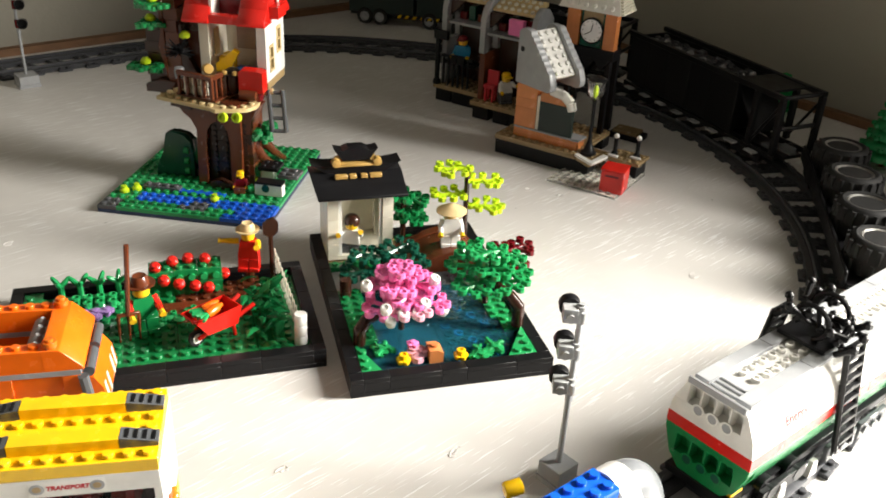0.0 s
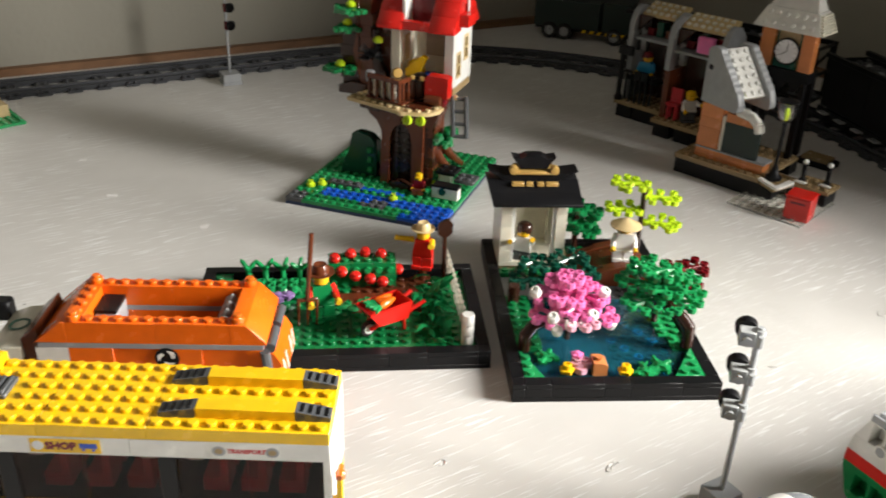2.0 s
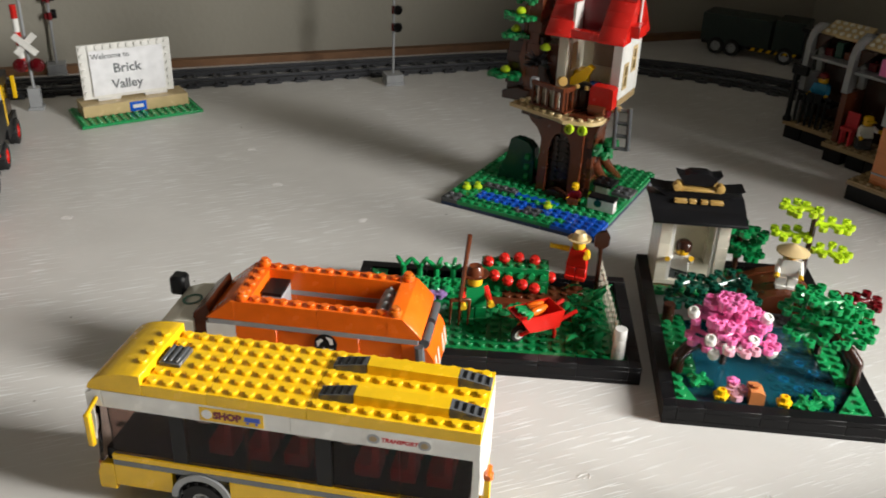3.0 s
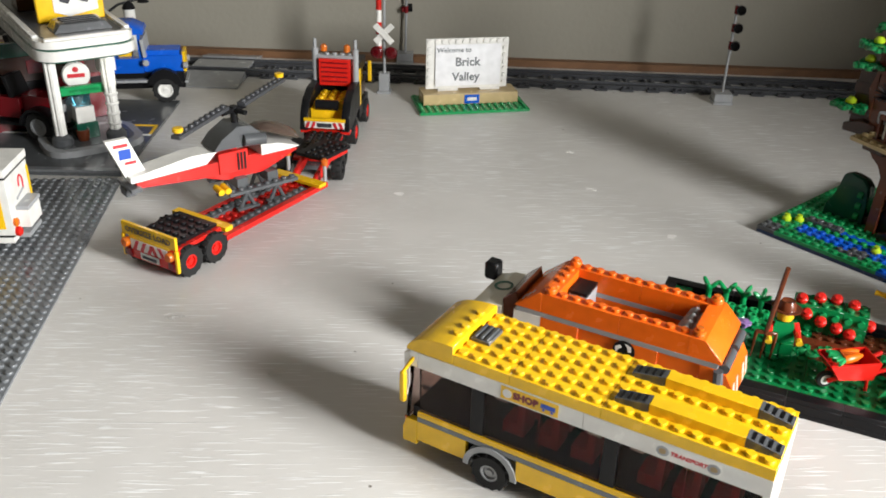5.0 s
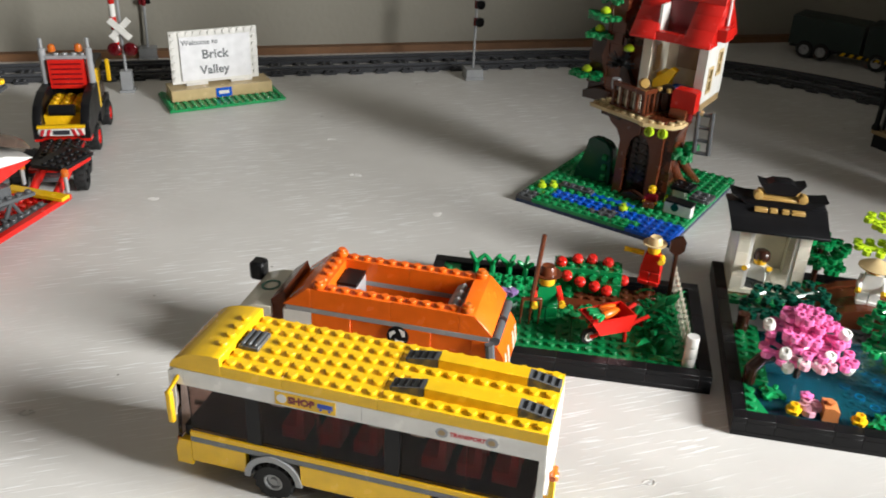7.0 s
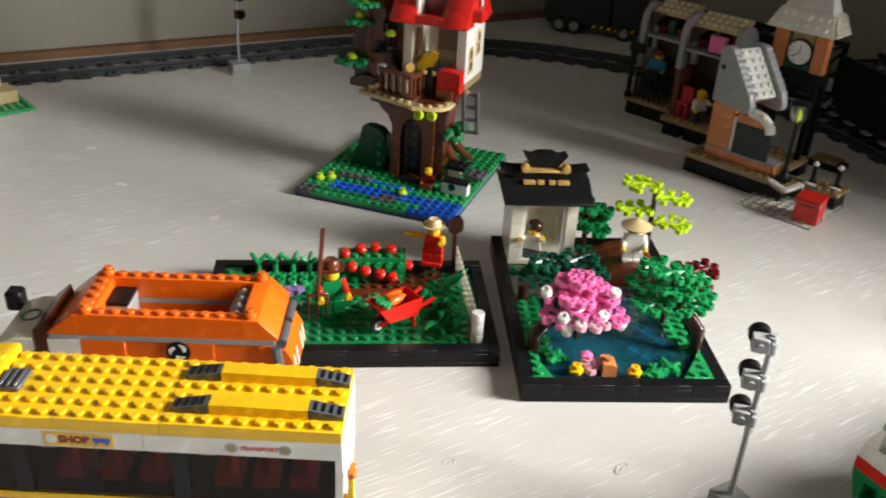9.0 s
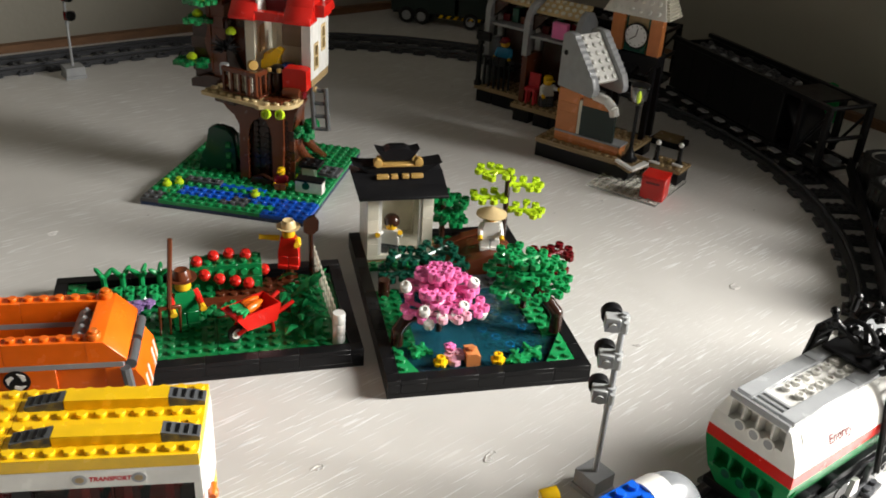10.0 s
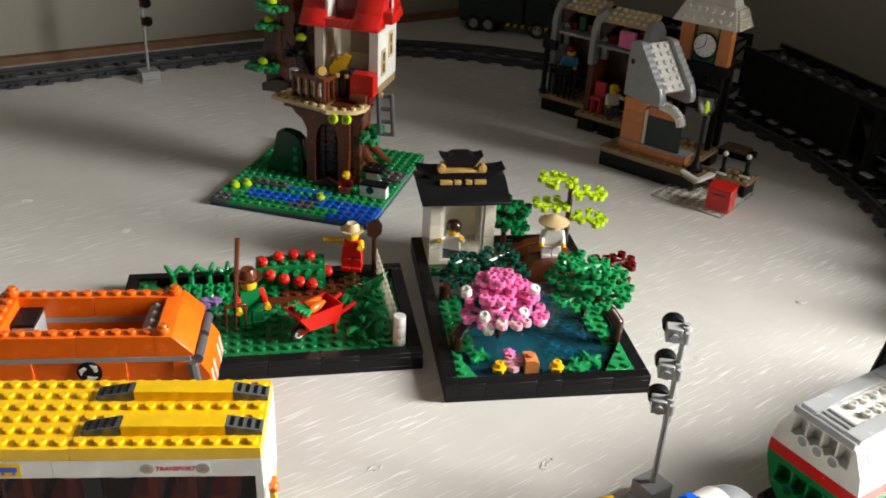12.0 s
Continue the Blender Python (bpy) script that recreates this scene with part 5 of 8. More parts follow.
for x, y in arc[2:-1]:
    stud(bm, (x - 0.55) * S, (y + 0.15) * S, 27 * P)
part("round_platform", bm, TAN, tree, "", BAL)
turned(brick(tree, BROWN, 7.1, 1.2, 27.02, 2.2, 3.6, 0.6, False, "deck"))
for x in (8.2, 9.4):
    bm = bmesh.new()
    lathe(bm, ((0.0038, -0.0015), (0.0043, 0.0), (0.0040, 0.0022), (0.002, 0.0026), (0.0018, 0.001)), (x * S, (0.25 + 0.55 * (x - 8.2)) * S, 24.9 * P), (0, -1, 0.3), 12)
    part("lime_tuft", bm, LIME, tree, "", BAL)
bm = bmesh.new()
lathe(bm, ((0.0010, -0.0072), (0.0040, -0.0068), (0.0044, 0.0), (0.0040, 0.0068), (0.0010, 0.0072)), (9.2 * S, 3.2 * S, 29.0 * P), (0.95, 0.3, 0.0), 14)
part("log", bm, BROWN, tree, "", BAL)
bm = bmesh.new()
box(bm, 2.2 * S, 0.75 * S, 33.0 * P, 6.6 * S, 1.2 * S, 34.2 * P)
rl = part("railing", bm, BROWN, tree, "", BAL)
for i in range(5):
    bm = bmesh.new()
    x = 2.25 + i * 1.02
    box(bm, x * S, 0.8 * S, 28.1 * P, (x + 0.27) * S, 1.15 * S, 33.0 * P)
    part("baluster", bm, BROWN, rl)
for i in range(4):
    bm = bmesh.new()
    y = 1.5 + i * 0.85
    box(bm, 6.2 * S, y * S, 28.1 * P, 6.55 * S, (y + 0.27) * S, 33.0 * P)
    part("baluster", bm, BROWN, rl)
bm = bmesh.new()
box(bm, 6.15 * S, 1.22 * S, 33.0 * P, 6.6 * S, 4.6 * S, 34.2 * P)
part("side_rail", bm, BROWN, rl)
for x in (3.0, 4.05, 5.1):
    bm = bmesh.new()
    for z in (28.2, 30.5):
        lathe(bm, ((0.0030, 0), (0.0033, 0.0007), (0.0033, 0.006), (0.0028, 0.0068)), (x * S, 1.5 * S, z * P), seg=10)
    part("lantern_post", bm, CREAM, tree, "", BAL)
# red chest on the deck
bm = bmesh.new()
prism(bm, [(13.5 * S, 29.4 * P), (16.0 * S, 29.4 * P), (16.0 * S, 34.6 * P), (15.6 * S, 35.0 * P), (13.7 * S, 35.0 * P), (13.5 * S, 34.4 * P)], "y", 6.4 * S, 7.9 * S)
part("red_chest", bm, RED, tree)
brick(tree, DRED, 14.4, 6.6, 26.9, 1.2, 1.2, 2.45, False, "chest_stand")
bm = bmesh.new()
lathe(bm, ((0.0026, 0), (0.0044, 0.0006), (0.0046, 0.004), (0.0038, 0.008), (0.0022, 0.0082)), (10.2 * S, 6.6 * S, 34.6 * P), (0.5, -0.8, 0.25), 14)
part("telescope", bm, GOLD, tree)
bm = bmesh.new()
prism(bm, [(10.6 * S, 33 * P), (12.0 * S, 33.4 * P), (13.0 * S, 38.2 * P), (12.4 * S, 38.8 * P), (10.6 * S, 35 * P)], "y", 8.0 * S, 8.9 * S)
part("yellow_slope", bm, YELLOW, tree)
bm = bmesh.new()
lathe(bm, ((0.0044, 0), (0.0050, 0.003), (0.0052, 0.010), (0.0048, 0.016)), (12.6 * S, 7.4 * S, 28.2 * P), seg=14)
ba = part("barrel", bm, DBROWN, tree)
bm = bmesh.new()
lathe(bm, ((0.0086, 0), (0.0090, 0.001), (0.0062, 0.0014), (0.0056, 0.0036), (0.003, 0.0052)), (12.6 * S, 7.4 * S, 28.2 * P + 0.0161), seg=16)
part("barrel_lid", bm, BLACK, ba)
for x in (-0.6, 0.5):
    bm = bmesh.new()
    lathe(bm, ((0.0022, 0), (0.0024, 0.002), (0.0016, 0.003)), ((12.6 + x) * S, 6.6 * S, 28.2 * P + 0.0172), seg=10)
    part("brass_stud", bm, GOLD, ba)
# house
z0, z1 = 31, 46
brick(tree, BROWN, 9.0, 7.6, 28, 6.6, 6.4, 3, False, "house_floor")
brick(tree, DTAN, 12.6, 8.2, 29.0, 3.4, 5.6, 1.95, False, "house_beam")
brick(tree, CREAM, 9.0, 8.0, z0, 1, 6, z1 - z0, False, "left_wall")
brick(tree, CREAM, 10.0, 13.0, z0, 5, 1, z1 - z0, False, "back_wall")
bm = bmesh.new()
box(bm, 11.2 * S, 12.86 * S, 36 * P, 13.8 * S, 13.02 * S, 44 * P)
part("dark_window", bm, SMOKE, tree)
for y, n in ((8.0, 1.0), (10.4, 1.0), (12.8, 1.2)):
    brick(tree, WHITE, 15.0, y, z0, 1, n, z1 - z0, False, "right_wall")
for y, n, za, zb in ((9.0, 1.4, 31, 33), (9.0, 1.4, 40, 46), (11.4, 1.4, 31, 36.5), (11.4, 1.4, 43.5, 46)):
    brick(tree, WHITE, 15.0, y, za, 1, n, zb - za, False, "right_wall")
for y, za, zb in ((9.0, 33, 40), (11.4, 36.5, 43.5)):
    bm = bmesh.new()
    for ya, yb, zc, zd in ((0.0, 0.26, za, zb), (1.14, 1.4, za, zb), (0.26, 1.14, za, za + 0.8), (0.26, 1.14, zb - 0.8, zb), (0.26, 1.14, (za + zb) / 2 - 0.25, (za + zb) / 2 + 0.25)):
        box(bm, 15.2 * S, (y + ya) * S + 0.0001, zc * P + 0.0001, 16.08 * S, (y + yb) * S - 0.0001, zd * P - 0.0001)
    part("window_frame", bm, TAN, tree)
bm = bmesh.new()
box(bm, 10.0 * S, 9.4 * S, 36 * P, 10.08 * S, 10.8 * S, 43 * P)
part("window_frame", bm, TAN, tree)
for x, col in ((10.4, YELLOW), (11.8, BLUE), (13.2, AZURE)):
    bm = bmesh.new()
    box(bm, x * S, 9.4 * S, 31.05 * P, (x + 1.2) * S, 11.6 * S, (36 if col is YELLOW else 32.5) * P, 0.0008)
    part("furniture", bm, col, tree)
# roof: courses of red slopes either side of an open dormer
for sgn in (0, 1):
    for i in range(4):
        za = 46 + i * 3.2
        for xs, n in (((7.9, 2.7),) if sgn == 0 else ((13.6, 2.8),)):
            pts = ((6.6 + i * 1.05, za), (6.6 + i * 1.05, za + 0.9), (7.7 + i * 1.05, za + 4.1), (9.0 + i * 1.05, za + 4.1), (9.0 + i * 1.05, za))
            wedge(tree, RED, pts, "x", xs, xs + n, "roof_slope")
    for i in range(4):
        za = 46 + i * 3.2
        pts = ((15.0 - i * 1.05, za), (15.0 - i * 1.05, za + 0.9), (13.9 - i * 1.05, za + 4.1), (12.6 - i * 1.05, za + 4.1), (12.6 - i * 1.05, za))
        if sgn == 0:
            wedge(tree, RED, pts, "x", 8.4, 16.4, "roof_slope")
brick(tree, RED, 10.6, 6.9, 46, 3.0, 1, 2.2, False, "roof_sill")
brick(tree, DRED, 10.6, 9.6, 46.6, 3.0, 1, 11, False, "dormer_back")
brick(tree, RED, 8.4, 10.2, 59, 8, 1.6, 1.4, True, "ridge")
brick(tree, WHITE, 10.45, 7.6, 46.5, 0.3, 2.6, 8, False, "dormer_cheek")
brick(tree, RED, 16.0, 8.2, 47.5, 1.4, 2.4, 3, False, "awning")
bm = bmesh.new()
rod(bm, (16.6 * S, 10.5 * S, 48 * P), (16.6 * S, 10.5 * S, 75 * P), 0.0012)
part("flag_pole", bm, WHITE, tree)
# upper trunk and boughs on the left; shaded stack painted dark brown, lit column reddish
for z in range(27, 42, 3):
    brick(tree, DBROWN, 2.9 + 0.12 * math.sin(z), 8.6, z, 2.2, 3.0, 3, False, "trunk_brick")
for z in range(27, 54, 3):
    brick(tree, BROWN, 5.15 + 0.1 * math.sin(z), 8.3, z, 1.5, 3.4, 3, False, "trunk_brick")
    if z < 40:
        brick(tree, BROWN, 6.8, 9.4, z, 1.9, 2.6, 3, False, "trunk_brick")
wedge(tree, BROWN, ((4.4, 38), (5.2, 30), (5.2, 52), (4.7, 52), (4.9, 42)), "y", 8.2, 9.0, "bark_rib")
wedge(tree, DBROWN, ((6.7, 27), (8.8, 27), (8.5, 31), (7.4, 36), (7.0, 44), (6.7, 44)), "y", 8.4, 9.3, "bark_rib")
wedge(tree, DBROWN, ((2.8, 26.0), (6.0, 26.0), (6.0, 29), (4.4, 29.5), (2.8, 28)), "y", 7.9, 8.55, "bough")
for x, y, z, s2 in ((3.2, 7.6, 33.0, 0.016), (3.9, 8.2, 44.0, 0.012), (4.4, 8.0, 49.0, 0.016), (5.2, 9.5, 53, 0.015)):
    bm = bmesh.new()
    leaf_plate(bm, (x * S, y * S, z * P), z, s2, 6, int(z))
    lathe(bm, ((s2 * 0.3, -0.0015), (s2 * 0.62, -0.001), (s2 * 0.62, 0.001), (s2 * 0.3, 0.0016)), (x * S, y * S, z * P), seg=7)
    part("leaf_plate", bm, GREEN, tree)
    bm = bmesh.new()
    lathe(bm, ((0.0022, 0), (0.0042, 0.0012), (0.0044, 0.0034), (0.002, 0.006)), (x * S, y * S, z * P + 0.0016), seg=10)
    part("lime_tuft", bm, LIME, tree)
bm = bmesh.new()
lathe(bm, ((0.0022, 0), (0.0042, 0.0012), (0.0044, 0.0034), (0.002, 0.006)), (7.6 * S, 7.8 * S, 41 * P), seg=10)
part("lime_tuft", bm, LIME, tree)
# spiky black bush pot on the balcony
bm = bmesh.new()
rng = random.Random(9)
for i in range(40):
    d = Vector((rng.uniform(-1, 1), rng.uniform(-1, 1), rng.uniform(-0.2, 1))).normalized()
    rod(bm, (7.2 * S, 7.0 * S, 38 * P), Vector((7.2 * S, 7.0 * S, 38 * P)) + d * 0.0125, 0.0011, 0.0004, 5)
part("spiky_plant", bm, BLACK, tree)
bm = bmesh.new()
lathe(bm, ((0.0034, 0), (0.0040, 0.002), (0.0040, 0.008), (0.0036, 0.009)), (7.2 * S, 6.6 * S, 31.5 * P), seg=12)
part("pot", bm, GREY, tree)
# ladder
ld = thing("rope_ladder", "dark grey toy ladder leaning at the tree house", "ladder", on_tree(16.1, 7.5, 0, 0) @ pose(0, 0, 0, 0, 0, 8))
for x in (0, 0.0115):
    bm = bmesh.new()
    rod(bm, (x, 0.0045, 29.4 * P), (x + 0.003, -0.001, 18.5 * P), 0.0021)
    part("side_rail", bm, DGREY, ld)
bm = bmesh.new()
rod(bm, (-0.016, 0.006, 27.6 * P), (0.004, 0.0048, 28.9 * P), 0.0026)
part("hinge_bar", bm, TAN, ld)
for i in range(4):
    t = i / 3
    bm = bmesh.new()
    rod(bm, (0.003 * t, 0.0045 - 0.0055 * t, (28.6 - 9.8 * t) * P), (0.0115 + 0.003 * t, 0.0045 - 0.0055 * t, (28.6 - 9.8 * t) * P), 0.0016)
    part("rung", bm, DGREY, ld)
doll("tree_doll", "small toy figure in dark red sitting by the trunk", on_tree(13.2, 6.0, 2 * P + 0.0018, 10) @ Matrix.Scale(0.6, 4), DRED, BROWN, DRED, ("cap", YELLOW), sit=True)
ch = thing("letter_box", "white and black toy brick box on the lawn", "toy box", on_tree(14.2, 5.2, 2 * P + 0.0018, -2))
brick(ch, WHITE, 0.8, 0, 0, 3, 1, 3, False, "front_brick")
brick(ch, BLACK, 0.8, 0, 3, 3, 1.4, 0.6, False, "lid")
brick(ch, WHITE, 0.4, 3, 0, 1.4, 1, 4, False)
brick(ch, BLACK, 0.2, 2.6, 4, 2.2, 2.2, 1)
brick(ch, DGREY, 2.6, 2.0, 3, 2.2, 2.2, 1)
bm = bmesh.new()
lathe(bm, ((0.0035, 0), (0.0035, 0.0004)), (2.0 * S, 0.0, 2 * P), (0, -1, 0), 12)
part("arch", bm, DGREEN, ch)

# ---- village station on a platform ----
SM = pose(0.266, 0.790, 0, 0, 0, -47.5)


def on_station(x, y, z=0.0, turn=0.0):
    return SM @ pose(x * S, y * S, z, 0, 0, turn)


stn = thing("railway_station", "toy brick railway station with clock tower and snowy roofs", "toy station", SM)
for x0, y0, nx, ny in ((0, 0, 11, 12), (-9, 8.6, 9, 9), (-17, 11.6, 8, 7)):
    brick(stn, DTAN, x0, y0, 5, nx, ny - (2 if nx == 11 else 0), 1, True, "platform")
    bm = bmesh.new()
    box(bm, (x0 + 0.02) * S, (y0 - 0.06) * S, 4.6 * P, (x0 + nx - 0.02) * S, (y0 + 0.3) * S, 5.4 * P)
    part("platform_edge", bm, DTAN, stn)
    for x in ((x0 + 0.3, x0 + nx / 2 - 1, x0 + nx - 3)):
        for y in (y0 + 0.3, y0 + ny - 2.5):
            brick(stn, BLACK, x, y, 0, 2.4, 2, 5, False, "pier")
brick(stn, BLACK, 0.1, 0.1, 0, 12.6, 2, 4.55, False, "plinth")
# kiosk: orange walls, green board, steep roof with white studs
for i in range(3):
    brick(stn, LORANGE, 2, 1, 6 + i, 4.2, 2, 1, False, "course")
    brick(stn, LORANGE, 6.2, 1, 6 + i, 4.4, 2, 1, False, "course")
brick(stn, GREY, 2, 0.9, 9, 3.2, 2.2, 0.5, False, "ledge")
brick(stn, GREY, 5.2, 0.9, 9, 5.6, 2.2, 0.5, False, "ledge")
for z, h in ((9.5, 6.0), (15.5, 3.0), (18.5, 4.0)):
    brick(stn, LORANGE, 2, 1, z, 2.8, 4, h, False, "wall_brick")
brick(stn, CREAM, 4.8, 1.1, 9.5, 0.4, 1, 10.5, False, "door_post")
# the board's near-black green includes the shade it stands in
bm = bmesh.new()
box(bm, 5.2 * S, 1.1 * S, 9.5 * P, 9.6 * S, 1.5 * S, 18.6 * P)
part("green_board", bm, SHADEGREEN, stn, "dark green notice board")
brick(stn, LORANGE, 5.2, 1.1, 18.62, 3.4, 1.4, 2.6, False, "wall_brick")
bm = bmesh.new()
bar(bm, ((6.6 * S, 1.2 * S, 22.4 * P), (8.2 * S, 1.1 * S, 21.9 * P), (9.2 * S, 1.0 * S, 20.2 * P), (9.5 * S, 1.0 * S, 18.0 * P)), 0.0046, 10)
part("snow_drift", bm, WHITE, stn, "white snow on the gutter")
# the roof sits turned on its walls
ROOF = pose(1.71 * S, 0.95 * S, 2.9 * P, 0, 0, -18)
steps = []
for k in range(8):
    x, z = 1.55 + 3.95 * k / 8, 36.3 - 11.5 * k / 8
    steps += [(x, z), (x + 0.40, z - 0.50)]
for y0, y1, ex in ((0, 0.98, 0.0), (4.42, 5.3, 0.45)):
    wedge(stn, GREY, [(0, 20.05), (0, 35.2), (0.5, 36.3)] + [(x + ex, z) for x, z in steps] + [(5.9 + ex, 22.4), (5.8 + ex, 20.8), (5.4 + ex, 20.05)], "y", y0, y1, "gable", "grey stepped gable").matrix_basis = ROOF
wedge(stn, WHITE, ((0.7, 34.6), (1.5, 35.7), (5.48, 24.1), (4.9, 23.0)), "y", 1.0, 4.4, "roof_panel").matrix_basis = ROOF
d = Vector((3.98 * S, 0, -11.6 * P))
nrm = Vector((11.6 * P, 0, 3.98 * S)).normalized()
bm = bmesh.new()
for i in range(6):
    for j in range(3):
        p = Vector((1.5 * S, (1.6 + j * 1.1) * S, 35.7 * P)) + d * ((i + 0.5) / 6)
        lathe(bm, ((0.0024, -0.0004), (0.0024, 0.0016), (0.0021, 0.0018)), p, nrm, 10)
part("roof_studs", bm, WHITE, stn).matrix_basis = ROOF
bm = bmesh.new()
lathe(bm, ((0.0026, 0), (0.0026, 0.0004)), (0.8 * S, -0.0001, 30.4 * P), (0, -1, 0), 12)
part("peg_hole", bm, BLACK, stn).matrix_basis = ROOF
# clock tower
for x in (4.7, 9.8):
    for y in (8.2, 10.4):
        bm = bmesh.new()
        box(bm, x * S, y * S, 6 * P, (x + 0.7) * S, (y + 0.7) * S, 32 * P)
        part("tower_post", bm, BLACK, stn)
brick(stn, BLACK, 4.2, 7.8, 29.3, 6.7, 1.9, 3, False, "tower_beam")
bm = bmesh.new()
for x in (5.6, 7.4, 9.2):
    prism(bm, [(x * S, 26.3 * P), ((x + 0.3) * S, 26.3 * P), ((x + 1.1) * S, 29.3 * P), ((x - 0.8) * S, 29.3 * P)], "y", 7.9 * S, 8.2 * S)
part("tower_bracket", bm, BLACK, stn)
brick(stn, LORANGE, 4.3, 8.0, 32.3, 1.7, 1.2, 11, False, "tower_wall")
brick(stn, LORANGE, 9.2, 8.0, 32.3, 1.5, 1.2, 11, False, "tower_wall")
brick(stn, DGREEN, 6.02, 8.3, 32.3, 3.16, 0.9, 11, False, "tower_wall")
brick(stn, DTAN, 6.3, 8.22, 32.4, 2.6, 0.07, 10.6, False, "tower_tile")
brick(stn, DGREEN, 6.3, 8.12, 32.4, 2.6, 0.09, 2.6, False, "tower_tile")
bm = bmesh.new()
lathe(bm, ((0.0122, 0), (0.0124, 0.0018), (0.0108, 0.0022)), (7.65 * S, 8.15 * S, 37.4 * P), (0, -1, 0), 28)
ck = part("clock", bm, BLACK, stn, "black rimmed clock")
bm = bmesh.new()
lathe(bm, ((0.0108, 0.0019), (0.0108, 0.0025)), (7.65 * S, 8.15 * S, 37.4 * P), (0, -1, 0), 28)
part("clock_face", bm, PAPER, ck)
bm = bmesh.new()
c = Vector((7.65 * S, 8.15 * S - 0.0027, 37.4 * P))
rod(bm, c, c + Vector((0.0012, 0, 0.0072)), 0.0004, seg=5)
rod(bm, c, c + Vector((-0.0060, 0, -0.0042)), 0.0004, seg=5)
for i in range(12):
    a = i * math.pi / 6
    rod(bm, c + Vector((math.sin(a) * 0.0085, 0, math.cos(a) * 0.0085)), c + Vector((math.sin(a) * 0.0098, 0, math.cos(a) * 0.0098)), 0.0003, seg=4)
part("clock_hand", bm, INK, ck)
for x0, x1, y0, y1, z0, z1 in ((3.3, 11.3, 7.3, 11.4, 43.4, 49.0), (4.4, 10.2, 8.5, 11.0, 49.1, 54.0), (5.4, 9.2, 9.2, 10.6, 54.1, 58.0)):
    bm = bmesh.new()
    lower = [bm.verts.new((x * S, y * S, z0 * P)) for x, y in ((x0, y0), (x1, y0), (x1, y1), (x0, y1))]
    upper = [bm.verts.new((x * S, y * S, z1 * P)) for x, y in ((x0 + 0.9, y0 + 1.1), (x1 - 0.9, y0 + 1.1), (x1 - 0.9, y1 - 0.2), (x0 + 0.9, y1 - 0.2))]
    for i in range(4):
        j = (i + 1) % 4
        bm.faces.new((lower[i], lower[j], upper[j], upper[i]))
    bm.faces.new(lower[::-1])
    bm.faces.new(upper)
    part("tower_roof", bm, WHITE, stn, "white snowy tower roof")
bm = bmesh.new()
for j in range(2):
    for i in range(6):
        lathe(bm, ((0.0024, -0.0004), (0.0024, 0.0016), (0.0021, 0.0018)), ((4.5 + j * 0.3 + i * (1.12 - j * 0.1)) * S, (7.62 + 0.5 * j) * S, (45.0 + 2.6 * j) * P), (0, -0.9, 0.45), 10)
part("roof_studs", bm, WHITE, stn)
for i in range(7):
    bm = bmesh.new()
    box(bm, (11.0 - i * 0.13) * S, (7.5 + i * 0.16) * S, (43.5 + i * 0.75) * P, (11.65 - i * 0.13) * S, (11.2 - i * 0.03) * S, (44.2 + i * 0.75) * P, 0.0002)
    part("stepped_snow", bm, CREAM, stn)
# open rooms behind: arched frames, sloping stud roofs, dark backs
for x0, y0, w, dz in ((-8.6, 9.4, 7.4, 0.0), (-16.4, 12.2, 6.6, -0.6)):
    for x in (x0, x0 + w):
        brick(stn, BROWN if x == x0 and w > 7 else GREY, x, y0 + 0.4, 6, 0.8, 4.4, 16, False, "room_wall")
        wedge(stn, GREY, [(y0 + 0.1, 22), (y0 + 0.1, 33 + dz), (y0 + 0.5, 36 + dz), (y0 + 1.2, 38 + dz), (y0 + 2.2, 39 + dz), (y0 + 3.4, 38.4 + dz), (y0 + 4.8, 35 + dz), (y0 + 4.8, 22), (y0 + 3.6, 22), (y0 + 3.4, 29), (y0 + 2.4, 31.5), (y0 + 1.4, 29), (y0 + 1.2, 22)], "x", x, x + 0.8, "gable", "grey arched gable")
    brick(stn, DBROWN, x0 + 0.8, y0 + 4.2, 6, w - 0.8, 0.8, 28, False, "back_wall")
    brick(stn, GREY, x0 + 0.8, y0 + 0.6, 28 + dz, w - 0.8, 3.6, 0.8, False, "upper_floor")
    wedge(stn, TAN, ((y0 + 1.6, 35.6 + dz), (y0 + 1.6, 36.4 + dz), (y0 + 4.6, 39.6 + dz), (y0 + 4.6, 38.4 + dz)), "x", x0 + 0.82, x0 + w - 0.02, "roof_panel", "sloping snow-dusted roof")
    bm = bmesh.new()
    for i in range(int(w - 1)):
        for j in range(3):
            lathe(bm, ((0.0024, -0.0004), (0.0024, 0.0016), (0.0021, 0.0018)), ((x0 + 1.5 + i) * S, (y0 + 2.0 + j) * S, (36.85 + 1.07 * j + dz) * P), (0, -0.4, 0.9), 8)
    tagged(part("roof_studs", bm, CREAM, stn), kind="stuff")
    wedge(stn, DBROWN, ((x0 + 0.82, 30), (x0 + 0.82, 35.4), (x0 + 3.0, 35.4), (x0 + 2.2, 33.8), (x0 + 1.5, 31.6)), "y", y0 + 1.0, y0 + 1.8, "roof_brace")
    for i, mt in enumerate((DRED, DGREEN, BROWN, DRED)):
        bm = bmesh.new()
        box(bm, (x0 + 1.4 + i * 1.4) * S, (y0 + 2.4) * S, (28.9 + dz) * P, (x0 + 2.5 + i * 1.4) * S, (y0 + 4.0) * S, (31.5 + dz + 2.5 * (i % 2)) * P, 0.0008)
        part("shelf_item", bm, mt, stn)
bm = bmesh.new()
box(bm, -4.4 * S, 9.4 * S, 30 * P, -2.3 * S, 10.2 * S, 35 * P)
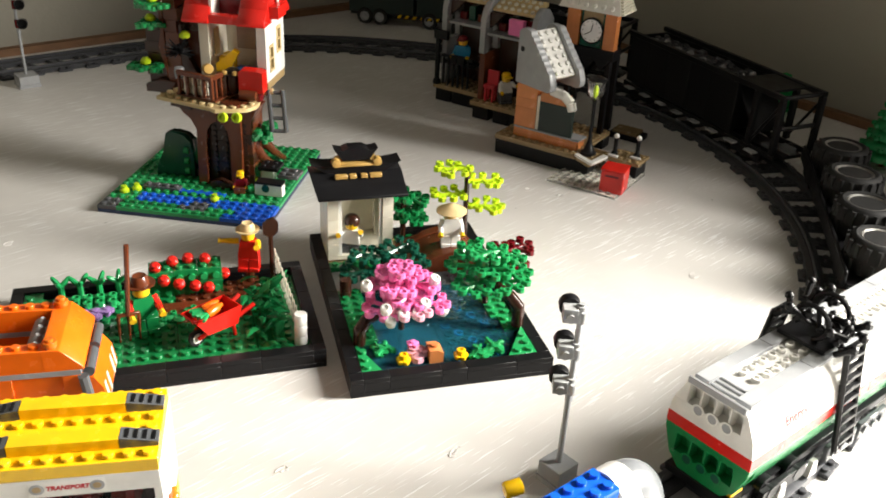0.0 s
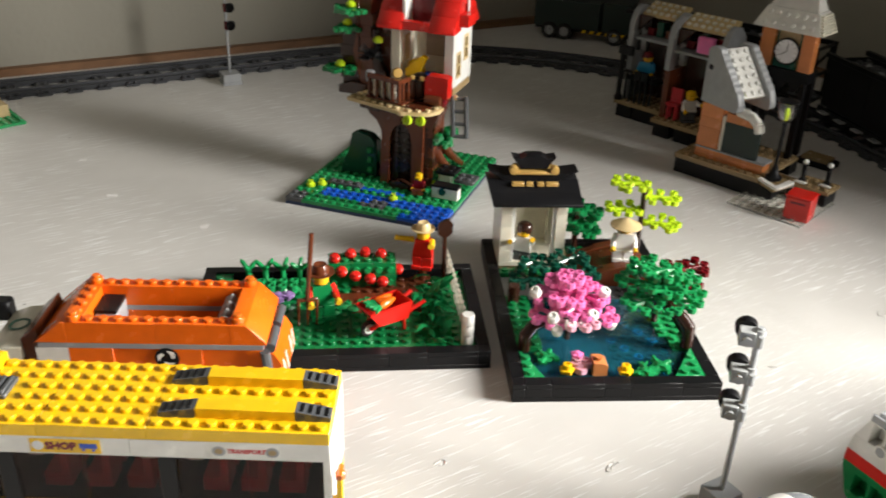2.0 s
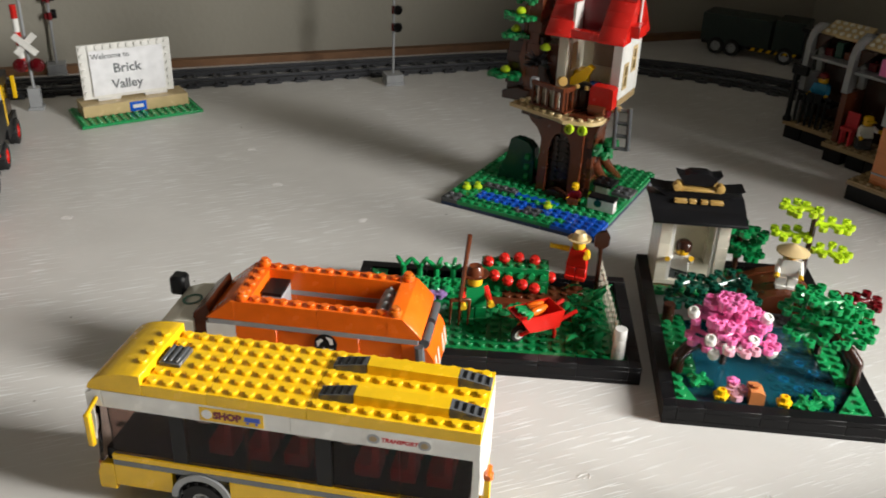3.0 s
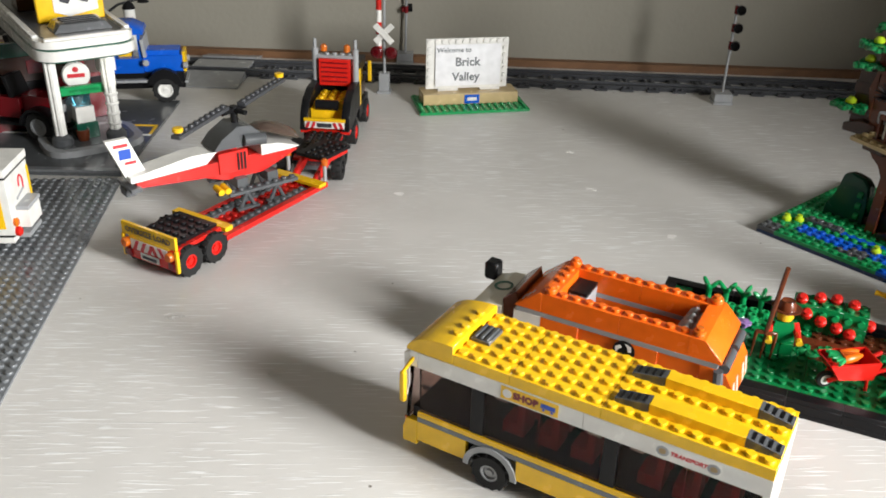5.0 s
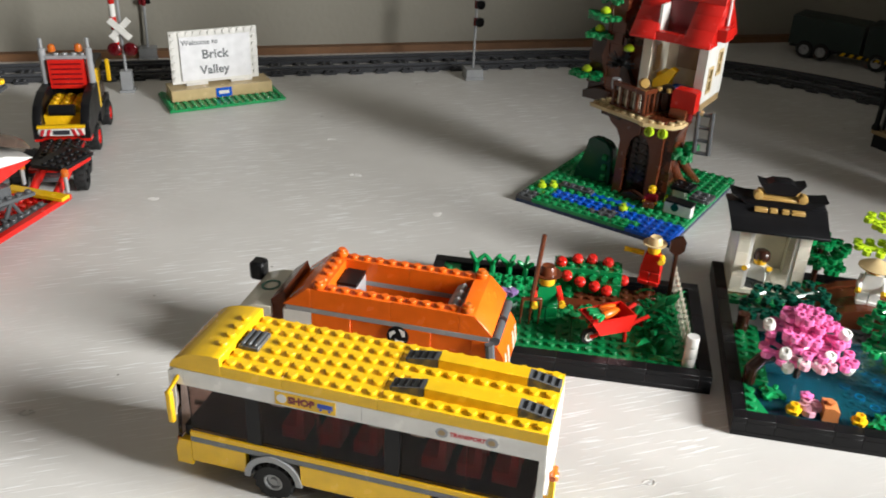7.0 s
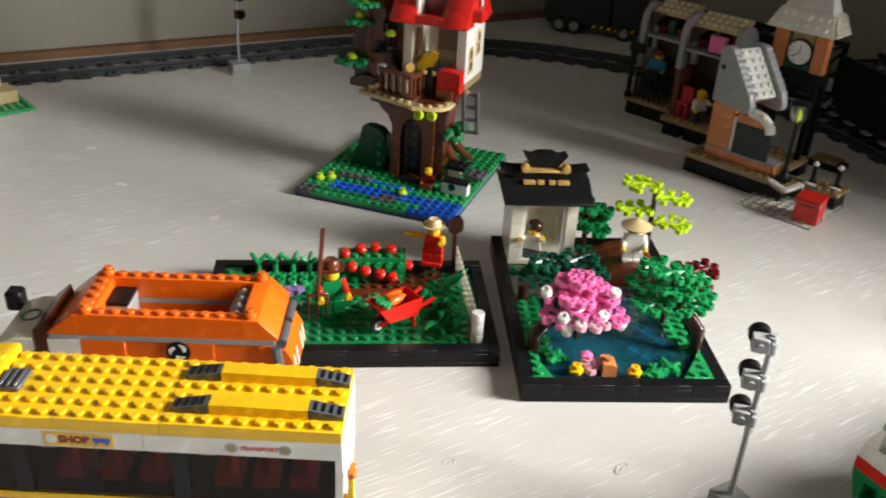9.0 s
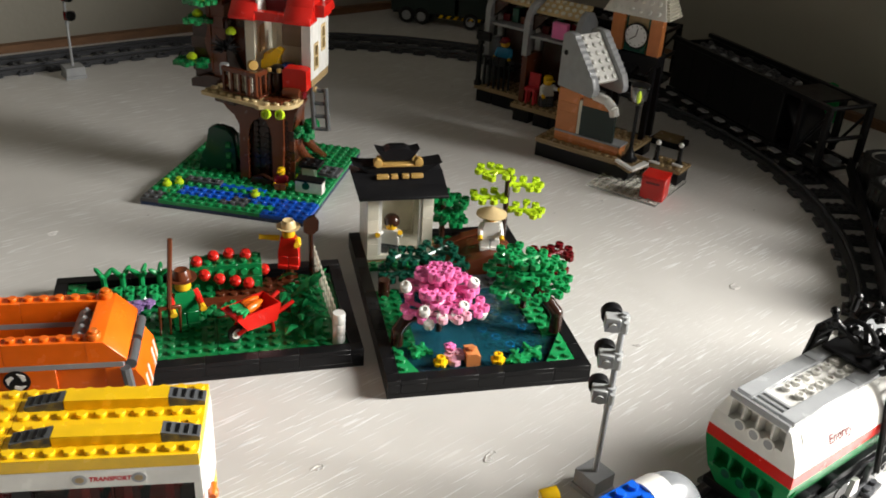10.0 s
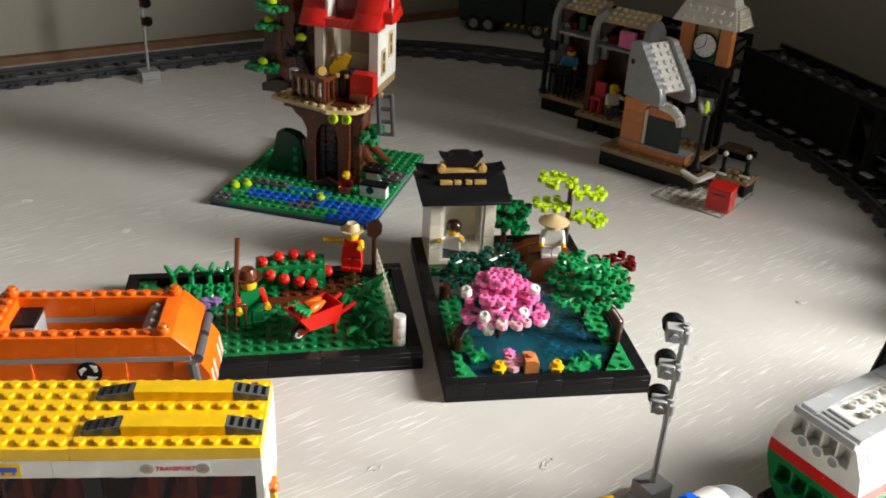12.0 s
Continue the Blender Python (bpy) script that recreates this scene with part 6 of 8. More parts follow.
part("pink_box", bm, PINK, stn)
for x, y in ((-16.6, 11.9),):
    bm = bmesh.new()
    rod(bm, (x * S, y * S, 6 * P), (x * S, y * S, 24 * P), 0.0028)
    lathe(bm, ((0.0045, 0), (0.0045, 0.004), (0.003, 0.006)), (x * S, y * S, 6 * P), seg=10)
    box(bm, (x - 0.6) * S, (y - 0.3) * S, 22 * P, (x + 1.6) * S, (y + 0.3) * S, 25 * P)
    part("iron_post", bm, BLACK, stn)
for i in range(6):
    bm = bmesh.new()
    rod(bm, ((-15.6 + i * 0.8) * S, 12.0 * S, 6 * P), ((-15.6 + i * 0.8) * S, 12.0 * S, 16.5 * P), 0.0014)
    part("bench_bar", bm, BLACK, stn)
bm = bmesh.new()
box(bm, -16 * S, 11.9 * S, 16 * P, -11 * S, 12.2 * S, 17 * P)
box(bm, -16 * S, 12.2 * S, 13.6 * P, -11 * S, 14.4 * S, 14.9 * P)
part("bench", bm, BLACK, stn)
bm = bmesh.new()
prism(bm, [(9.2 * S, 11 * P), (10.5 * S, 11 * P), (10.6 * S, 16.5 * P), (10.3 * S, 16.5 * P), (10.2 * S, 12 * P), (9.2 * S, 12 * P)], "x", -7.4 * S, -5.8 * S)
ch = part("red_chair", bm, INKRED, stn)
for x in (-7.3, -6.2):
    for y in (9.3, 10.1):
        bm = bmesh.new()
        box(bm, x * S, y * S, 6.4 * P, (x + 0.3) * S, (y + 0.3) * S, 10.98 * P)
        part("leg", bm, INKRED, ch)
doll("vendor_doll", "toy figure in white shirt and grey legs on the platform", on_station(-4.6, 10.3, 6 * P + 0.0018, 55) @ Matrix.Scale(0.92, 4), WHITE, DGREY, WHITE, ("cap", YELLOW), arm_turn=(30, 70))
doll("passenger_doll", "toy figure in blue with a dark red cap at the station", on_station(-13.2, 12.9, 15.0 * P, 10), AZURE, BLACK, AZURE, ("cap", DRED), sit=True)
# street lamp
sl = thing("street_lamp", "black toy street lamp with clear glass on the platform", "street lamp", on_station(12.0, 1.3, 6 * P))
bm = bmesh.new()
lathe(bm, ((0.0075, 0), (0.0075, 0.003), (0.0048, 0.005), (0.0028, 0.011), (0.0018, 0.014), (0.0017, 0.050), (0.0030, 0.054)), seg=12)
part("post", bm, BLACK, sl)
bm = bmesh.new()
lathe(bm, ((0.0040, 0.054), (0.0078, 0.060), (0.0088, 0.072), (0.0086, 0.0722), (0.0075, 0.0605), (0.0036, 0.055)), seg=16)
part("shade", bm, GLASS, sl).visible_shadow = False
bm = bmesh.new()
lathe(bm, ((0.0014, 0.0555), (0.0024, 0.060), (0.0022, 0.065), (0.001, 0.067)), seg=10)
part("bulb", bm, LIME, sl)
bm = bmesh.new()
lathe(bm, ((0.0088, 0.0722), (0.0088, 0.0735), (0.002, 0.076)), seg=16)
part("cap", bm, BLACK, sl)
# the platform's lower end: a slanted corner edged with snow, and a landing with the bollards
bm = bmesh.new()
prism(bm, [(11.05 * S, 0.0), (13.3 * S, -1.2 * S), (13.9 * S, 1.9 * S), (14.2 * S, 3.9 * S), (11.05 * S, 3.9 * S)], "z", 4.6 * P, 5.6 * P)
for i in range(3):
    for j in range(3):
        if (i, j) != (0, 0):
            stud(bm, (11.6 + i) * S, (1.0 + j) * S, 5.6 * P)
part("platform_corner", bm, DTAN, stn)
for pts in (((10.9, -0.08), (13.4, -1.40), (13.3, -0.70), (11.0, 0.50)), ((13.3, -1.3), (13.8, -1.5), (14.3, 1.9), (13.6, 2.0))):
    bm = bmesh.new()
    prism(bm, [(x * S, y * S) for x, y in pts], "z", 5.65 * P, 6.4 * P)
    part("snow_edge", bm, WHITE, stn)
brick(stn, DTAN, 13.9, 2.6, 4.4, 4, 3.4, 1, True, "landing")
brick(stn, BLACK, 14.0, 3.0, 0, 3.6, 3, 4.38, False, "pier")
brick(stn, DTAN, 9.4, 14.6, 1.8, 3.4, 2.4, 1, False, "back_plate")
brick(stn, BLACK, 9.0, 14.4, 0, 4.4, 2.8, 1.78, False, "pier")
# clear plate with a red crate and two bollards
pl = thing("clear_base_plate", "clear frosty toy base plate under the crate", "toy plate", on_station(9.4, -3.8, 0, 0))
brick(pl, FROST, 0, 0, 0, 8.6, 9, 0.7, True, "plate").visible_shadow = False
cr = thing("red_crate", "red toy post box crate", "crate", on_station(15.7, -3.2, P * 0.72, 8) @ Matrix.Diagonal((1.1, 1.1, 0.88, 1)))
bm = bmesh.new()
box(bm, 0, 0, 0, 0.0195, 0.0185, 0.0235, 0.0009)
part("body", bm, RED, cr)
bm = bmesh.new()
box(bm, -0.0006, -0.0006, 0.0236, 0.0201, 0.0191, 0.0256, 0.0006)
part("lid", bm, RED, cr)
bm = bmesh.new()
box(bm, 0.004, -0.0004, 0.0175, 0.015, 0.0001, 0.0195)
part("slot", bm, DRED, cr)
for x, y in ((14.5, 3.3), (16.9, 4.3)):
    bo = thing("bollard", "black toy bollard with a white ball top", "bollard", on_station(x, y, 5.4 * P + 0.0018), "bollards")
    bm = bmesh.new()
    lathe(bm, ((0.0034, 0), (0.0034, 0.002), (0.0020, 0.004), (0.0020, 0.0165)), seg=10)
    part("post", bm, BLACK, bo)
    bm = bmesh.new()
    lathe(bm, ((0.0008, -0.0026), (0.0024, -0.0012), (0.0027, 0), (0.0024, 0.0012), (0.0008, 0.0026)), (0, 0, 0.0185), seg=12)
    part("ball", bm, WHITE, bo)
    bm = bmesh.new()
    box(bm, -0.004, -0.0075, 0, 0.006, -0.0036, 0.0016)
    part("snow_plate", bm, WHITE, bo)


# ---- train ----
def bogie(parent, x, dz=0.0):
    bm = bmesh.new()
    box(bm, x - 0.020, -0.016, 0.0135, x + 0.020, 0.016, 0.0185)
    for sx in (-0.012, 0.012):
        for y in (-0.0205, 0.0205):
            lathe(bm, ((0.003, -0.002), (0.0072, -0.002), (0.0072, 0.002), (0.003, 0.002)), (x + sx, y, 0.0164), (0, 1, 0), 14)
    for y in (-0.0245, 0.0245):
        box(bm, x - 0.020, y - 0.0016, 0.012, x + 0.020, y + 0.0016, 0.020)
        for sx in (-0.012, 0.012):
            rod(bm, (x + sx, y - 0.002, 0.0164), (x + sx, y + 0.002, 0.0164), 0.004, seg=10)
    return part("bogie", bm, BLACK, parent, "", pose(0, 0, dz))


def hopper(m):
    """Long open wagon: plain high sides, a loose load, and an open framed platform at the leading end."""
    th = thing("hopper_wagon", "long black toy hopper wagon with grey load", "toy wagon", m, "hopper wagons")
    L, X0, X1 = 0.124, -0.119, 0.056
    bogie(th, -0.088)
    bogie(th, 0.088)
    bm = bmesh.new()
    box(bm, -L, -0.012, 0.019, L, 0.012, 0.0225)
    for y in (-0.024, 0.021):
        box(bm, -L, y, 0.019, L, y + 0.003, 0.024)
    part("frame", bm, BLACK, th)
    for y, sg in ((-0.0245, 1), (0.0245, -1)):
        for i in range(5):
            x0 = X0 + i * 0.035
            bm = bmesh.new()
            box(bm, x0 + 0.0002, min(y, y + sg * 0.003), 0.026, x0 + 0.0348, max(y, y + sg * 0.003), 0.078)
            part("side_panel", bm, BLACK, th)
        bm = bmesh.new()
        box(bm, -L, y - 0.0025, 0.078, L, y + 0.0025, 0.083)
        part("top_rail", bm, BLACK, th)
        for x in (X1 + 0.004, 0.088, 0.121):
            bm = bmesh.new()
            box(bm, x - 0.0032, y - 0.0028, 0.0242, x + 0.0032, y + 0.0028, 0.0779, 0.0008)
            part("end_post", bm, BLACK, th)
        bm = bmesh.new()
        rod(bm, (0.088, y, 0.026), (0.119, y, 0.072), 0.0015, seg=7)
        part("brace", bm, BLACK, th)
    for x in (X0 + 0.003, X1 - 0.002):
        bm = bmesh.new()
        box(bm, x - 0.0015, -0.0212, 0.026, x + 0.0015, 0.0212, 0.078)
        part("end_panel", bm, BLACK, th)
    bm = bmesh.new()
    box(bm, X1 + 0.001, -0.0218, 0.0790, 0.102, 0.0218, 0.0815)
    part("end_roof", bm, BLACK, th)
    bm = bmesh.new()
    prism(bm, ((X1 + 0.0005, 0.074), (X1 + 0.0005, 0.077), (0.088, 0.038), (0.088, 0.034)), "y", -0.0205, 0.0205)
    part("slope_sheet", bm, BLACK, th)
    for x, y in ((0.093, -0.012), (0.101, 0.004), (0.109, -0.004)):
        bm = bmesh.new()
        box(bm, x, y, 0.0226, x + 0.0155, y + 0.0078, 0.0256)
        part("deck_tile", bm, MGREY, th)
    for z in (0.050, 0.0805):
        bm = bmesh.new()
        rod(bm, (0.121, -0.022, z), (0.121, 0.022, z), 0.0022)
        part("end_rail", bm, BLACK, th)
    rng = random.Random(3)
    bm = bmesh.new()
    box(bm, X0 + 0.005, -0.0205, 0.066, X1 - 0.004, 0.0205, 0.0735)
    for i in range(60):
        x, y = rng.uniform(X0 + 0.008, X1 - 0.008), rng.uniform(-0.018, 0.018)
        lathe(bm, ((0.003, 0), (0.004, 0.002), (0.0024, 0.0042)), (x, y, 0.0732), (rng.uniform(-0.4, 0.4), rng.uniform(-0.4, 0.4), 1), 6)
    part("load", bm, TRACKGREY, th, "dark grey loose load")
    for i in range(9):
        bm = bmesh.new()
        x, y = rng.uniform(X0 + 0.012, X1 - 0.012), rng.uniform(-0.016, 0.016)
        lathe(bm, ((0.003, 0), (0.004, 0.002), (0.0024, 0.0042)), (x, y, 0.0745), (rng.uniform(-0.5, 0.5), rng.uniform(-0.5, 0.5), 1), 6)
        part("grey_lump", bm, GREY, th)
    for i in range(8):
        bm = bmesh.new()
        x = -0.112 + i * 0.029
        box(bm, x, -0.0315, 0.0196, x + 0.013, -0.0245, 0.0214)
        part("step_tile", bm, PALEGREY, th)
    return th


def tyre_wagon(m):
    th = thing("tyre_wagon", "long black toy wagon carrying big tyres with silver rims", "toy wagon", m)
    bm = bmesh.new()
    box(bm, -0.128, -0.024, 0.0192, 0.128, 0.024, 0.0225)
    part("floor", bm, BLACK, th)
    for y in (-0.028, 0.025):
        bm = bmesh.new()
        box(bm, -0.128, y, 0.0192, 0.128, y + 0.003, 0.033, 0.001)
        part("side_sill", bm, BLACK, th)
    bogie(th, -0.09)
    bogie(th, 0.09)
    for x in (-0.096, -0.032, 0.032, 0.096):
        bm = bmesh.new()
        lathe(bm, ((0.0170, 0.0226), (0.0210, 0.0230), (0.0235, 0.0270), (0.0240, 0.0360), (0.0235, 0.0440), (0.0215, 0.0480), (0.0190, 0.0492), (0.0164, 0.0484), (0.0158, 0.0470)), (x, 0, 0), seg=30)
        ty = part("tyre", bm, RUBBER, th)
        for i in range(18):
            a = i * math.pi / 9
            c, sn = math.cos(a), math.sin(a)
            bm = bmesh.new()
            for z0, z1, da in ((0.0245, 0.0345, 0.0), (0.0365, 0.0465, 0.12)):
                c, sn = math.cos(a + da), math.sin(a + da)
                rod(bm, (x + c * 0.0232, sn * 0.0232, z0), (x + c * 0.0232, sn * 0.0232, z1), 0.0021, seg=5)
            part("tread_lug", bm, RUBBER, ty)
        bm = bmesh.new()
        lathe(bm, ((0.0158, 0.0455), (0.0160, 0.0478), (0.0150, 0.0482), (0.0138, 0.0474), (0.0122, 0.0420), (0.0090, 0.0398), (0.0050, 0.0396), (0.0042, 0.0410), (0.001, 0.0412)), (x, 0, 0), seg=30)
        part("rim", bm, SILVER, ty, "dished silver rim")
    return th


hopper(track_pose(0.842))
hopper(track_pose(0.575))
tyre_wagon(pose(0.508, 0.562, 0, 0, 0, 62.4))

# tank wagon: white, red and green barrel with a flat studded top
tank = thing("tank_wagon", "white red and green toy tank wagon with black ladders", "toy wagon", pose(0.2268, 0.3012, -0.0045, 0, 0, 24.6))
TL = 0.216
bogie(tank, 0.036, 0.0045)
bogie(tank, TL - 0.036, 0.0045)
bm = bmesh.new()
box(bm, -0.004, -0.020, 0.0190, TL + 0.004, 0.020, 0.0238)
part("frame", bm, BLACK, tank)
bm = bmesh.new()
box(bm, 0.0, -0.0175, 0.0239, 0.010, 0.0175, 0.0268)
part("yellow_plate", bm, YELLOW, tank)
wide = ((0.0239, 0.013), (0.030, 0.0195), (0.040, 0.0238), (0.047, 0.0249), (0.050, 0.0250), (0.0550, 0.0248), (0.064, 0.0232), (0.073, 0.0196), (0.078, 0.0162))


def half_width(z):
    for (a, wa), (b, wb) in zip(wide, wide[1:]):
        if a <= z <= b:
            return wa + (wb - wa) * (z - a) / (b - a)
    return 0.0162


def barrel(z0, z1, mat, name):
    zs = sorted({z0, z1} | {z for z, w in wide if z0 < z < z1})
    pts = [(half_width(z), z) for z in zs] + [(-half_width(z), z) for z in reversed(zs)]
    for i in range(6):
        bm = bmesh.new()
        prism(bm, pts, "x", i * TL / 6 + (0.0001 if i else 0.0042), (i + 1) * TL / 6 - 0.0001)
        part(name, bm, mat, tank)


barrel(0.0239, 0.0480, GREEN, "green_shell")
barrel(0.0480, 0.0550, RED, "red_band")
barrel(0.0550, 0.0780, WHITE, "white_shell")
for y in (-0.0162, 0.0078):
    for i in range(4):
        bm = bmesh.new()
        box(bm, i * TL / 4 + 0.0001, y, 0.0781, (i + 1) * TL / 4 - 0.0001, y + 0.0084, 0.0806)
        part("top_rail", bm, GREY, tank)
bm = bmesh.new()
for i in range(24):
    for y in (-0.0026, 0.0026):
        if i > 1:
            lathe(bm, ((0.0025, 0), (0.0025, 0.0022), (0.0016, 0.0024), (0.0015, 0.0008)), (0.006 + i * 0.0084, y * 1.45, 0.0781), seg=10)
part("top_studs", bm, WHITE, tank)
for x in (0.004, 0.008, 0.012):
    bm = bmesh.new()
    box(bm, x - 0.003, -0.0076, 0.0781, x - 0.001, 0.0076, 0.0797)
    part("walkway_slat", bm, GREY, tank)
bm = bmesh.new()
box(bm, -0.0046, -0.0166, 0.0772, -0.0031, 0.0166, 0.0810)
part("end_rail", bm, GREY, tank)
# moulded end: solid bands with rows of open pockets between ribs, and sockets under them
for za, zb, mat in ((0.0239, 0.0330, GREEN), (0.0440, 0.0480, GREEN), (0.0480, 0.0550, RED), (0.0550, 0.0645, WHITE), (0.0755, 0.0780, WHITE)):
    zs = sorted({za, zb} | {z for z, w in wide if za < z < zb})
    bm = bmesh.new()
    prism(bm, [(half_width(z), z) for z in zs] + [(-half_width(z), z) for z in reversed(zs)], "x", -0.0030, 0.0041)
    part("end_panel", bm, mat, tank)
for za, zb, mat, ys in ((0.0645, 0.0755, WHITE, (-0.0158, -0.0084, 0.0, 0.0084, 0.0158)), (0.0330, 0.0440, GREEN, (-0.0175, -0.0088, 0.0, 0.0088, 0.0175))):
    w0, w1 = half_width(za), half_width(zb)
    for y in ys:
        bm = bmesh.new()
        if abs(y) == max(ys):
            sg = 1 if y > 0 else -1
            prism(bm, [(y, za), (sg * w0, za), (sg * w1, zb), (y * 0.98, zb)], "x", -0.0030, 0.0041)
        else:
            box(bm, -0.0028, y - 0.0006, za, 0.0041, y + 0.0006, zb, 0.0001)
        part("end_rib", bm, mat, tank)
    for y in ys[1:-1]:
        bm = bmesh.new()
        lathe(bm, ((0.0035, 0), (0.0035, 0.0008), (0.0026, 0.0008), (0.0025, 0.0004), (0.0002, 0.0004)), (-0.0029, y, za - 0.0006), (-1, 0, 0), 16)
        sk = part("end_socket", bm, mat, tank)
        # darker disc paints the shade inside the socket; the plastic is one colour
        bm = bmesh.new()
        lathe(bm, ((0.0025, 0.0), (0.0025, 0.0003), (0.0002, 0.0003)), (-0.0032, y, za - 0.0006), (-1, 0, 0), 14)
        part("socket_bore", bm, GREY if mat == WHITE else DGREEN, sk, "socket bore with its shade put into the colour")
text_on(tank, "Energy", 0.0072, INKDULL, pose(0.0320, -0.0240, 0.0658, 70, 0, 0), bold=0.012)
for y in (-1, 1):
    bm = bmesh.new()
    for x in (0.0735, 0.0895):
        rod(bm, (x, y * 0.0215, 0.0885), (x, y * 0.0305, 0.026), 0.0017, seg=7)
    ld = part("ladder", bm, BLACK, tank)
    for i in range(10):
        t = i / 9
        z, yy = 0.086 - t * 0.056, 0.0219 + 0.0082 * t
        bm = bmesh.new()
        box(bm, 0.0740, y * yy - 0.0016, z, 0.0890, y * yy + 0.0016, z + 0.0022)
        part("rung", bm, BLACK, ld)
rng = random.Random(21)
bm = bmesh.new()
box(bm, 0.0665, -0.014, 0.0811, 0.0985, 0.014, 0.0835)
vg = part("valve_gear", bm, BLACK, tank, "tangle of black valve gear and grips")
for k in range(2):
    bm = bmesh.new()
    cx = 0.0725 + k * 0.020
    hoop(bm, (cx, 0, 0.0925), (0, 0.010, 0), (0, 0, 0.0095), 0.0, 1.4 * math.pi, 0.0014)
    part("hose_ring", bm, BLACK, vg)
for i in range(26):
    bm = bmesh.new()
    p = Vector((rng.uniform(0.0665, 0.0985), rng.uniform(-0.022, 0.022), rng.uniform(0.083, 0.094)))
    q = p + Vector((rng.uniform(-0.01, 0.01), rng.uniform(-0.012, 0.012), rng.uniform(0.001, 0.009)))
    rod(bm, p, q, 0.0018, seg=7)
    lathe(bm, ((0.001, -0.0024), (0.0024, -0.0012), (0.0024, 0.0012), (0.001, 0.0024)), q, seg=7)
    part("grip", bm, BLACK, vg)
for x in (0.03, 0.06):
    for y in (-0.027, 0.024):
        bm = bmesh.new()
        prism(bm, [(x, 0.012), (x + 0.008, 0.012), (x + 0.006, 0.022), (x + 0.002, 0.022)], "y", y, y + 0.0026)
        part("step", bm, WHITE, tank)
for y in (-0.0262, 0.0232):
    for x0 in (0.078, 0.112):
        bm = bmesh.new()
        box(bm, x0, y, 0.0120, x0 + 0.030, y + 0.003, 0.0232, 0.0006)
        for k in range(3):
            rod(bm, (x0 + 0.006 + k * 0.009, y - 0.0012, 0.0175), (x0 + 0.006 + k * 0.009, y + 0.0042, 0.0175), 0.0026, seg=10)
        part("tool_box", bm, DGREY, tank)

# blue wagon ahead of the tank
bw = thing("blue_wagon", "blue and grey toy engine nose coupled to the tank", "toy wagon", pose(0.1395, 0.2615, 0, 0, 0, 24.6))
bogie(bw, 0.0)
bm = bmesh.new()
box(bm, -0.045, -0.020, 0.0190, 0.048, 0.020, 0.0236)
part("frame", bm, BLACK, bw)
brick(bw, WHITE, -5, -1.6, 7.4, 6.4, 3.2, 10, False, "body")
brick(bw, BLUE, -4, -1, 17.6, 6, 2, 2.2, True, "blue_plate")
bm = bmesh.new()
prism(bm, [(math.cos(math.pi * i / 16) * 0.0172, 0.0245 + math.sin(math.pi * i / 16) ** 0.75 * 0.0400) for i in range(17)], "x", 0.0162, 0.0275)
part("white_hood", bm, WHITE, bw, "arched white hood")
bm = bmesh.new()
rings = []
for k in range(9):
    f = math.sqrt(1 - (k / 8.3) ** 2)
    rings.append([bm.verts.new((0.0276 + 0.0285 * k / 8, math.cos(math.pi * i / 16) * 0.0166 * f, 0.0245 + math.sin(math.pi * i / 16) ** 0.75 * 0.0390 * f)) for i in range(17)])
for ra, rb in zip(rings, rings[1:]):
    for i in range(16):
        bm.faces.new((ra[i], ra[i + 1], rb[i + 1], rb[i]))
    bm.faces.new((ra[0], rb[0], rb[16], ra[16]))
bm.faces.new(rings[0][::-1])
bm.faces.new(rings[-1])
part("grey_nose", bm, MGREY, bw, "rounded light grey nose")
yp = thing("yellow_post", "yellow round toy peg on a grey foot", "toy post", pose(0.125, 0.308, 0, 0, 0, 20))
bm = bmesh.new()
box(bm, -0.008, -0.004, 0, 0.008, 0.004, 0.0032)
rod(bm, (0, 0, 0.0032), (0, 0, 0.022), 0.002)
part("foot", bm, GREY, yp)
bm = bmesh.new()
lathe(bm, ((0.0036, 0), (0.0042, 0.001), (0.0042, 0.009), (0.0030, 0.0095), (0.0026, 0.005)), (-0.003, 0, 0.0255), (1, -0.3, 0.15), 14)
lathe(bm, ((0.0024, 0), (0.0024, 0.004)), (0, 0, 0.0215), seg=10)
part("peg", bm, YELLOW, yp)


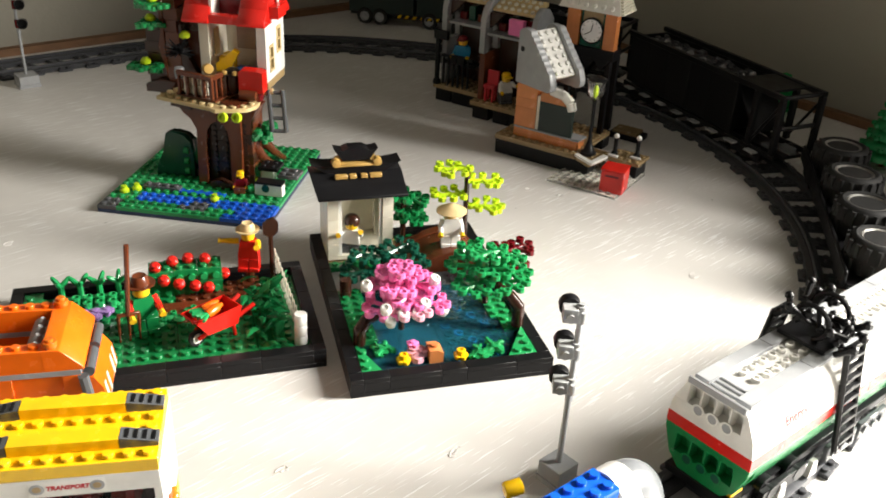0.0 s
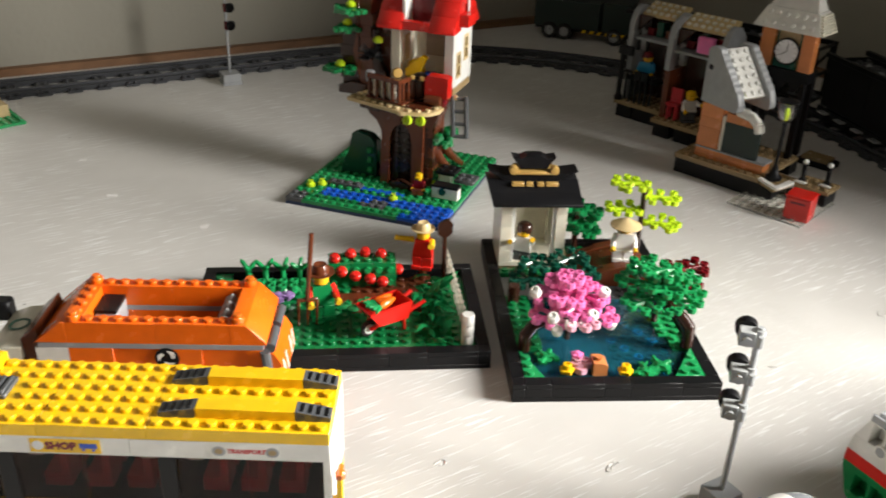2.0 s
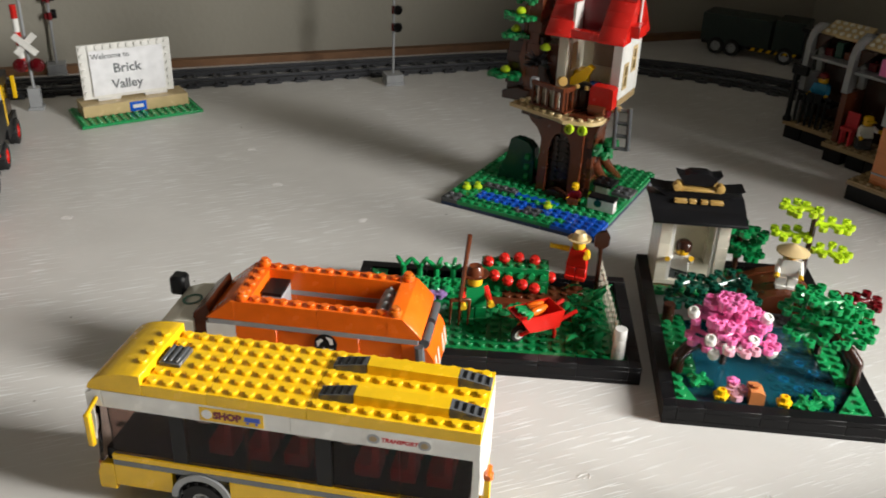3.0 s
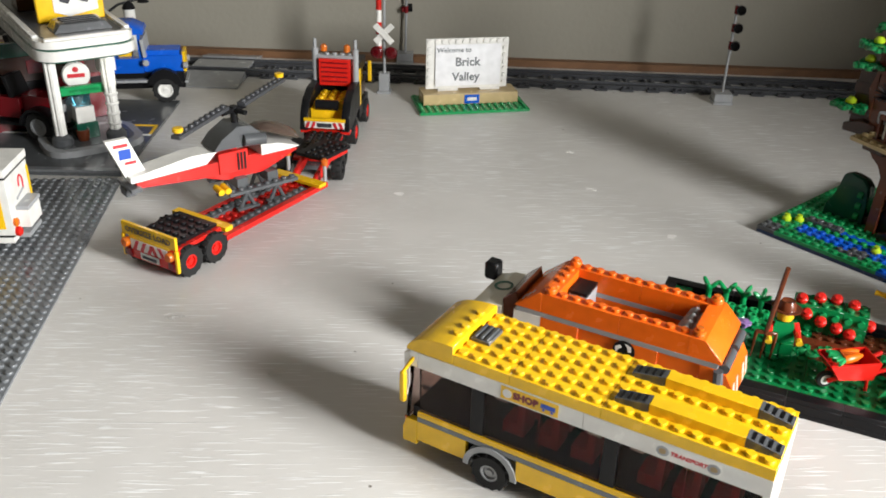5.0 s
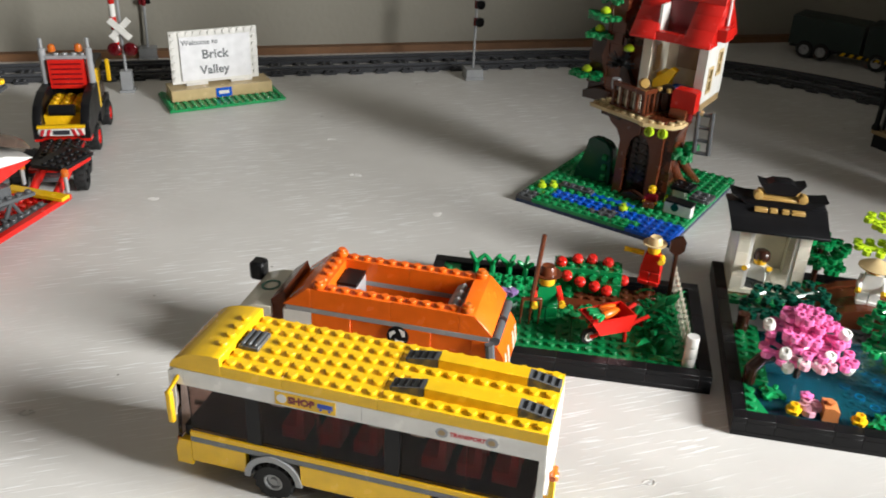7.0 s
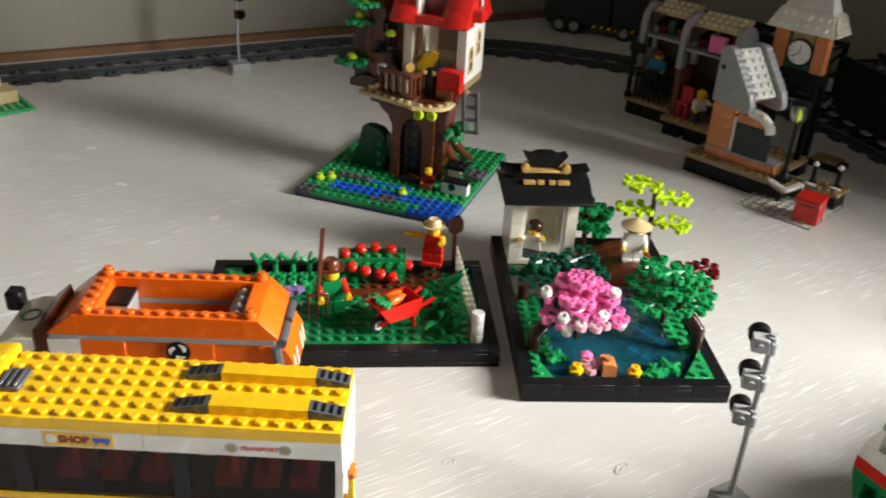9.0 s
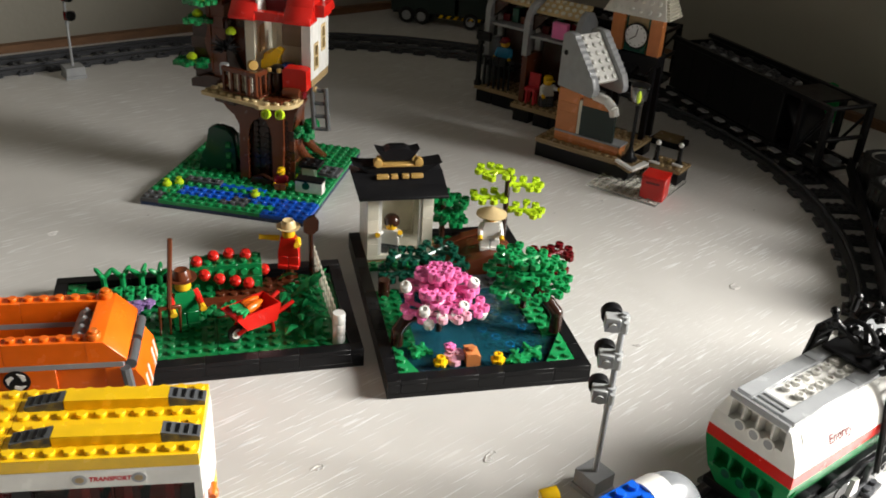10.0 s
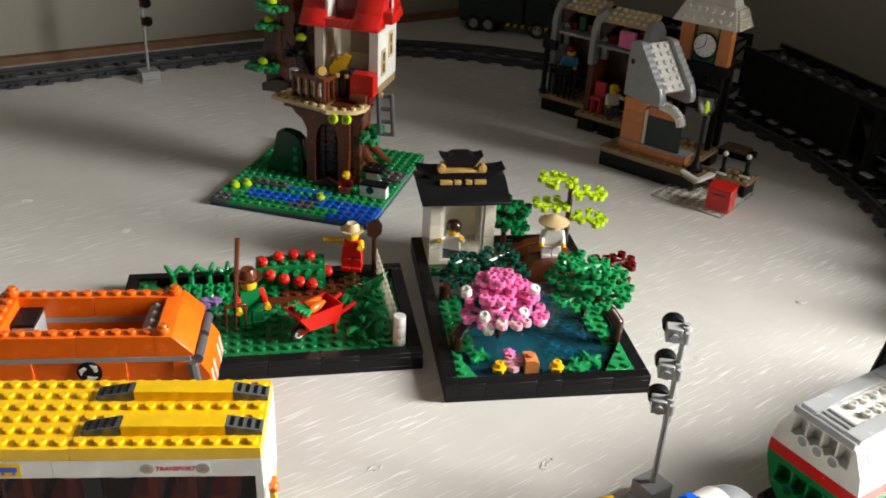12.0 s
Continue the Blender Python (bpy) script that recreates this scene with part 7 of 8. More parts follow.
# ---- signals ----
def light_signal(m, heights, lean, head_mat, top, half=0.0105, turn=0.0):
    """Three hooded lamps beside a pole; turn is the heading of the lamps' beams."""
    th = thing("light_signal", "grey toy railway signal with three hooded lights", "railway signal", m, "railway signals")
    bm = bmesh.new()
    box(bm, -half - 0.0008, -half - 0.0008, 0.0, half + 0.0008, half + 0.0008, 0.0035)
    box(bm, -half, -half, 0.0035, half, half, 0.0130)
    part("base", bm, GREY, th)
    bm = bmesh.new()
    rod(bm, (0, 0, 0.013), (lean[0], lean[1], top), 0.0016, seg=10)
    lathe(bm, ((0.0022, 0), (0.0022, 0.003)), (lean[0] * 0.6, lean[1] * 0.6, heights[0] - 0.010), seg=10)
    part("pole", bm, GREY, th)
    for z in heights:
        k = (z - 0.013) / (top - 0.013)
        hm = pose(lean[0] * k, lean[1] * k, z, 0, 0, turn)
        bm = bmesh.new()
        lathe(bm, ((0.0027, -0.0045), (0.0027, 0.0045)), (0, 0, 0), (0, 0, 1), 10)
        box(bm, -0.0040, 0.0018, -0.0038, 0.0034, 0.0092, 0.0038)
        rod(bm, (-0.0058, 0.0055, -0.0006), (-0.0040, 0.0055, -0.0006), 0.0024, seg=10)
        rod(bm, (-0.0045, -0.0006, -0.0030), (-0.0045, -0.0006, 0.0030), 0.0014, seg=8)
        hd = part("lamp_body", bm, head_mat, th, "", hm)
        bm = bmesh.new()
        lathe(bm, ((0.0052, 0.0), (0.0054, 0.0006), (0.0054, 0.0052), (0.0048, 0.0052), (0.0046, 0.0012), (0.001, 0.0010)), (0.0030, 0.0055, 0.0010), (1, 0, 0), 16)
        part("hood", bm, BLACK, hd)
    return th


light_signal(pose(0.1625, 0.3348, 0, 0, 0, 27), (0.0610, 0.0815, 0.1020), (0.0058, 0.0031), PALEGREY, 0.1075, 0.0075, 46)
light_signal(pose(-0.2005, 1.050, 0, 0, 0, 25), (0.069, 0.0895, 0.110), (0.001, 0.002), DRED, 0.1165, 0.0105, 250)
light_signal(pose(-0.607, 1.000, 0, 0, 0, 25), (0.069, 0.0895, 0.110), (0.001, 0.002), DRED, 0.1165, 0.0105, 10)

xs = thing("crossing_signal", "toy level crossing signal with white cross and barrier", "crossing signal", pose(-0.564, 0.872, 0, 0, 0, 22))
bm = bmesh.new()
box(bm, -0.008, -0.008, 0, 0.008, 0.008, 0.003)
box(bm, -0.006, -0.006, 0.003, 0.006, 0.006, 0.024)
part("base", bm, GREY, xs)
bm = bmesh.new()
rod(bm, (0, 0, 0.024), (0, 0, 0.120), 0.0017)
part("post", bm, GREY, xs)
for i in range(5):
    bm = bmesh.new()
    rod(bm, (-0.0065, 0.001, 0.042 + i * 0.014), (-0.0065, 0.001, 0.056 + i * 0.014), 0.0034, seg=10)
    part("barrier_section", bm, RED if i % 2 == 0 else WHITE, xs)
for a in (45, -45):
    bm = bmesh.new()
    c, s_ = math.cos(radians(a)), math.sin(radians(a))
    pts = [(c * u - s_ * w, 0.0715 + s_ * u + c * w) for u, w in ((-0.0145, -0.0034), (0.0145, -0.0034), (0.0145, 0.0034), (-0.0145, 0.0034))]
    prism(bm, pts, "y", -0.0042 if a > 0 else -0.0058, -0.0026 if a > 0 else -0.0043)
    part("cross_board", bm, WHITE, xs)
for x in (-0.0085, 0.0085):
    bm = bmesh.new()
    lathe(bm, ((0.0070, 0), (0.0075, 0.002), (0.0060, 0.0035), (0.002, 0.004)), (x, -0.002, 0.049), (0, -1, 0), 16)
    part("red_light", bm, TRED, xs)

# ---- name board ----
sg = thing("name_board", "white toy brick name board on a tan and green base", "sign", pose(-0.4855, 0.818, 0, 0, 0, 39.0))
brick(sg, BGREEN, 0, 0, 0, 16, 8, 1, True, "base_plate")
brick(sg, TAN, 1, 3, 1, 14, 4, 4, False, "plinth")
for x in (3.4, 9.6):
    brick(sg, WHITE, x, 4.6, 5, 3, 1, 0.9, False, "foot")
bm = bmesh.new()
box(bm, 1.6 * S, 4.6 * S, 5.9 * P, 13.6 * S, 5.0 * S, 24.0 * P)
for i in range(12):
    for z in (6.9, 23.0):
        if z > 8:
            rod(bm, ((2.1 + i) * S, 4.6 * S, z * P), ((2.1 + i) * S, 4.6 * S - 0.0017, z * P), 0.0024)
for j in range(6):
    for x in (2.1, 13.1):
        rod(bm, (x * S, 4.6 * S, (8.0 + j * 2.5) * P), (x * S, 4.6 * S - 0.0017, (8.0 + j * 2.5) * P), 0.0024)
part("board", bm, WHITE, sg)
bm = bmesh.new()
box(bm, 2.9 * S, 4.36 * S, 7.0 * P, 12.5 * S, 4.42 * S, 22.0 * P)
pp = part("paper", bm, PAPER, sg, "printed paper notice")
text_on(pp, "Welcome to", 0.0078, MGREY, pose(5.6 * S, 4.35 * S, 20.0 * P) @ FRONTFACE, bold=0.02)
text_on(pp, "Brick", 0.0140, MGREY, pose(7.6 * S, 4.35 * S, 15.6 * P) @ FRONTFACE, bold=0.022)
text_on(pp, "Valley", 0.0135, MGREY, pose(7.4 * S, 4.35 * S, 10.2 * P) @ FRONTFACE, bold=0.022)
bm = bmesh.new()
box(bm, 7.0 * S, 2.94 * S, 1.4 * P, 9.2 * S, 2.99 * S, 4.6 * P)
part("blue_badge", bm, BLUE, sg, "blue badge with a white bar")
bm = bmesh.new()
box(bm, 7.4 * S, 2.9 * S, 2.4 * P, 8.8 * S, 2.94 * S, 3.6 * P)
part("badge_bar", bm, WHITE, sg)

# ---- heavy haulage lorry with trailer ----
tr = thing("low_loader_trailer", "red and black toy low loader trailer with warning board", "toy trailer", pose(-0.488, 0.400, 0, 0, 0, 86))
for y, sd in ((-2.9, -1), (2.9, 1)):
    for x in (1.7, 5.0):
        wheel(tr, x * S, y * S, 0.0122, 0.0105, RED, sd, hub=0.48)
brick(tr, BLACK, 0.2, -2, 3.5, 6.6, 4, 1, False, "rear_frame")
brick(tr, RED, 0.6, -3, 6.6, 6.4, 6, 1, False, "rear_deck")
brick(tr, BLACK, 0.9, -2.5, 7.6, 5.4, 5, 0.8, True, "grip_plate")
brick(tr, YELLOW, 6.3, -3.6, 6.6, 1.0, 7.2, 1.2, False, "cross_bar")
brick(tr, YELLOW, 0.0, -3.5, 8.2, 0.35, 7, 3.2, False, "warning_board")
text_on(tr, "OVERSIZE LOAD", 0.0064, INK, pose(-0.0002, 0, 9.8 * P) @ pose(0, 0, 0, 90, 0, -90), bold=0.022)
wedge(tr, RED, ((0.05, 2.4), (0.9, 2.4), (0.9, 7), (0.05, 7)), "y", -3.3, 3.3, "rear_bumper")
brick(tr, WHITE, -0.08, -2.4, 5.0, 0.12, 4.8, 2.6, False, "striped_tile")
for i in range(5):
    bm = bmesh.new()
    s0 = 1 if i < 2 else -1
    y0 = (-2.1 + i * 0.95) * S
    prism(bm, [(y0, 5.1 * P), (y0 + 0.4 * S, 5.1 * P), (y0 + (0.4 + 0.5 * s0) * S, 7.5 * P), (y0 + 0.5 * s0 * S, 7.5 * P)], "x", -0.0010, -0.0007)
    part("red_stripe", bm, INKRED, tr)
brick(tr, WHITE, -0.12, -1.2, 3.0, 0.1, 2.4, 1.7, False, "number_plate")
bm = bmesh.new()
box(bm, -0.0013, -0.0075, 3.4 * P, -0.00098, 0.0075, 4.2 * P)
part("plate_bar", bm, INK, tr)
for y in (-3.3, 2.4):
    bm = bmesh.new()
    box(bm, -0.0015, y * S, 2.8 * P, 0.004, (y + 0.9) * S, 5.0 * P, 0.0008)
    part("tail_light", bm, TRED, tr)
    bm = bmesh.new()
    lathe(bm, ((0.0010, 0.0), (0.0036, 0.0006), (0.0038, 0.0040), (0.0030, 0.0052)), (0.001, (y + 0.45) * S, 6.5 * P), (-1, 0, 0), 14)
    part("indicator", bm, AMBER, tr)
for y in (-3.62, 3.32):
    bm = bmesh.new()
    box(bm, -0.0006, y * S, 2.4 * P, 0.0022, (y + 0.30) * S, 8.1 * P)
    part("corner_post", bm, YELLOW, tr)
brick(tr, YELLOW, -0.05, -2.6, 7.6, 0.6, 5.2, 0.6, False, "rear_bar")
brick(tr, RED, 7.0, -3, 3.2, 16, 0.7, 1.4, False, "side_sill")
brick(tr, RED, 7.0, 2.3, 3.2, 16, 0.7, 1.4, False, "side_sill")
brick(tr, RED, 7.0, -2.3, 2.6, 16, 4.6, 0.8, True, "bed_plate")
for y in (-2.2, 1.2):
    brick(tr, DGREY, 7.4, y, 3.5, 13, 1, 1, True, "skid_rail")
brick(tr, YELLOW, 21.0, -3.4, 4.6, 1.2, 6.8, 1, False, "cross_bar")
wedge(tr, RED, ((22.2, 3.2), (22.9, 3.2), (25.3, 8.2), (28.5, 8.2), (28.5, 9.4), (24.6, 9.4), (22.2, 4.6)), "y", -1.7, -1.2, "gooseneck")
wedge(tr, RED, ((22.2, 3.2), (22.9, 3.2), (25.3, 8.2), (28.5, 8.2), (28.5, 9.4), (24.6, 9.4), (22.2, 4.6)), "y", 1.2, 1.7, "gooseneck")
brick(tr, BLACK, 23.6, -1.9, 9.45, 5.2, 3.8, 1, True, "gooseneck_deck")
for y in (-2.6, 2.6):
    bm = bmesh.new()
    rod(bm, (23.0 * S, y * S, 5 * P), (23.0 * S, y * S, 9.5 * P), 0.0018)
    part("lamp_post", bm, GREY, tr)
    bm = bmesh.new()
    lathe(bm, ((0.0030, 0), (0.0032, 0.0045), (0.0018, 0.006)), (23.0 * S, y * S, 9.5 * P), seg=12)
    part("beacon", bm, AMBER, tr)

lo = thing("haulage_lorry", "black yellow and red toy haulage tractor lorry", "toy lorry", pose(-0.500, 0.636, 0, 0, 0, 112))
for y, sd in ((-2.7, -1), (2.7, 1)):
    for x in (-3.2, 1.0, 8.6, 17.2):
        wheel(lo, x * S, (y + (0.5 * sd if x < -3 else 0)) * S, 0.0122, 0.0095, RED if x > 2 else BLACK, sd)
brick(lo, DGREY, -4.2, -1.8, 3.4, 23.2, 3.6, 1.2, False, "chassis")
brick(lo, RED, -3.0, -2.2, 4.8, 8.0, 4.4, 1, False, "rear_deck")
brick(lo, BLACK, -2.0, -2.2, 5.8, 7, 4.4, 0.8, True, "fifth_wheel_plate")
brick(lo, RED, 4.8, -3.1, 6.2, 1.2, 6.2, 1.0, False, "cross_beam")
for y0, y1 in ((-3.1, -2.1), (2.1, 3.1)):
    wedge(lo, BLACK, ((4.6, 7.2), (5.0, 12), (6.4, 15.6), (9.0, 17.6), (12.6, 17.6), (12.6, 9), (10.6, 9), (9.4, 7.2)), "y", y0, y1, "mudguard", "black curved side fairing")
brick(lo, YELLOW, 6.4, -2.05, 9.0, 6, 4.1, 4, False, "ballast_box")
for i in range(4):
    for j in range(3):
        brick(lo, YELLOW, 7.0 + i * 1.3, -1.9 + j * 1.3, 13.0, 1.1, 1.1, 1.4, True, "ballast_block")
bm = bmesh.new()
rod(bm, (6.6 * S, -1.4 * S, 14 * P), (6.6 * S, 1.4 * S, 14 * P), 0.0052, seg=14)
part("winch", bm, BLACK, lo)
brick(lo, YELLOW, 4.6, -2.6, 10.2, 0.5, 5.2, 0.9, False, "plate_frame")
brick(lo, WHITE, 4.66, -2.5, 8.0, 0.2, 5, 2.1, False, "number_plate")
for s0 in (-1, 1):
    for k in (1.15, 1.85):
        bm = bmesh.new()
        prism(bm, [(s0 * (k + a) * S, b * P) for a, b in ((0.2, 8.1), (0.55, 8.1), (0.25, 10.0), (-0.1, 10.0))][::s0], "x", 4.58 * S, 4.65 * S)
        part("red_stripe", bm, INKRED, lo)
bm = bmesh.new()
box(bm, 4.58 * S, -0.9 * S, 8.4 * P, 4.65 * S, 0.9 * S, 9.7 * P)
part("plate_bar", bm, INK, lo)
brick(lo, BLACK, 12.7, -3.0, 5.0, 6.6, 6, 4, False, "cab_base")
brick(lo, BLACK, 12.7, -2.6, 9.0, 1.2, 5.2, 12, False, "cab_back")
brick(lo, RED, 11.6, -2.0, 16.4, 1.1, 4, 8.6, False, "engine_box", )
for i in range(5):
    bm = bmesh.new()
    box(bm, 11.52 * S, -1.7 * S, (17.6 + i * 1.5) * P, 11.61 * S, 1.7 * S, (18.0 + i * 1.5) * P)
    part("vent_slot", bm, DRED, lo)
brick(lo, BLACK, 13.9, -2.8, 19, 5.0, 5.6, 3, False, "cab_roof")
for y in (-2.75, 2.55):
    bm = bmesh.new()
    box(bm, 14.0 * S, y * S, 9 * P, 18.4 * S, (y + 0.2) * S, 19 * P)
    part("cab_window", bm, SMOKE, lo)
    brick(lo, YELLOW, 13.0, y - 0.3, 9, 0.8, 0.8, 12, False, "corner_post")
for y in (-2.6, 2.6):
    bm = bmesh.new()
    rod(bm, (12.4 * S, y * S, 12 * P), (12.4 * S, y * S, 28 * P), 0.0034, seg=12)
    rod(bm, (12.4 * S, y * S, 28 * P), (12.4 * S, y * S, 31 * P), 0.0018, seg=10)
    part("exhaust_stack", bm, GREY, lo)
brick(lo, GREY, 12.0, -2.4, 25, 1, 4.8, 1, True, "lamp_bar")
for y in (-1.5, 1.5):
    bm = bmesh.new()
    lathe(bm, ((0.0034, 0), (0.0036, 0.004), (0.0028, 0.0062), (0.001, 0.0072)), (12.6 * S, y * S, 27 * P), seg=12)
    part("beacon", bm, AMBER, lo)
for y in (-3.6, 3.4):
    bm = bmesh.new()
    box(bm, 18.6 * S, y * S, 13 * P, 19.0 * S, (y + 0.5) * S, 20 * P, 0.0006)
    part("wing_mirror", bm, YELLOW, lo)

# helicopter riding on the trailer
he = thing("helicopter", "white and red toy helicopter with dark grey rotor", "toy helicopter", pose(-0.5344, 0.4308, 0.0085, 0, 0, 66))
bm = bmesh.new()
prism(bm, [(x, z) for x, z in ((0.004, 0.041), (0.060, 0.036), (0.078, 0.030), (0.112, 0.030), (0.146, 0.043), (0.124, 0.047), (0.060, 0.047), (0.004, 0.0455))], "y", -0.010, 0.010)
part("red_hull", bm, RED, he)
bm = bmesh.new()
prism(bm, [(x, z) for x, z in ((0.000, 0.0456), (0.062, 0.0472), (0.072, 0.0560), (0.050, 0.0570), (0.000, 0.0500))], "y", -0.0095, 0.0095)
part("tail_boom", bm, WHITE, he)
for y in (-0.0115, 0.009):
    bm = bmesh.new()
    box(bm, 0.072, y, 0.036, 0.098, y + 0.0025, 0.054)
    part("side_panel", bm, RED, he)
    bm = bmesh.new()
    for k in range(3):
        box(bm, 0.088 + k * 0.003, y - (0.0006 if y < 0 else -0.0025), 0.037, 0.0898 + k * 0.003, y + (0.0 if y < 0 else 0.0031), 0.052)
    part("vent", bm, BLACK, he)
bm = bmesh.new()
prism(bm, [(x, z) for x, z in ((0.108, 0.0472), (0.136, 0.0472), (0.144, 0.0480), (0.124, 0.0545), (0.108, 0.0565))], "y", -0.0165, 0.0165)
part("nose_panel", bm, WHITE, he)
bm = bmesh.new()
lathe(bm, ((0.0225, 0.0), (0.0222, 0.0012), (0.0170, 0.0060), (0.0090, 0.0088), (0.001, 0.0095), (0.001, 0.0083), (0.0086, 0.0077), (0.0164, 0.0050), (0.0215, 0.0002)), (0.1290, 0.002, 0.0575), (0.35, 0.15, 0.9), 24)
part("canopy", bm, DSMOKE, he, "smoked dished canopy")
bm = bmesh.new()
prism(bm, [(x, z) for x, z in ((0.0680, 0.0572), (0.1080, 0.0572), (0.1100, 0.066), (0.1020, 0.073), (0.0900, 0.0745), (0.0760, 0.066))], "y", -0.0125, 0.0125)
part("engine_cowl", bm, DGREY, he)
bm = bmesh.new()
rod(bm, (0.094, -0.0128, 0.062), (0.113, -0.0128, 0.060), 0.0052, seg=14)
part("intake", bm, DGREY, he)
bm = bmesh.new()
prism(bm, [(x, z) for x, z in ((-0.001, 0.0478), (0.016, 0.0478), (0.004, 0.0800), (-0.013, 0.0800))], "y", -0.0022, 0.0022)
fin = part("tail_fin", bm, WHITE, he, "white fin with red and blue print")
for k, (x0, z0, x1, z1, mt) in enumerate(((-0.0075, 0.0735, 0.0035, 0.0760, INKRED), (-0.0040, 0.0635, 0.0052, 0.0715, INKBLUE), (-0.0005, 0.0590, 0.0085, 0.0612, INKRED))):
    for y in (-0.0025, 0.0022):
        bm = bmesh.new()
        box(bm, x0, y, z0, x1, y + 0.0003, z1, 0.00005)
        part("printed_mark", bm, mt, fin)
bm = bmesh.new()
box(bm, -0.003, -0.016, 0.0400, 0.006, 0.016, 0.0432)
box(bm, -0.004, -0.006, 0.034, 0.004, 0.006, 0.040)
part("tail_skid", bm, DGREY, he)
bm = bmesh.new()
rod(bm, (0.094, 0, 0.0740), (0.094, 0, 0.0880), 0.0032)
for a in (20, 110, 200, 290):
    d = Vector((math.cos(radians(a)), math.sin(radians(a)), 0))
    rod(bm, Vector((0.094, 0, 0.0845)), Vector((0.094, 0, 0.0845)) + d * 0.013, 0.0022, seg=8)
part("rotor_hub", bm, BLACK, he)
for sgn in (0, 180):
    m = pose(0.094, 0, 0.0862, 0, 0, 34.5 + sgn)
    bm = bmesh.new()
    box(bm, 0.006, -0.0078, 0, 0.080, 0.0, 0.0030)
    for i in range(9):
        stud(bm, 0.010 + i * 0.008, -0.0039, 0.0030)
    bl = part("rotor_blade", bm, TRACKGREY, he, "", m)
    bm = bmesh.new()
    lathe(bm, ((0.0038, 0), (0.0041, 0.0007), (0.0041, 0.003), (0.0036, 0.0034)), (0.076, -0.0039, 0.0049), seg=14)
    part("blade_tip", bm, YELLOW, bl)
for y in (-0.018, 0.018):
    bm = bmesh.new()
    box(bm, 0.074, y - 0.004, 0.0190, 0.138, y + 0.004, 0.0222, 0.0006)
    for i in range(8):
        stud(bm, 0.078 + i * 0.008, y, 0.0222)
    part("skid", bm, DGREY, he)
    for x in (0.084, 0.112):
        bm = bmesh.new()
        bar(bm, ((x, y, 0.0045), (x + 0.007, y, 0.0190), (x + 0.014, y, 0.0045)), 0.0017)
        box(bm, x - 0.003, y - 0.003, 0.0042, x + 0.017, y + 0.003, 0.0066)
        part("skid_trestle", bm, DGREY, he)
        bm = bmesh.new()
        box(bm, x, y * 0.35 - 0.0045, 0.0222, x + 0.010, y * 0.8 + 0.002, 0.0310) if y > 0 else box(bm, x, y * 0.8 - 0.002, 0.0222, x + 0.010, y * 0.35 + 0.0045, 0.0310)
        part("skid_strut", bm, DGREY, he)
bm = bmesh.new()
for x in (0.056, 0.062):
    rod(bm, (x + 0.012, -0.020, 0.0245), (x + 0.012, -0.009, 0.0255), 0.0028)
part("yellow_pin", bm, YELLOW, he)

# ---- grey road plate, fuel station and parked cars ----
RP = pose(-0.6360, 0.5190, 0, 0, 0, 33)
rp = thing("road_base_plate", "dark grey studded toy base plate", "toy plate", RP)
bm = bmesh.new()
box(bm, -0.256, -0.384, 0.0, 0.0, 0.0, 0.0016)
part("plate", bm, MGREY, rp)
bm = bmesh.new()
for i in range(24):
    for j in range(46):
        stud(bm, -(i + 0.5) * S, -(j + 0.5) * S, 0.0016, 8)
tagged(part("plate_studs", bm, MGREY, rp), kind="stuff")
ap = thing("station_forecourt", "dark grey smooth toy forecourt plate with yellow lines", "toy plate", pose(-0.637, 0.526, 0, 0, 0, 28))
bm = bmesh.new()
box(bm, -0.40, 0.0, 0.0, -0.004, 0.215, 0.0032)
part("plate", bm, DGREY, ap)
bm = bmesh.new()
box(bm, -0.300, 0.0003, 0.0033, -0.0045, 0.0078, 0.0056)
part("kerb_tile", bm, MGREY, ap)
for x0, y0, x1, y1, mt in ((-0.20, 0.128, -0.006, 0.131, YELLOW), (-0.20, 0.100, -0.006, 0.1025, WHITE), (-0.009, 0.104, -0.006, 0.128, YELLOW)):
    bm = bmesh.new()
    box(bm, x0, y0, 0.0033, x1, y1, 0.0042, 0.0002)
    part("line_tile", bm, mt, ap)
# fuel station
GX = pose(-0.731, 0.527, 0, 0, 0, -28)
gs = thing("fuel_station", "white and green toy fuel station with canopy", "toy fuel station", GX)


def rounded(x0, y0, x1, y1, r, n=6):
    pts = []
    for cx, cy, a0 in ((x1 - r, y0 + r, -90), (x1 - r, y1 - r, 0), (x0 + r, y1 - r, 90), (x0 + r, y0 + r, 180)):
        for i in range(n + 1):
            a = radians(a0 + 90 * i / n)
            pts.append((cx + math.cos(a) * r, cy + math.sin(a) * r))
    return pts


for z0, z1, inset, mat, nm in ((0.0925, 0.0945, 0.003, DGREEN, "green_band"), (0.0945, 0.1040, 0.0, WHITE, "canopy"), (0.1040, 0.1060, 0.002, DGREEN, "green_band"), (0.1060, 0.1130, 0.001, WHITE, "canopy")):
    bm = bmesh.new()
    prism(bm, rounded(-0.210 + inset, -0.002 + inset, 0.012 - inset, 0.092 - inset, 0.022 - inset), "z", z0, z1)
    part(nm, bm, mat, gs)
bm = bmesh.new()
prism(bm, rounded(-0.200, 0.008, 0.002, 0.082, 0.014), "z", 0.1131, 0.1142)
part("canopy_roof", bm, TRACKGREY, gs)
bm = bmesh.new()
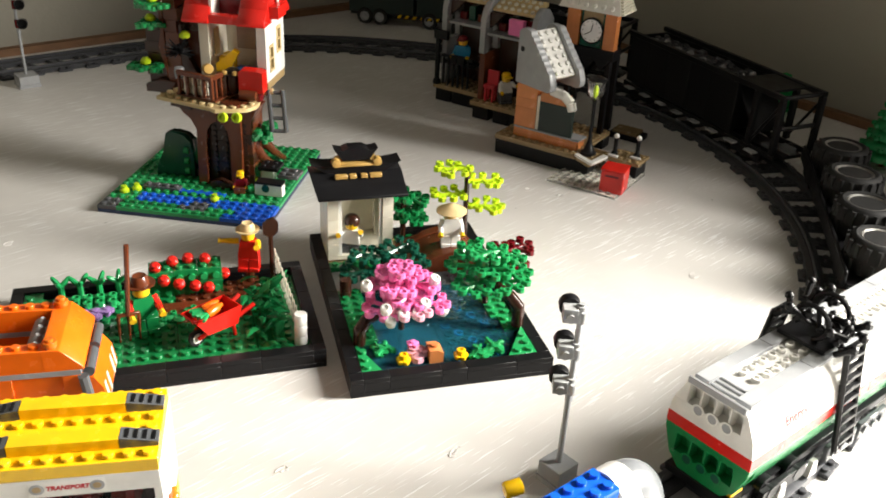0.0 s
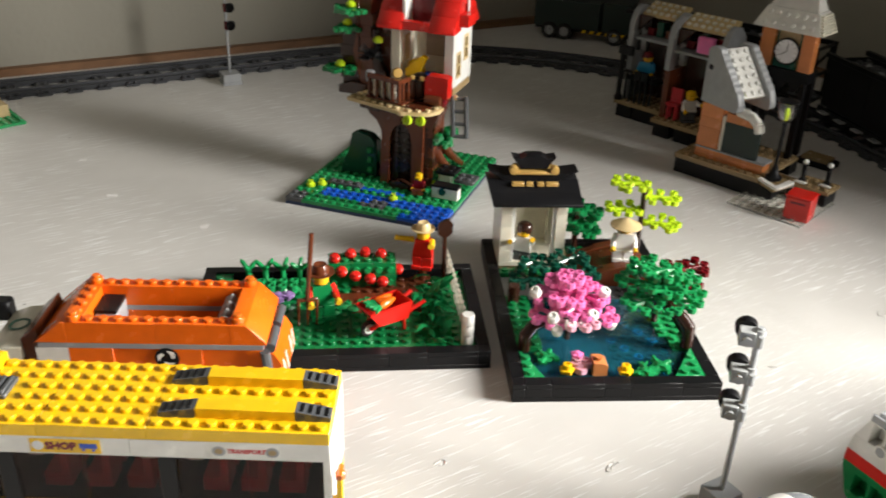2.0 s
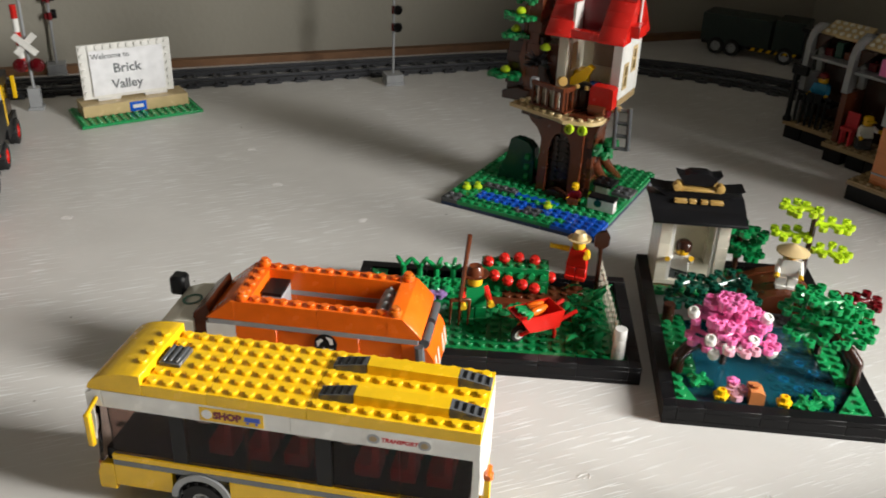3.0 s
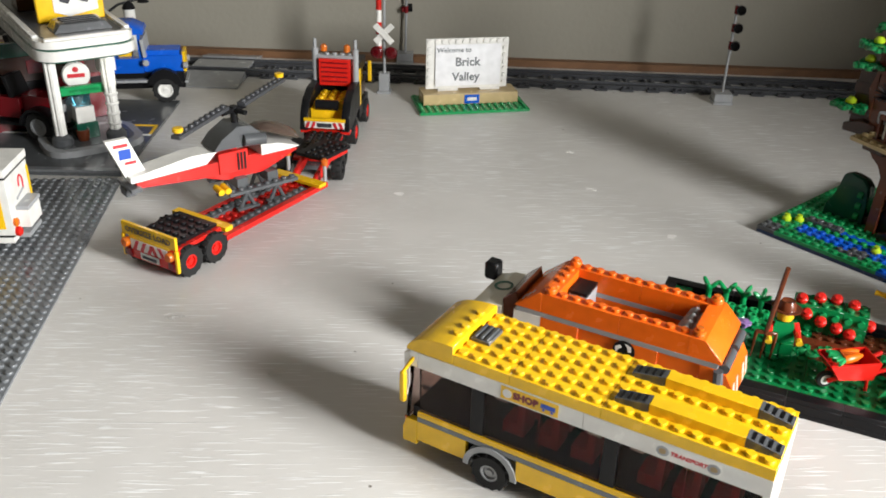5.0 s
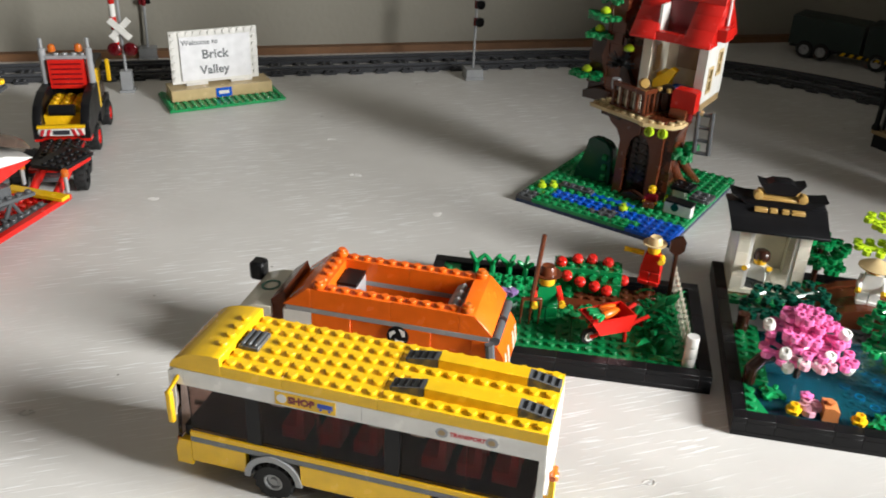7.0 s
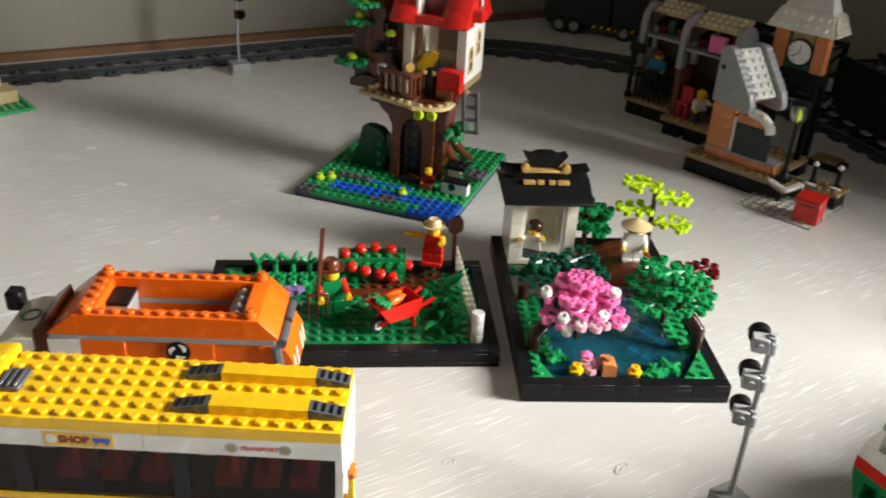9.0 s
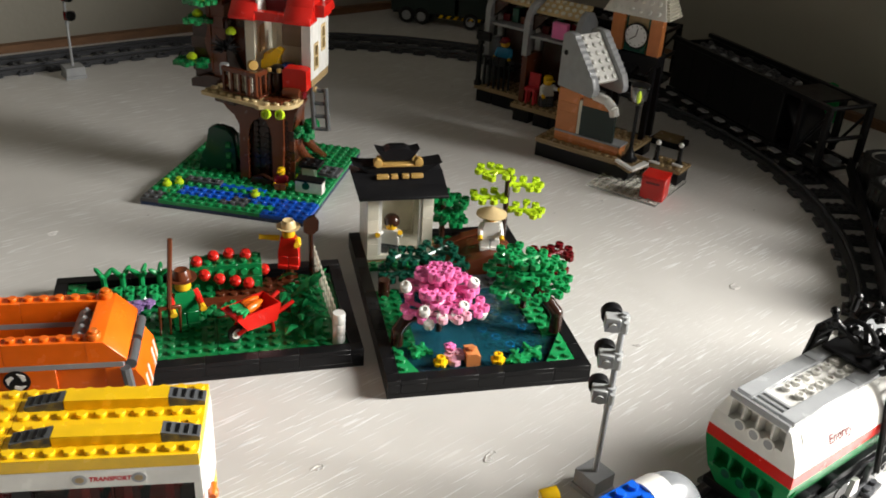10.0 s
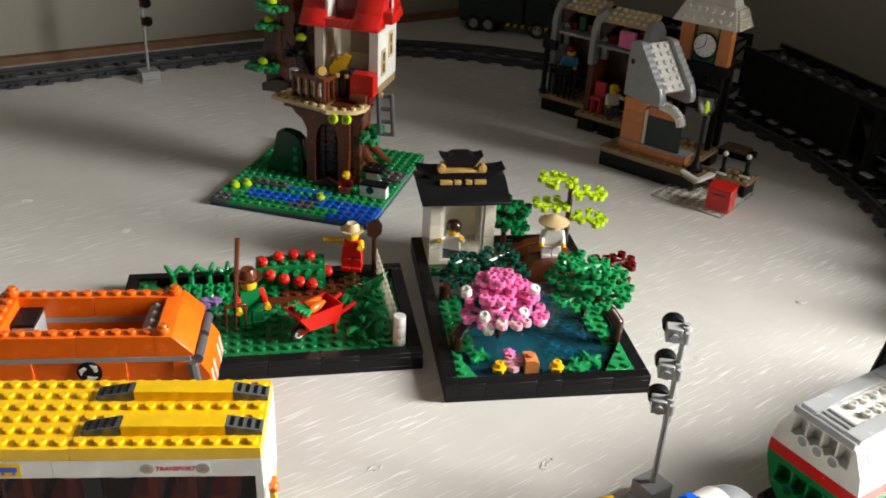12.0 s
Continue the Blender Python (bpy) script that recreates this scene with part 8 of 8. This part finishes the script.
for x0, y0, x1, y1 in ((-0.208, 0.0, 0.010, 0.0055), (-0.208, 0.0845, 0.010, 0.090), (0.0045, 0.006, 0.010, 0.084)):
    box(bm, x0 + (0.02 if y1 - y0 < 0.01 else 0), y0, 0.1131, x1 - (0.02 if y1 - y0 < 0.01 else 0), y1, 0.1162, 0.0008)
part("roof_lip", bm, WHITE, gs)
wedge(gs, DGREY, ((2.6, 35.75), (9.4, 35.75), (8.6, 38.2), (3.4, 38.2)), "x", -5.4, -1.6, "roof_vent")
for i in range(4):
    bm = bmesh.new()
    box(bm, (-5.0 + i * 0.9) * S, 3.9 * S, 38.22 * P, (-4.6 + i * 0.9) * S, 8.2 * S, 38.6 * P)
    part("vent_slot", bm, BLACK, gs)
bm = bmesh.new()
box(bm, -0.066, 0.018, 0.1143, -0.060, 0.082, 0.156, 0.001)
yb = part("roof_board", bm, YELLOW, gs, "yellow and white roof board")
bm = bmesh.new()
prism(bm, [(0.034, 0.124), (0.048, 0.119), (0.076, 0.124), (0.076, 0.155), (0.034, 0.155)], "x", -0.0599, -0.0588)
part("white_panel", bm, WHITE, yb)
for y in (0.040, 0.058):
    bm = bmesh.new()
    prism(bm, [(y, 0.134), (y + 0.008, 0.131), (y + 0.012, 0.139), (y + 0.004, 0.147)], "x", -0.0587, -0.0580)
    part("printed_mark", bm, INK, yb)
bm = bmesh.new()
box(bm, -0.150, 0.012, 0.1143, -0.120, 0.050, 0.150, 0.001)
part("roof_box", bm, DBROWN, gs)
brick(gs, WHITE, -2.2, 6.8, 23.5, 1.6, 2.0, 5, False, "header_block")
for k in range(3):
    bm = bmesh.new()
    lathe(bm, ((0.0060, 0.0), (0.0064, 0.0006), (0.0064, 0.0088), (0.0060, 0.0094)), (0.002, 0.060, 0.0635 + k * 0.0096), seg=14)
    part("clear_drum", bm, FROST, gs).visible_shadow = False
for z in (0.024, 0.034, 0.044, 0.054):
    bm = bmesh.new()
    lathe(bm, ((0.0058, 0.0), (0.0066, 0.0008), (0.0066, 0.0020), (0.0058, 0.0028)), (0.002, 0.060, z), seg=14)
    part("column_ring", bm, WHITE, gs)
for x, y in ((-0.006, 0.010), (0.002, 0.060)):
    bm = bmesh.new()
    for a in (0, 1, 2, 3):
        rod(bm, (x + 0.0026 * math.cos(a * 1.57), y + 0.0026 * math.sin(a * 1.57), 0.016), (x + 0.0026 * math.cos(a * 1.57), y + 0.0026 * math.sin(a * 1.57), 0.0924), 0.0030, seg=8)
    part("column", bm, WHITE, gs, "fluted white column")
    bm = bmesh.new()
    lathe(bm, ((0.0105, 0.0096), (0.0100, 0.016), (0.0062, 0.0195)), (x, y, 0), seg=12)
    part("column_foot", bm, DGREY, gs)
bm = bmesh.new()
prism(bm, rounded(-0.050, -0.008, 0.020, 0.086, 0.022), "z", 0.0033, 0.0096)
part("island", bm, GREY, gs, "rounded light grey kerb island")
bm = bmesh.new()
prism(bm, rounded(-0.042, 0.000, 0.012, 0.078, 0.016), "z", 0.0097, 0.0102)
part("island_top", bm, DGREY, gs)
for y0, y1, z0, z1, mat in ((-0.034, 0.086, 0.0034, 0.030, DRED), (-0.034, 0.030, 0.0301, 0.0520, BLACK), (0.0302, 0.086, 0.0301, 0.0520, DRED), (-0.034, 0.086, 0.0521, 0.0780, DBROWN), (-0.034, 0.086, 0.0781, 0.0920, DGREEN)):
    bm = bmesh.new()
    box(bm, -0.094, y0, z0, -0.087, y1, z1)
    part("kiosk_wall", bm, mat, gs, "dark kiosk wall behind the pumps")
for y, z in ((0.004, 0.060), (0.044, 0.060), (0.064, 0.034)):
    bm = bmesh.new()
    box(bm, -0.0869, y, z, -0.0850, y + 0.016, z + 0.014)
    part("kiosk_panel", bm, DRED if z > 0.05 else BLACK, gs)
pu = thing("fuel_pump", "green and white toy fuel pump with clear globe", "fuel pump", GX @ pose(-0.018, 0.036, 0.0102))
brick(pu, DGREEN, -1.3, -1.3, 0, 2.6, 2.6, 5, False, "pump_base")
brick(pu, WHITE, -1.1, -1.1, 5, 2.2, 2.2, 5, False, "pump_body")
brick(pu, WATER, -0.9, -0.9, 10, 1.8, 1.8, 4, False, "glass_top")
brick(pu, GREY, -1.0, -1.0, 14, 2.0, 2.0, 1.2, True, "pump_cap")
ds = thing("round_sign", "round white and red toy fuel sign", "sign", GX @ pose(-0.022, 0.036, 0.0710))
bm = bmesh.new()
lathe(bm, ((0.0125, -0.002), (0.0132, 0), (0.0120, 0.002)), (0, 0, 0), (0.98, -0.2, 0), 24)
part("disc", bm, WHITE, ds)
bm = bmesh.new()
prism(bm, [(-0.0080, -0.0020), (0.0080, -0.0020), (0.0080, 0.0018), (-0.0080, 0.0018)], "x", 0.0022, 0.0026)
part("red_mark", bm, INKRED, ds, "", pose(0, 0, 0, 0, 0, -11.5))
bm = bmesh.new()
lathe(bm, ((0.0028, 0.0022), (0.0026, 0.0026)), (0, 0, 0.0058), (1, 0, 0), 12)
part("red_mark", bm, INKRED, ds, "", pose(0, 0, 0, 0, 0, -11.5))
bm = bmesh.new()
rod(bm, (0, 0.001, 0.012), (0, 0.001, 0.0214), 0.0016)
part("hanger", bm, GREY, ds)
arm = thing("green_sign_arm", "green toy sign arm with faded letters", "sign", GX @ pose(-0.010, 0.016, 0.056, 0, 0, 84))
bm = bmesh.new()
box(bm, 0, -0.003, 0, 0.044, 0.003, 0.0085, 0.0006)
part("board", bm, BGREEN, arm)
bm = bmesh.new()
box(bm, 0.008, -0.0034, 0.003, 0.036, -0.003, 0.0055, 0.0001)
part("print_bar", bm, GREEN, arm)
bm = bmesh.new()
box(bm, 0.0445, -0.003, 0, 0.0475, 0.026, 0.0085, 0.0006)
part("side_board", bm, BGREEN, arm)
bm = bmesh.new()
lathe(bm, ((0.0050, 0), (0.0062, 0.004), (0.0064, 0.011), (0.0052, 0.0112), (0.0048, 0.006)), seg=14)
solid("plant_pot", bm, BROWN, "reddish brown round toy pot on the island", "pot", GX @ pose(-0.006, 0.030, 0.0102))
pb = thing("post_lamp", "white toy post with black double lamp", "street lamp", pose(-0.855, 0.765, 0.0033, 0, 0, -28))
bm = bmesh.new()
rod(bm, (0, 0, 0), (0, 0, 0.080), 0.0070, seg=14)
part("post", bm, WHITE, pb)
bm = bmesh.new()
bar(bm, ((0, -0.026, 0.078), (0, -0.012, 0.086), (0, 0.012, 0.090), (0, 0.018, 0.088)), 0.0016)
lathe(bm, ((0.0078, 0), (0.0080, 0.001), (0.005, 0.006), (0.002, 0.009)), (0.0, 0, 0.0801), seg=14)
lathe(bm, ((0.0070, 0), (0.0071, 0.001), (0.003, 0.004)), (0, 0.018, 0.086), seg=14)
part("lamp", bm, BLACK, pb)


def old_car(name, label, m, body, rim, roofed=True):
    th = thing(name, label, "toy car", m)
    for y, sd in ((-2.4, -1), (2.4, 1)):
        for x in (2.0, 10.4):
            wheel(th, x * S, y * S, 0.0125, 0.0075, rim, sd)
            bm = bmesh.new()
            arc = [(radians(10 + i * 27), 0.0142) for i in range(7)] + [(radians(172 - i * 27), 0.0162) for i in range(7)]
            prism(bm, [(x * S + math.cos(a) * r, 0.0125 + math.sin(a) * r) for a, r in arc], "y", y * S - 0.006, y * S + 0.006)
            part("mudguard", bm, BLACK, th)
    brick(th, BLACK, 0.5, -1.9, 3.4, 12, 3.8, 1, False, "chassis")
    brick(th, BLACK, 3.4, -2.6, 3.6, 5.4, 5.2, 0.7, False, "running_board")
    brick(th, body, 8.0, -1.5, 5, 4.6, 3, 6, False, "bonnet")
    brick(th, body, 0.6, -2.0, 5, 7.4, 4, 5.4, False, "body")
    if roofed:
        brick(th, body, 0.6, -2.0, 10.4, 2.4, 4, 4.5, False, "cab_back")
        wedge(th, body, ((0.4, 15), (5.6, 15), (5.4, 16.6), (3.6, 18.0), (1.4, 18.0), (0.5, 16.6)), "y", -2.1, 2.1, "roof")
    for y in ((-1.95, 1.65) if roofed else ()):
        brick(th, body, 5.0, y, 10.4, 0.4, 0.3, 4.6, False, "door_pillar")
    wedge(th, BLACK, ((6.9, 10.4), (7.3, 10.4), (6.9, 16), (6.4, 16)), "y", -2.0, 2.0, "windscreen_frame")
    brick(th, GREY, 12.6, -1.3, 4.6, 0.4, 2.6, 6, False, "radiator")
    for y in (-1.7, 1.7):
        bm = bmesh.new()
        lathe(bm, ((0.0030, 0), (0.0034, 0.004), (0.002, 0.0045)), (12.6 * S, y * S, 9 * P), (1, 0, 0), 12)
        part("headlight", bm, GREY, th)
    brick(th, YELLOW, 4.0, -0.9, 10.4, 1.6, 1.8, 2.2, False, "seat_back")
    return th


vc = thing("vintage_car", "tall blue vintage toy car with white wheels", "toy car", pose(-0.838, 0.664, 0.0033, 0, 0, 38) @ Matrix.Scale(1.12, 4))
for y, sd in ((-2.4, -1), (2.4, 1)):
    for x in (2.0, 10.4):
        wheel(vc, x * S, y * S, 0.0125, 0.0075, WHITE, sd)
        wedge(vc, BLACK, [(x + 2.2 * math.cos(radians(a)), 4.6 + 6.0 * math.sin(radians(a))) for a in range(10, 171, 20)], "y", y - 0.45, y + 0.45, "mudguard")
brick(vc, BLACK, 0.4, -1.9, 4.0, 12.4, 3.8, 5, False, "chassis")
brick(vc, GREY, 3.6, -2.7, 6.4, 5.0, 5.4, 0.8, False, "running_board")
brick(vc, BLUE, 8.0, -1.5, 9, 4.7, 3, 5, False, "bonnet")
brick(vc, BLUE, 8.0, -1.3, 14, 4.4, 2.6, 1.6, False, "bonnet_top")
brick(vc, BLUE, 0.6, -2.0, 9, 7.4, 4, 4.6, False, "body")
brick(vc, BLUE, 0.6, -2.0, 13.6, 3.0, 4, 3, True, "rear_body")
for x, y in ((4.4, -1.95), (4.4, 1.65), (7.6, -1.95), (7.6, 1.65)):
    brick(vc, BLUE, x, y, 13.6, 0.4, 0.3, 7.4, False, "door_pillar")
wedge(vc, BLUE, ((4.0, 21), (8.4, 21), (8.3, 22.2), (6.9, 24.0), (5.0, 24.0), (4.1, 22.6)), "y", -2.1, 2.1, "roof")
wedge(vc, GREY, ((8.1, 14), (8.5, 14), (8.3, 19.6), (7.9, 19.6)), "y", -2.3, 2.3, "windscreen_frame")
brick(vc, YELLOW, 5.0, -0.9, 13.6, 1.6, 1.8, 3.4, False, "seat_back")
brick(vc, YELLOW, 12.7, -1.3, 8.6, 0.4, 2.6, 6.4, False, "radiator")
for y in (-1.7, 1.7):
    bm = bmesh.new()
    lathe(bm, ((0.0030, 0), (0.0034, 0.004), (0.002, 0.0045)), (12.8 * S, y * S, 11 * P), (1, 0, 0), 12)
    part("headlight", bm, GREY, vc)
    bm = bmesh.new()
    lathe(bm, ((0.0032, -0.0012), (0.0034, 0.0), (0.0024, 0.0012)), (8.4 * S, (y * 1.6) * S, 12.6 * P), (0, y, 0), 12)
    part("side_lamp", bm, GREY, vc)
brick(vc, GREY, 12.8, -2.0, 5.4, 0.4, 4, 0.8, False, "bumper")
old_car("dark_red_car", "dark red toy car parked by the pumps", pose(-0.872, 0.545, 0.0033, 0, 0, 14) @ Matrix.Scale(1.2, 4), DRED, GREY, False)
old_car("dark_grey_car", "black toy car with grey hubs behind the pumps", pose(-0.965, 0.600, 0.0033, 0, 0, 24) @ Matrix.Scale(1.5, 4), BLACK, GREY)
gv = thing("delivery_van", "white toy delivery van with yellow panels and a step box", "toy van", pose(-0.7225, 0.3215, 0.0034, 0, 0, 30.5))
for y, sd in ((-2.4, -1), (2.4, 1)):
    for x in (3, 13):
        wheel(gv, x * S, y * S, 0.0108, 0.008, GREY, sd)
brick(gv, WHITE, 0.2, -2.8, 2.2, 16.4, 5.6, 1.6, False, "skirt")
brick(gv, BLACK, 0.2, -2.85, 3.8, 16.5, 5.7, 0.5, False, "black_line")
brick(gv, WHITE, 0, -2.8, 4.3, 16.8, 5.6, 14.3, False, "box_body")
brick(gv, BLACK, -0.05, -2.85, 18.6, 16.9, 5.7, 0.6, False, "black_line")
brick(gv, WHITE, -0.1, -2.9, 19.2, 17.0, 5.8, 1.9, False, "roof_slab")
brick(gv, YELLOW, 8.2, -2.86, 6.0, 7.9, 0.05, 8.5, False, "yellow_panel")
brick(gv, YELLOW, 16.81, 2.35, 8.5, 0.06, 0.45, 8.6, False, "yellow_edge")
for x, z in ((10.2, 12.2), (12.6, 12.2)):
    brick(gv, INK, x, -2.88, z, 1.8, 0.015, 0.9, False, "printed_mark")
for y, z in ((-2.35, 7.4), (2.45, 8.4)):
    bm = bmesh.new()
    lathe(bm, ((0.0034, 0), (0.0036, 0.002), (0.002, 0.003)), (16.81 * S, y * S, z * P), (1, 0, 0), 12)
    part("indicator", bm, AMBER, gv)
for y, z in ((-2.3, 4.9), (2.4, 6.2)):
    bm = bmesh.new()
    lathe(bm, ((0.0038, 0), (0.0040, 0.0026), (0.0024, 0.0040)), (16.81 * S, y * S, z * P), (1, 0, 0), 12)
    part("tail_light", bm, RED, gv)
brick(gv, WHITE, 16.82, -1.5, 5.0, 1.1, 3.0, 4.6, False, "step_box")
brick(gv, GREY, 16.82, -1.6, 9.62, 1.2, 3.2, 1.0, False, "step_lid")
brick(gv, GREY, 16.5, -1.6, 2.4, 1.2, 3.2, 1.2, False, "bumper")
bm = bmesh.new()
hoop(bm, (16.83 * S, 0.5 * S, 14.2 * P), (0, 0.0040, 0), (0, 0, 0.0075), 0.0, math.pi, 0.0008, 12, 6)
rod(bm, (16.83 * S, 0.5 * S + 0.0040, 14.2 * P), (16.83 * S, 0.5 * S + 0.0030, 12.6 * P), 0.0008, seg=6)
part("red_emblem", bm, INKRED, gv)
bm = bmesh.new()
rod(bm, (16.83 * S, -0.9 * S, 11.8 * P), (16.83 * S, 1.0 * S, 13.0 * P), 0.0009, seg=6)
part("printed_mark", bm, GREY, gv)

# level crossing ramps over the track
cx = thing("crossing_ramp", "grey toy road ramp over the rails", "level crossing", pose(*(room(-0.355, N_TRACK)[:2]), 0, 0, 0, A_ROOM))
for y0, y1, flip in ((-0.078, -0.033, False), (0.033, 0.070, True)):
    bm = bmesh.new()
    pts = [(y0, 0.0002), (y1, 0.0002), (y1, 0.0085), (y0, 0.0016)] if not flip else [(y0, 0.0002), (y1, 0.0002), (y1, 0.0016), (y0, 0.0085)]
    prism(bm, pts, "x", -0.036, 0.036)
    part("ramp", bm, GREY, cx)
bm = bmesh.new()
box(bm, -0.036, -0.0155, 0.0066, 0.036, 0.0155, 0.0090)
part("centre_plate", bm, GREY, cx)

# ---- far corner: green lorry; toy tree beyond the bend ----
gt = thing("green_lorry", "dark green toy lorry with striped bumper by the wall", "toy lorry", pose(0.212, 1.328, 0, 0, 0, -26))
for y, sd in ((-2.7, -1), (2.7, 1)):
    for x in (3.0, 5.8, 15.0):
        wheel(gt, x * S, y * S, 0.0115, 0.009, GREY, sd)
brick(gt, BLACK, 0, -2, 3.4, 18, 4, 1.6, False, "chassis")
# body and cab in the same shaded green, darker than the plastic itself
brick(gt, SHADEGREEN, 0, -3, 5.2, 12, 6, 12, False, "body")
brick(gt, SHADEGREEN, 12.6, -3, 5.2, 5, 6, 13, False, "cab")
brick(gt, BLACK, 8.6, -3.1, 3.6, 9, 0.4, 2.0, False, "bumper")
for i in range(6):
    bm = bmesh.new()
    x0 = (9.0 + i * 1.4) * S
    prism(bm, [(x0, 3.9 * P), (x0 + 0.6 * S, 3.9 * P), (x0 + 1.0 * S, 5.3 * P), (x0 + 0.4 * S, 5.3 * P)], "y", -3.15 * S, -3.11 * S)
    part("yellow_stripe", bm, YELLOW, gt)
for px, py, hh, k in ((0.648, 0.700, 0.085, 1), (0.632, 0.860, 0.05, 2)):
    ft = thing("toy_fir", "green cone shaped toy fir with knobbed boughs", "toy tree", pose(px, py, 0), "firs")
    bm = bmesh.new()
    rod(bm, (0, 0, 0), (0, 0, hh * 0.9), 0.004, 0.002)
    part("trunk", bm, BROWN, ft)
    rng = random.Random(k)
    for t in range(7):
        bm = bmesh.new()
        z = hh * (0.12 + 0.12 * t)
        rr = hh * 0.30 * (1 - t / 8)
        lathe(bm, ((rr, 0), (rr * 0.9, hh * 0.05), (rr * 0.5, hh * 0.11)), (0, 0, z), seg=9)
        for i in range(9):
            a = i * 0.7 + t
            knob_at(bm, (math.cos(a) * rr, math.sin(a) * rr, z + 0.002), 0.003)
        part("bough", bm, BGREEN, ft)

# ---- knots and blemishes in the painted board ----
rng = random.Random(77)
for i, (x, y, r) in enumerate(((0.3469, 0.5261, 0.008), (0.2945, 0.679, 0.0065), (0.1146, 0.3668, 0.008), (0.270, 0.700, 0.005), (-0.43, 0.36, 0.012), (-0.40, 0.62, 0.008), (-0.33, 0.34, 0.006), (-0.16, 0.66, 0.006), (0.02, 0.37, 0.006), (-0.25, 0.72, 0.007), (-0.30, 0.80, 0.006), (-0.05, 0.385, 0.0035), (0.24, 0.46, 0.004))):
    bm = bmesh.new()
    for k in range(7):
        q, a0, ln = rng.uniform(0.12, 1.0), rng.uniform(0, 6.28), rng.uniform(0.5, 2.2)
        pts = []
        for j in range(7):
            a = a0 + ln * j / 6
            w = 1 + 0.18 * noise.noise((j * 0.9, i * 3.1, k * 1.7))
            pts.append((math.cos(a) * r * q * w * 0.8, math.sin(a) * r * q * w * 0.45, 0.0001))
        for u, v in zip(pts, pts[1:]):
            rod(bm, u, v, 0.00042, seg=6)
    ob = solid("paint_knot", bm, BOARD, "raised wood knot under the white paint", "wood knot", pose(x, y, 0.00002, 0, 0, A_ROOM + rng.uniform(-20, 20)), "knots", "structure")
    for f in ob.data.polygons:
        f.use_smooth = True
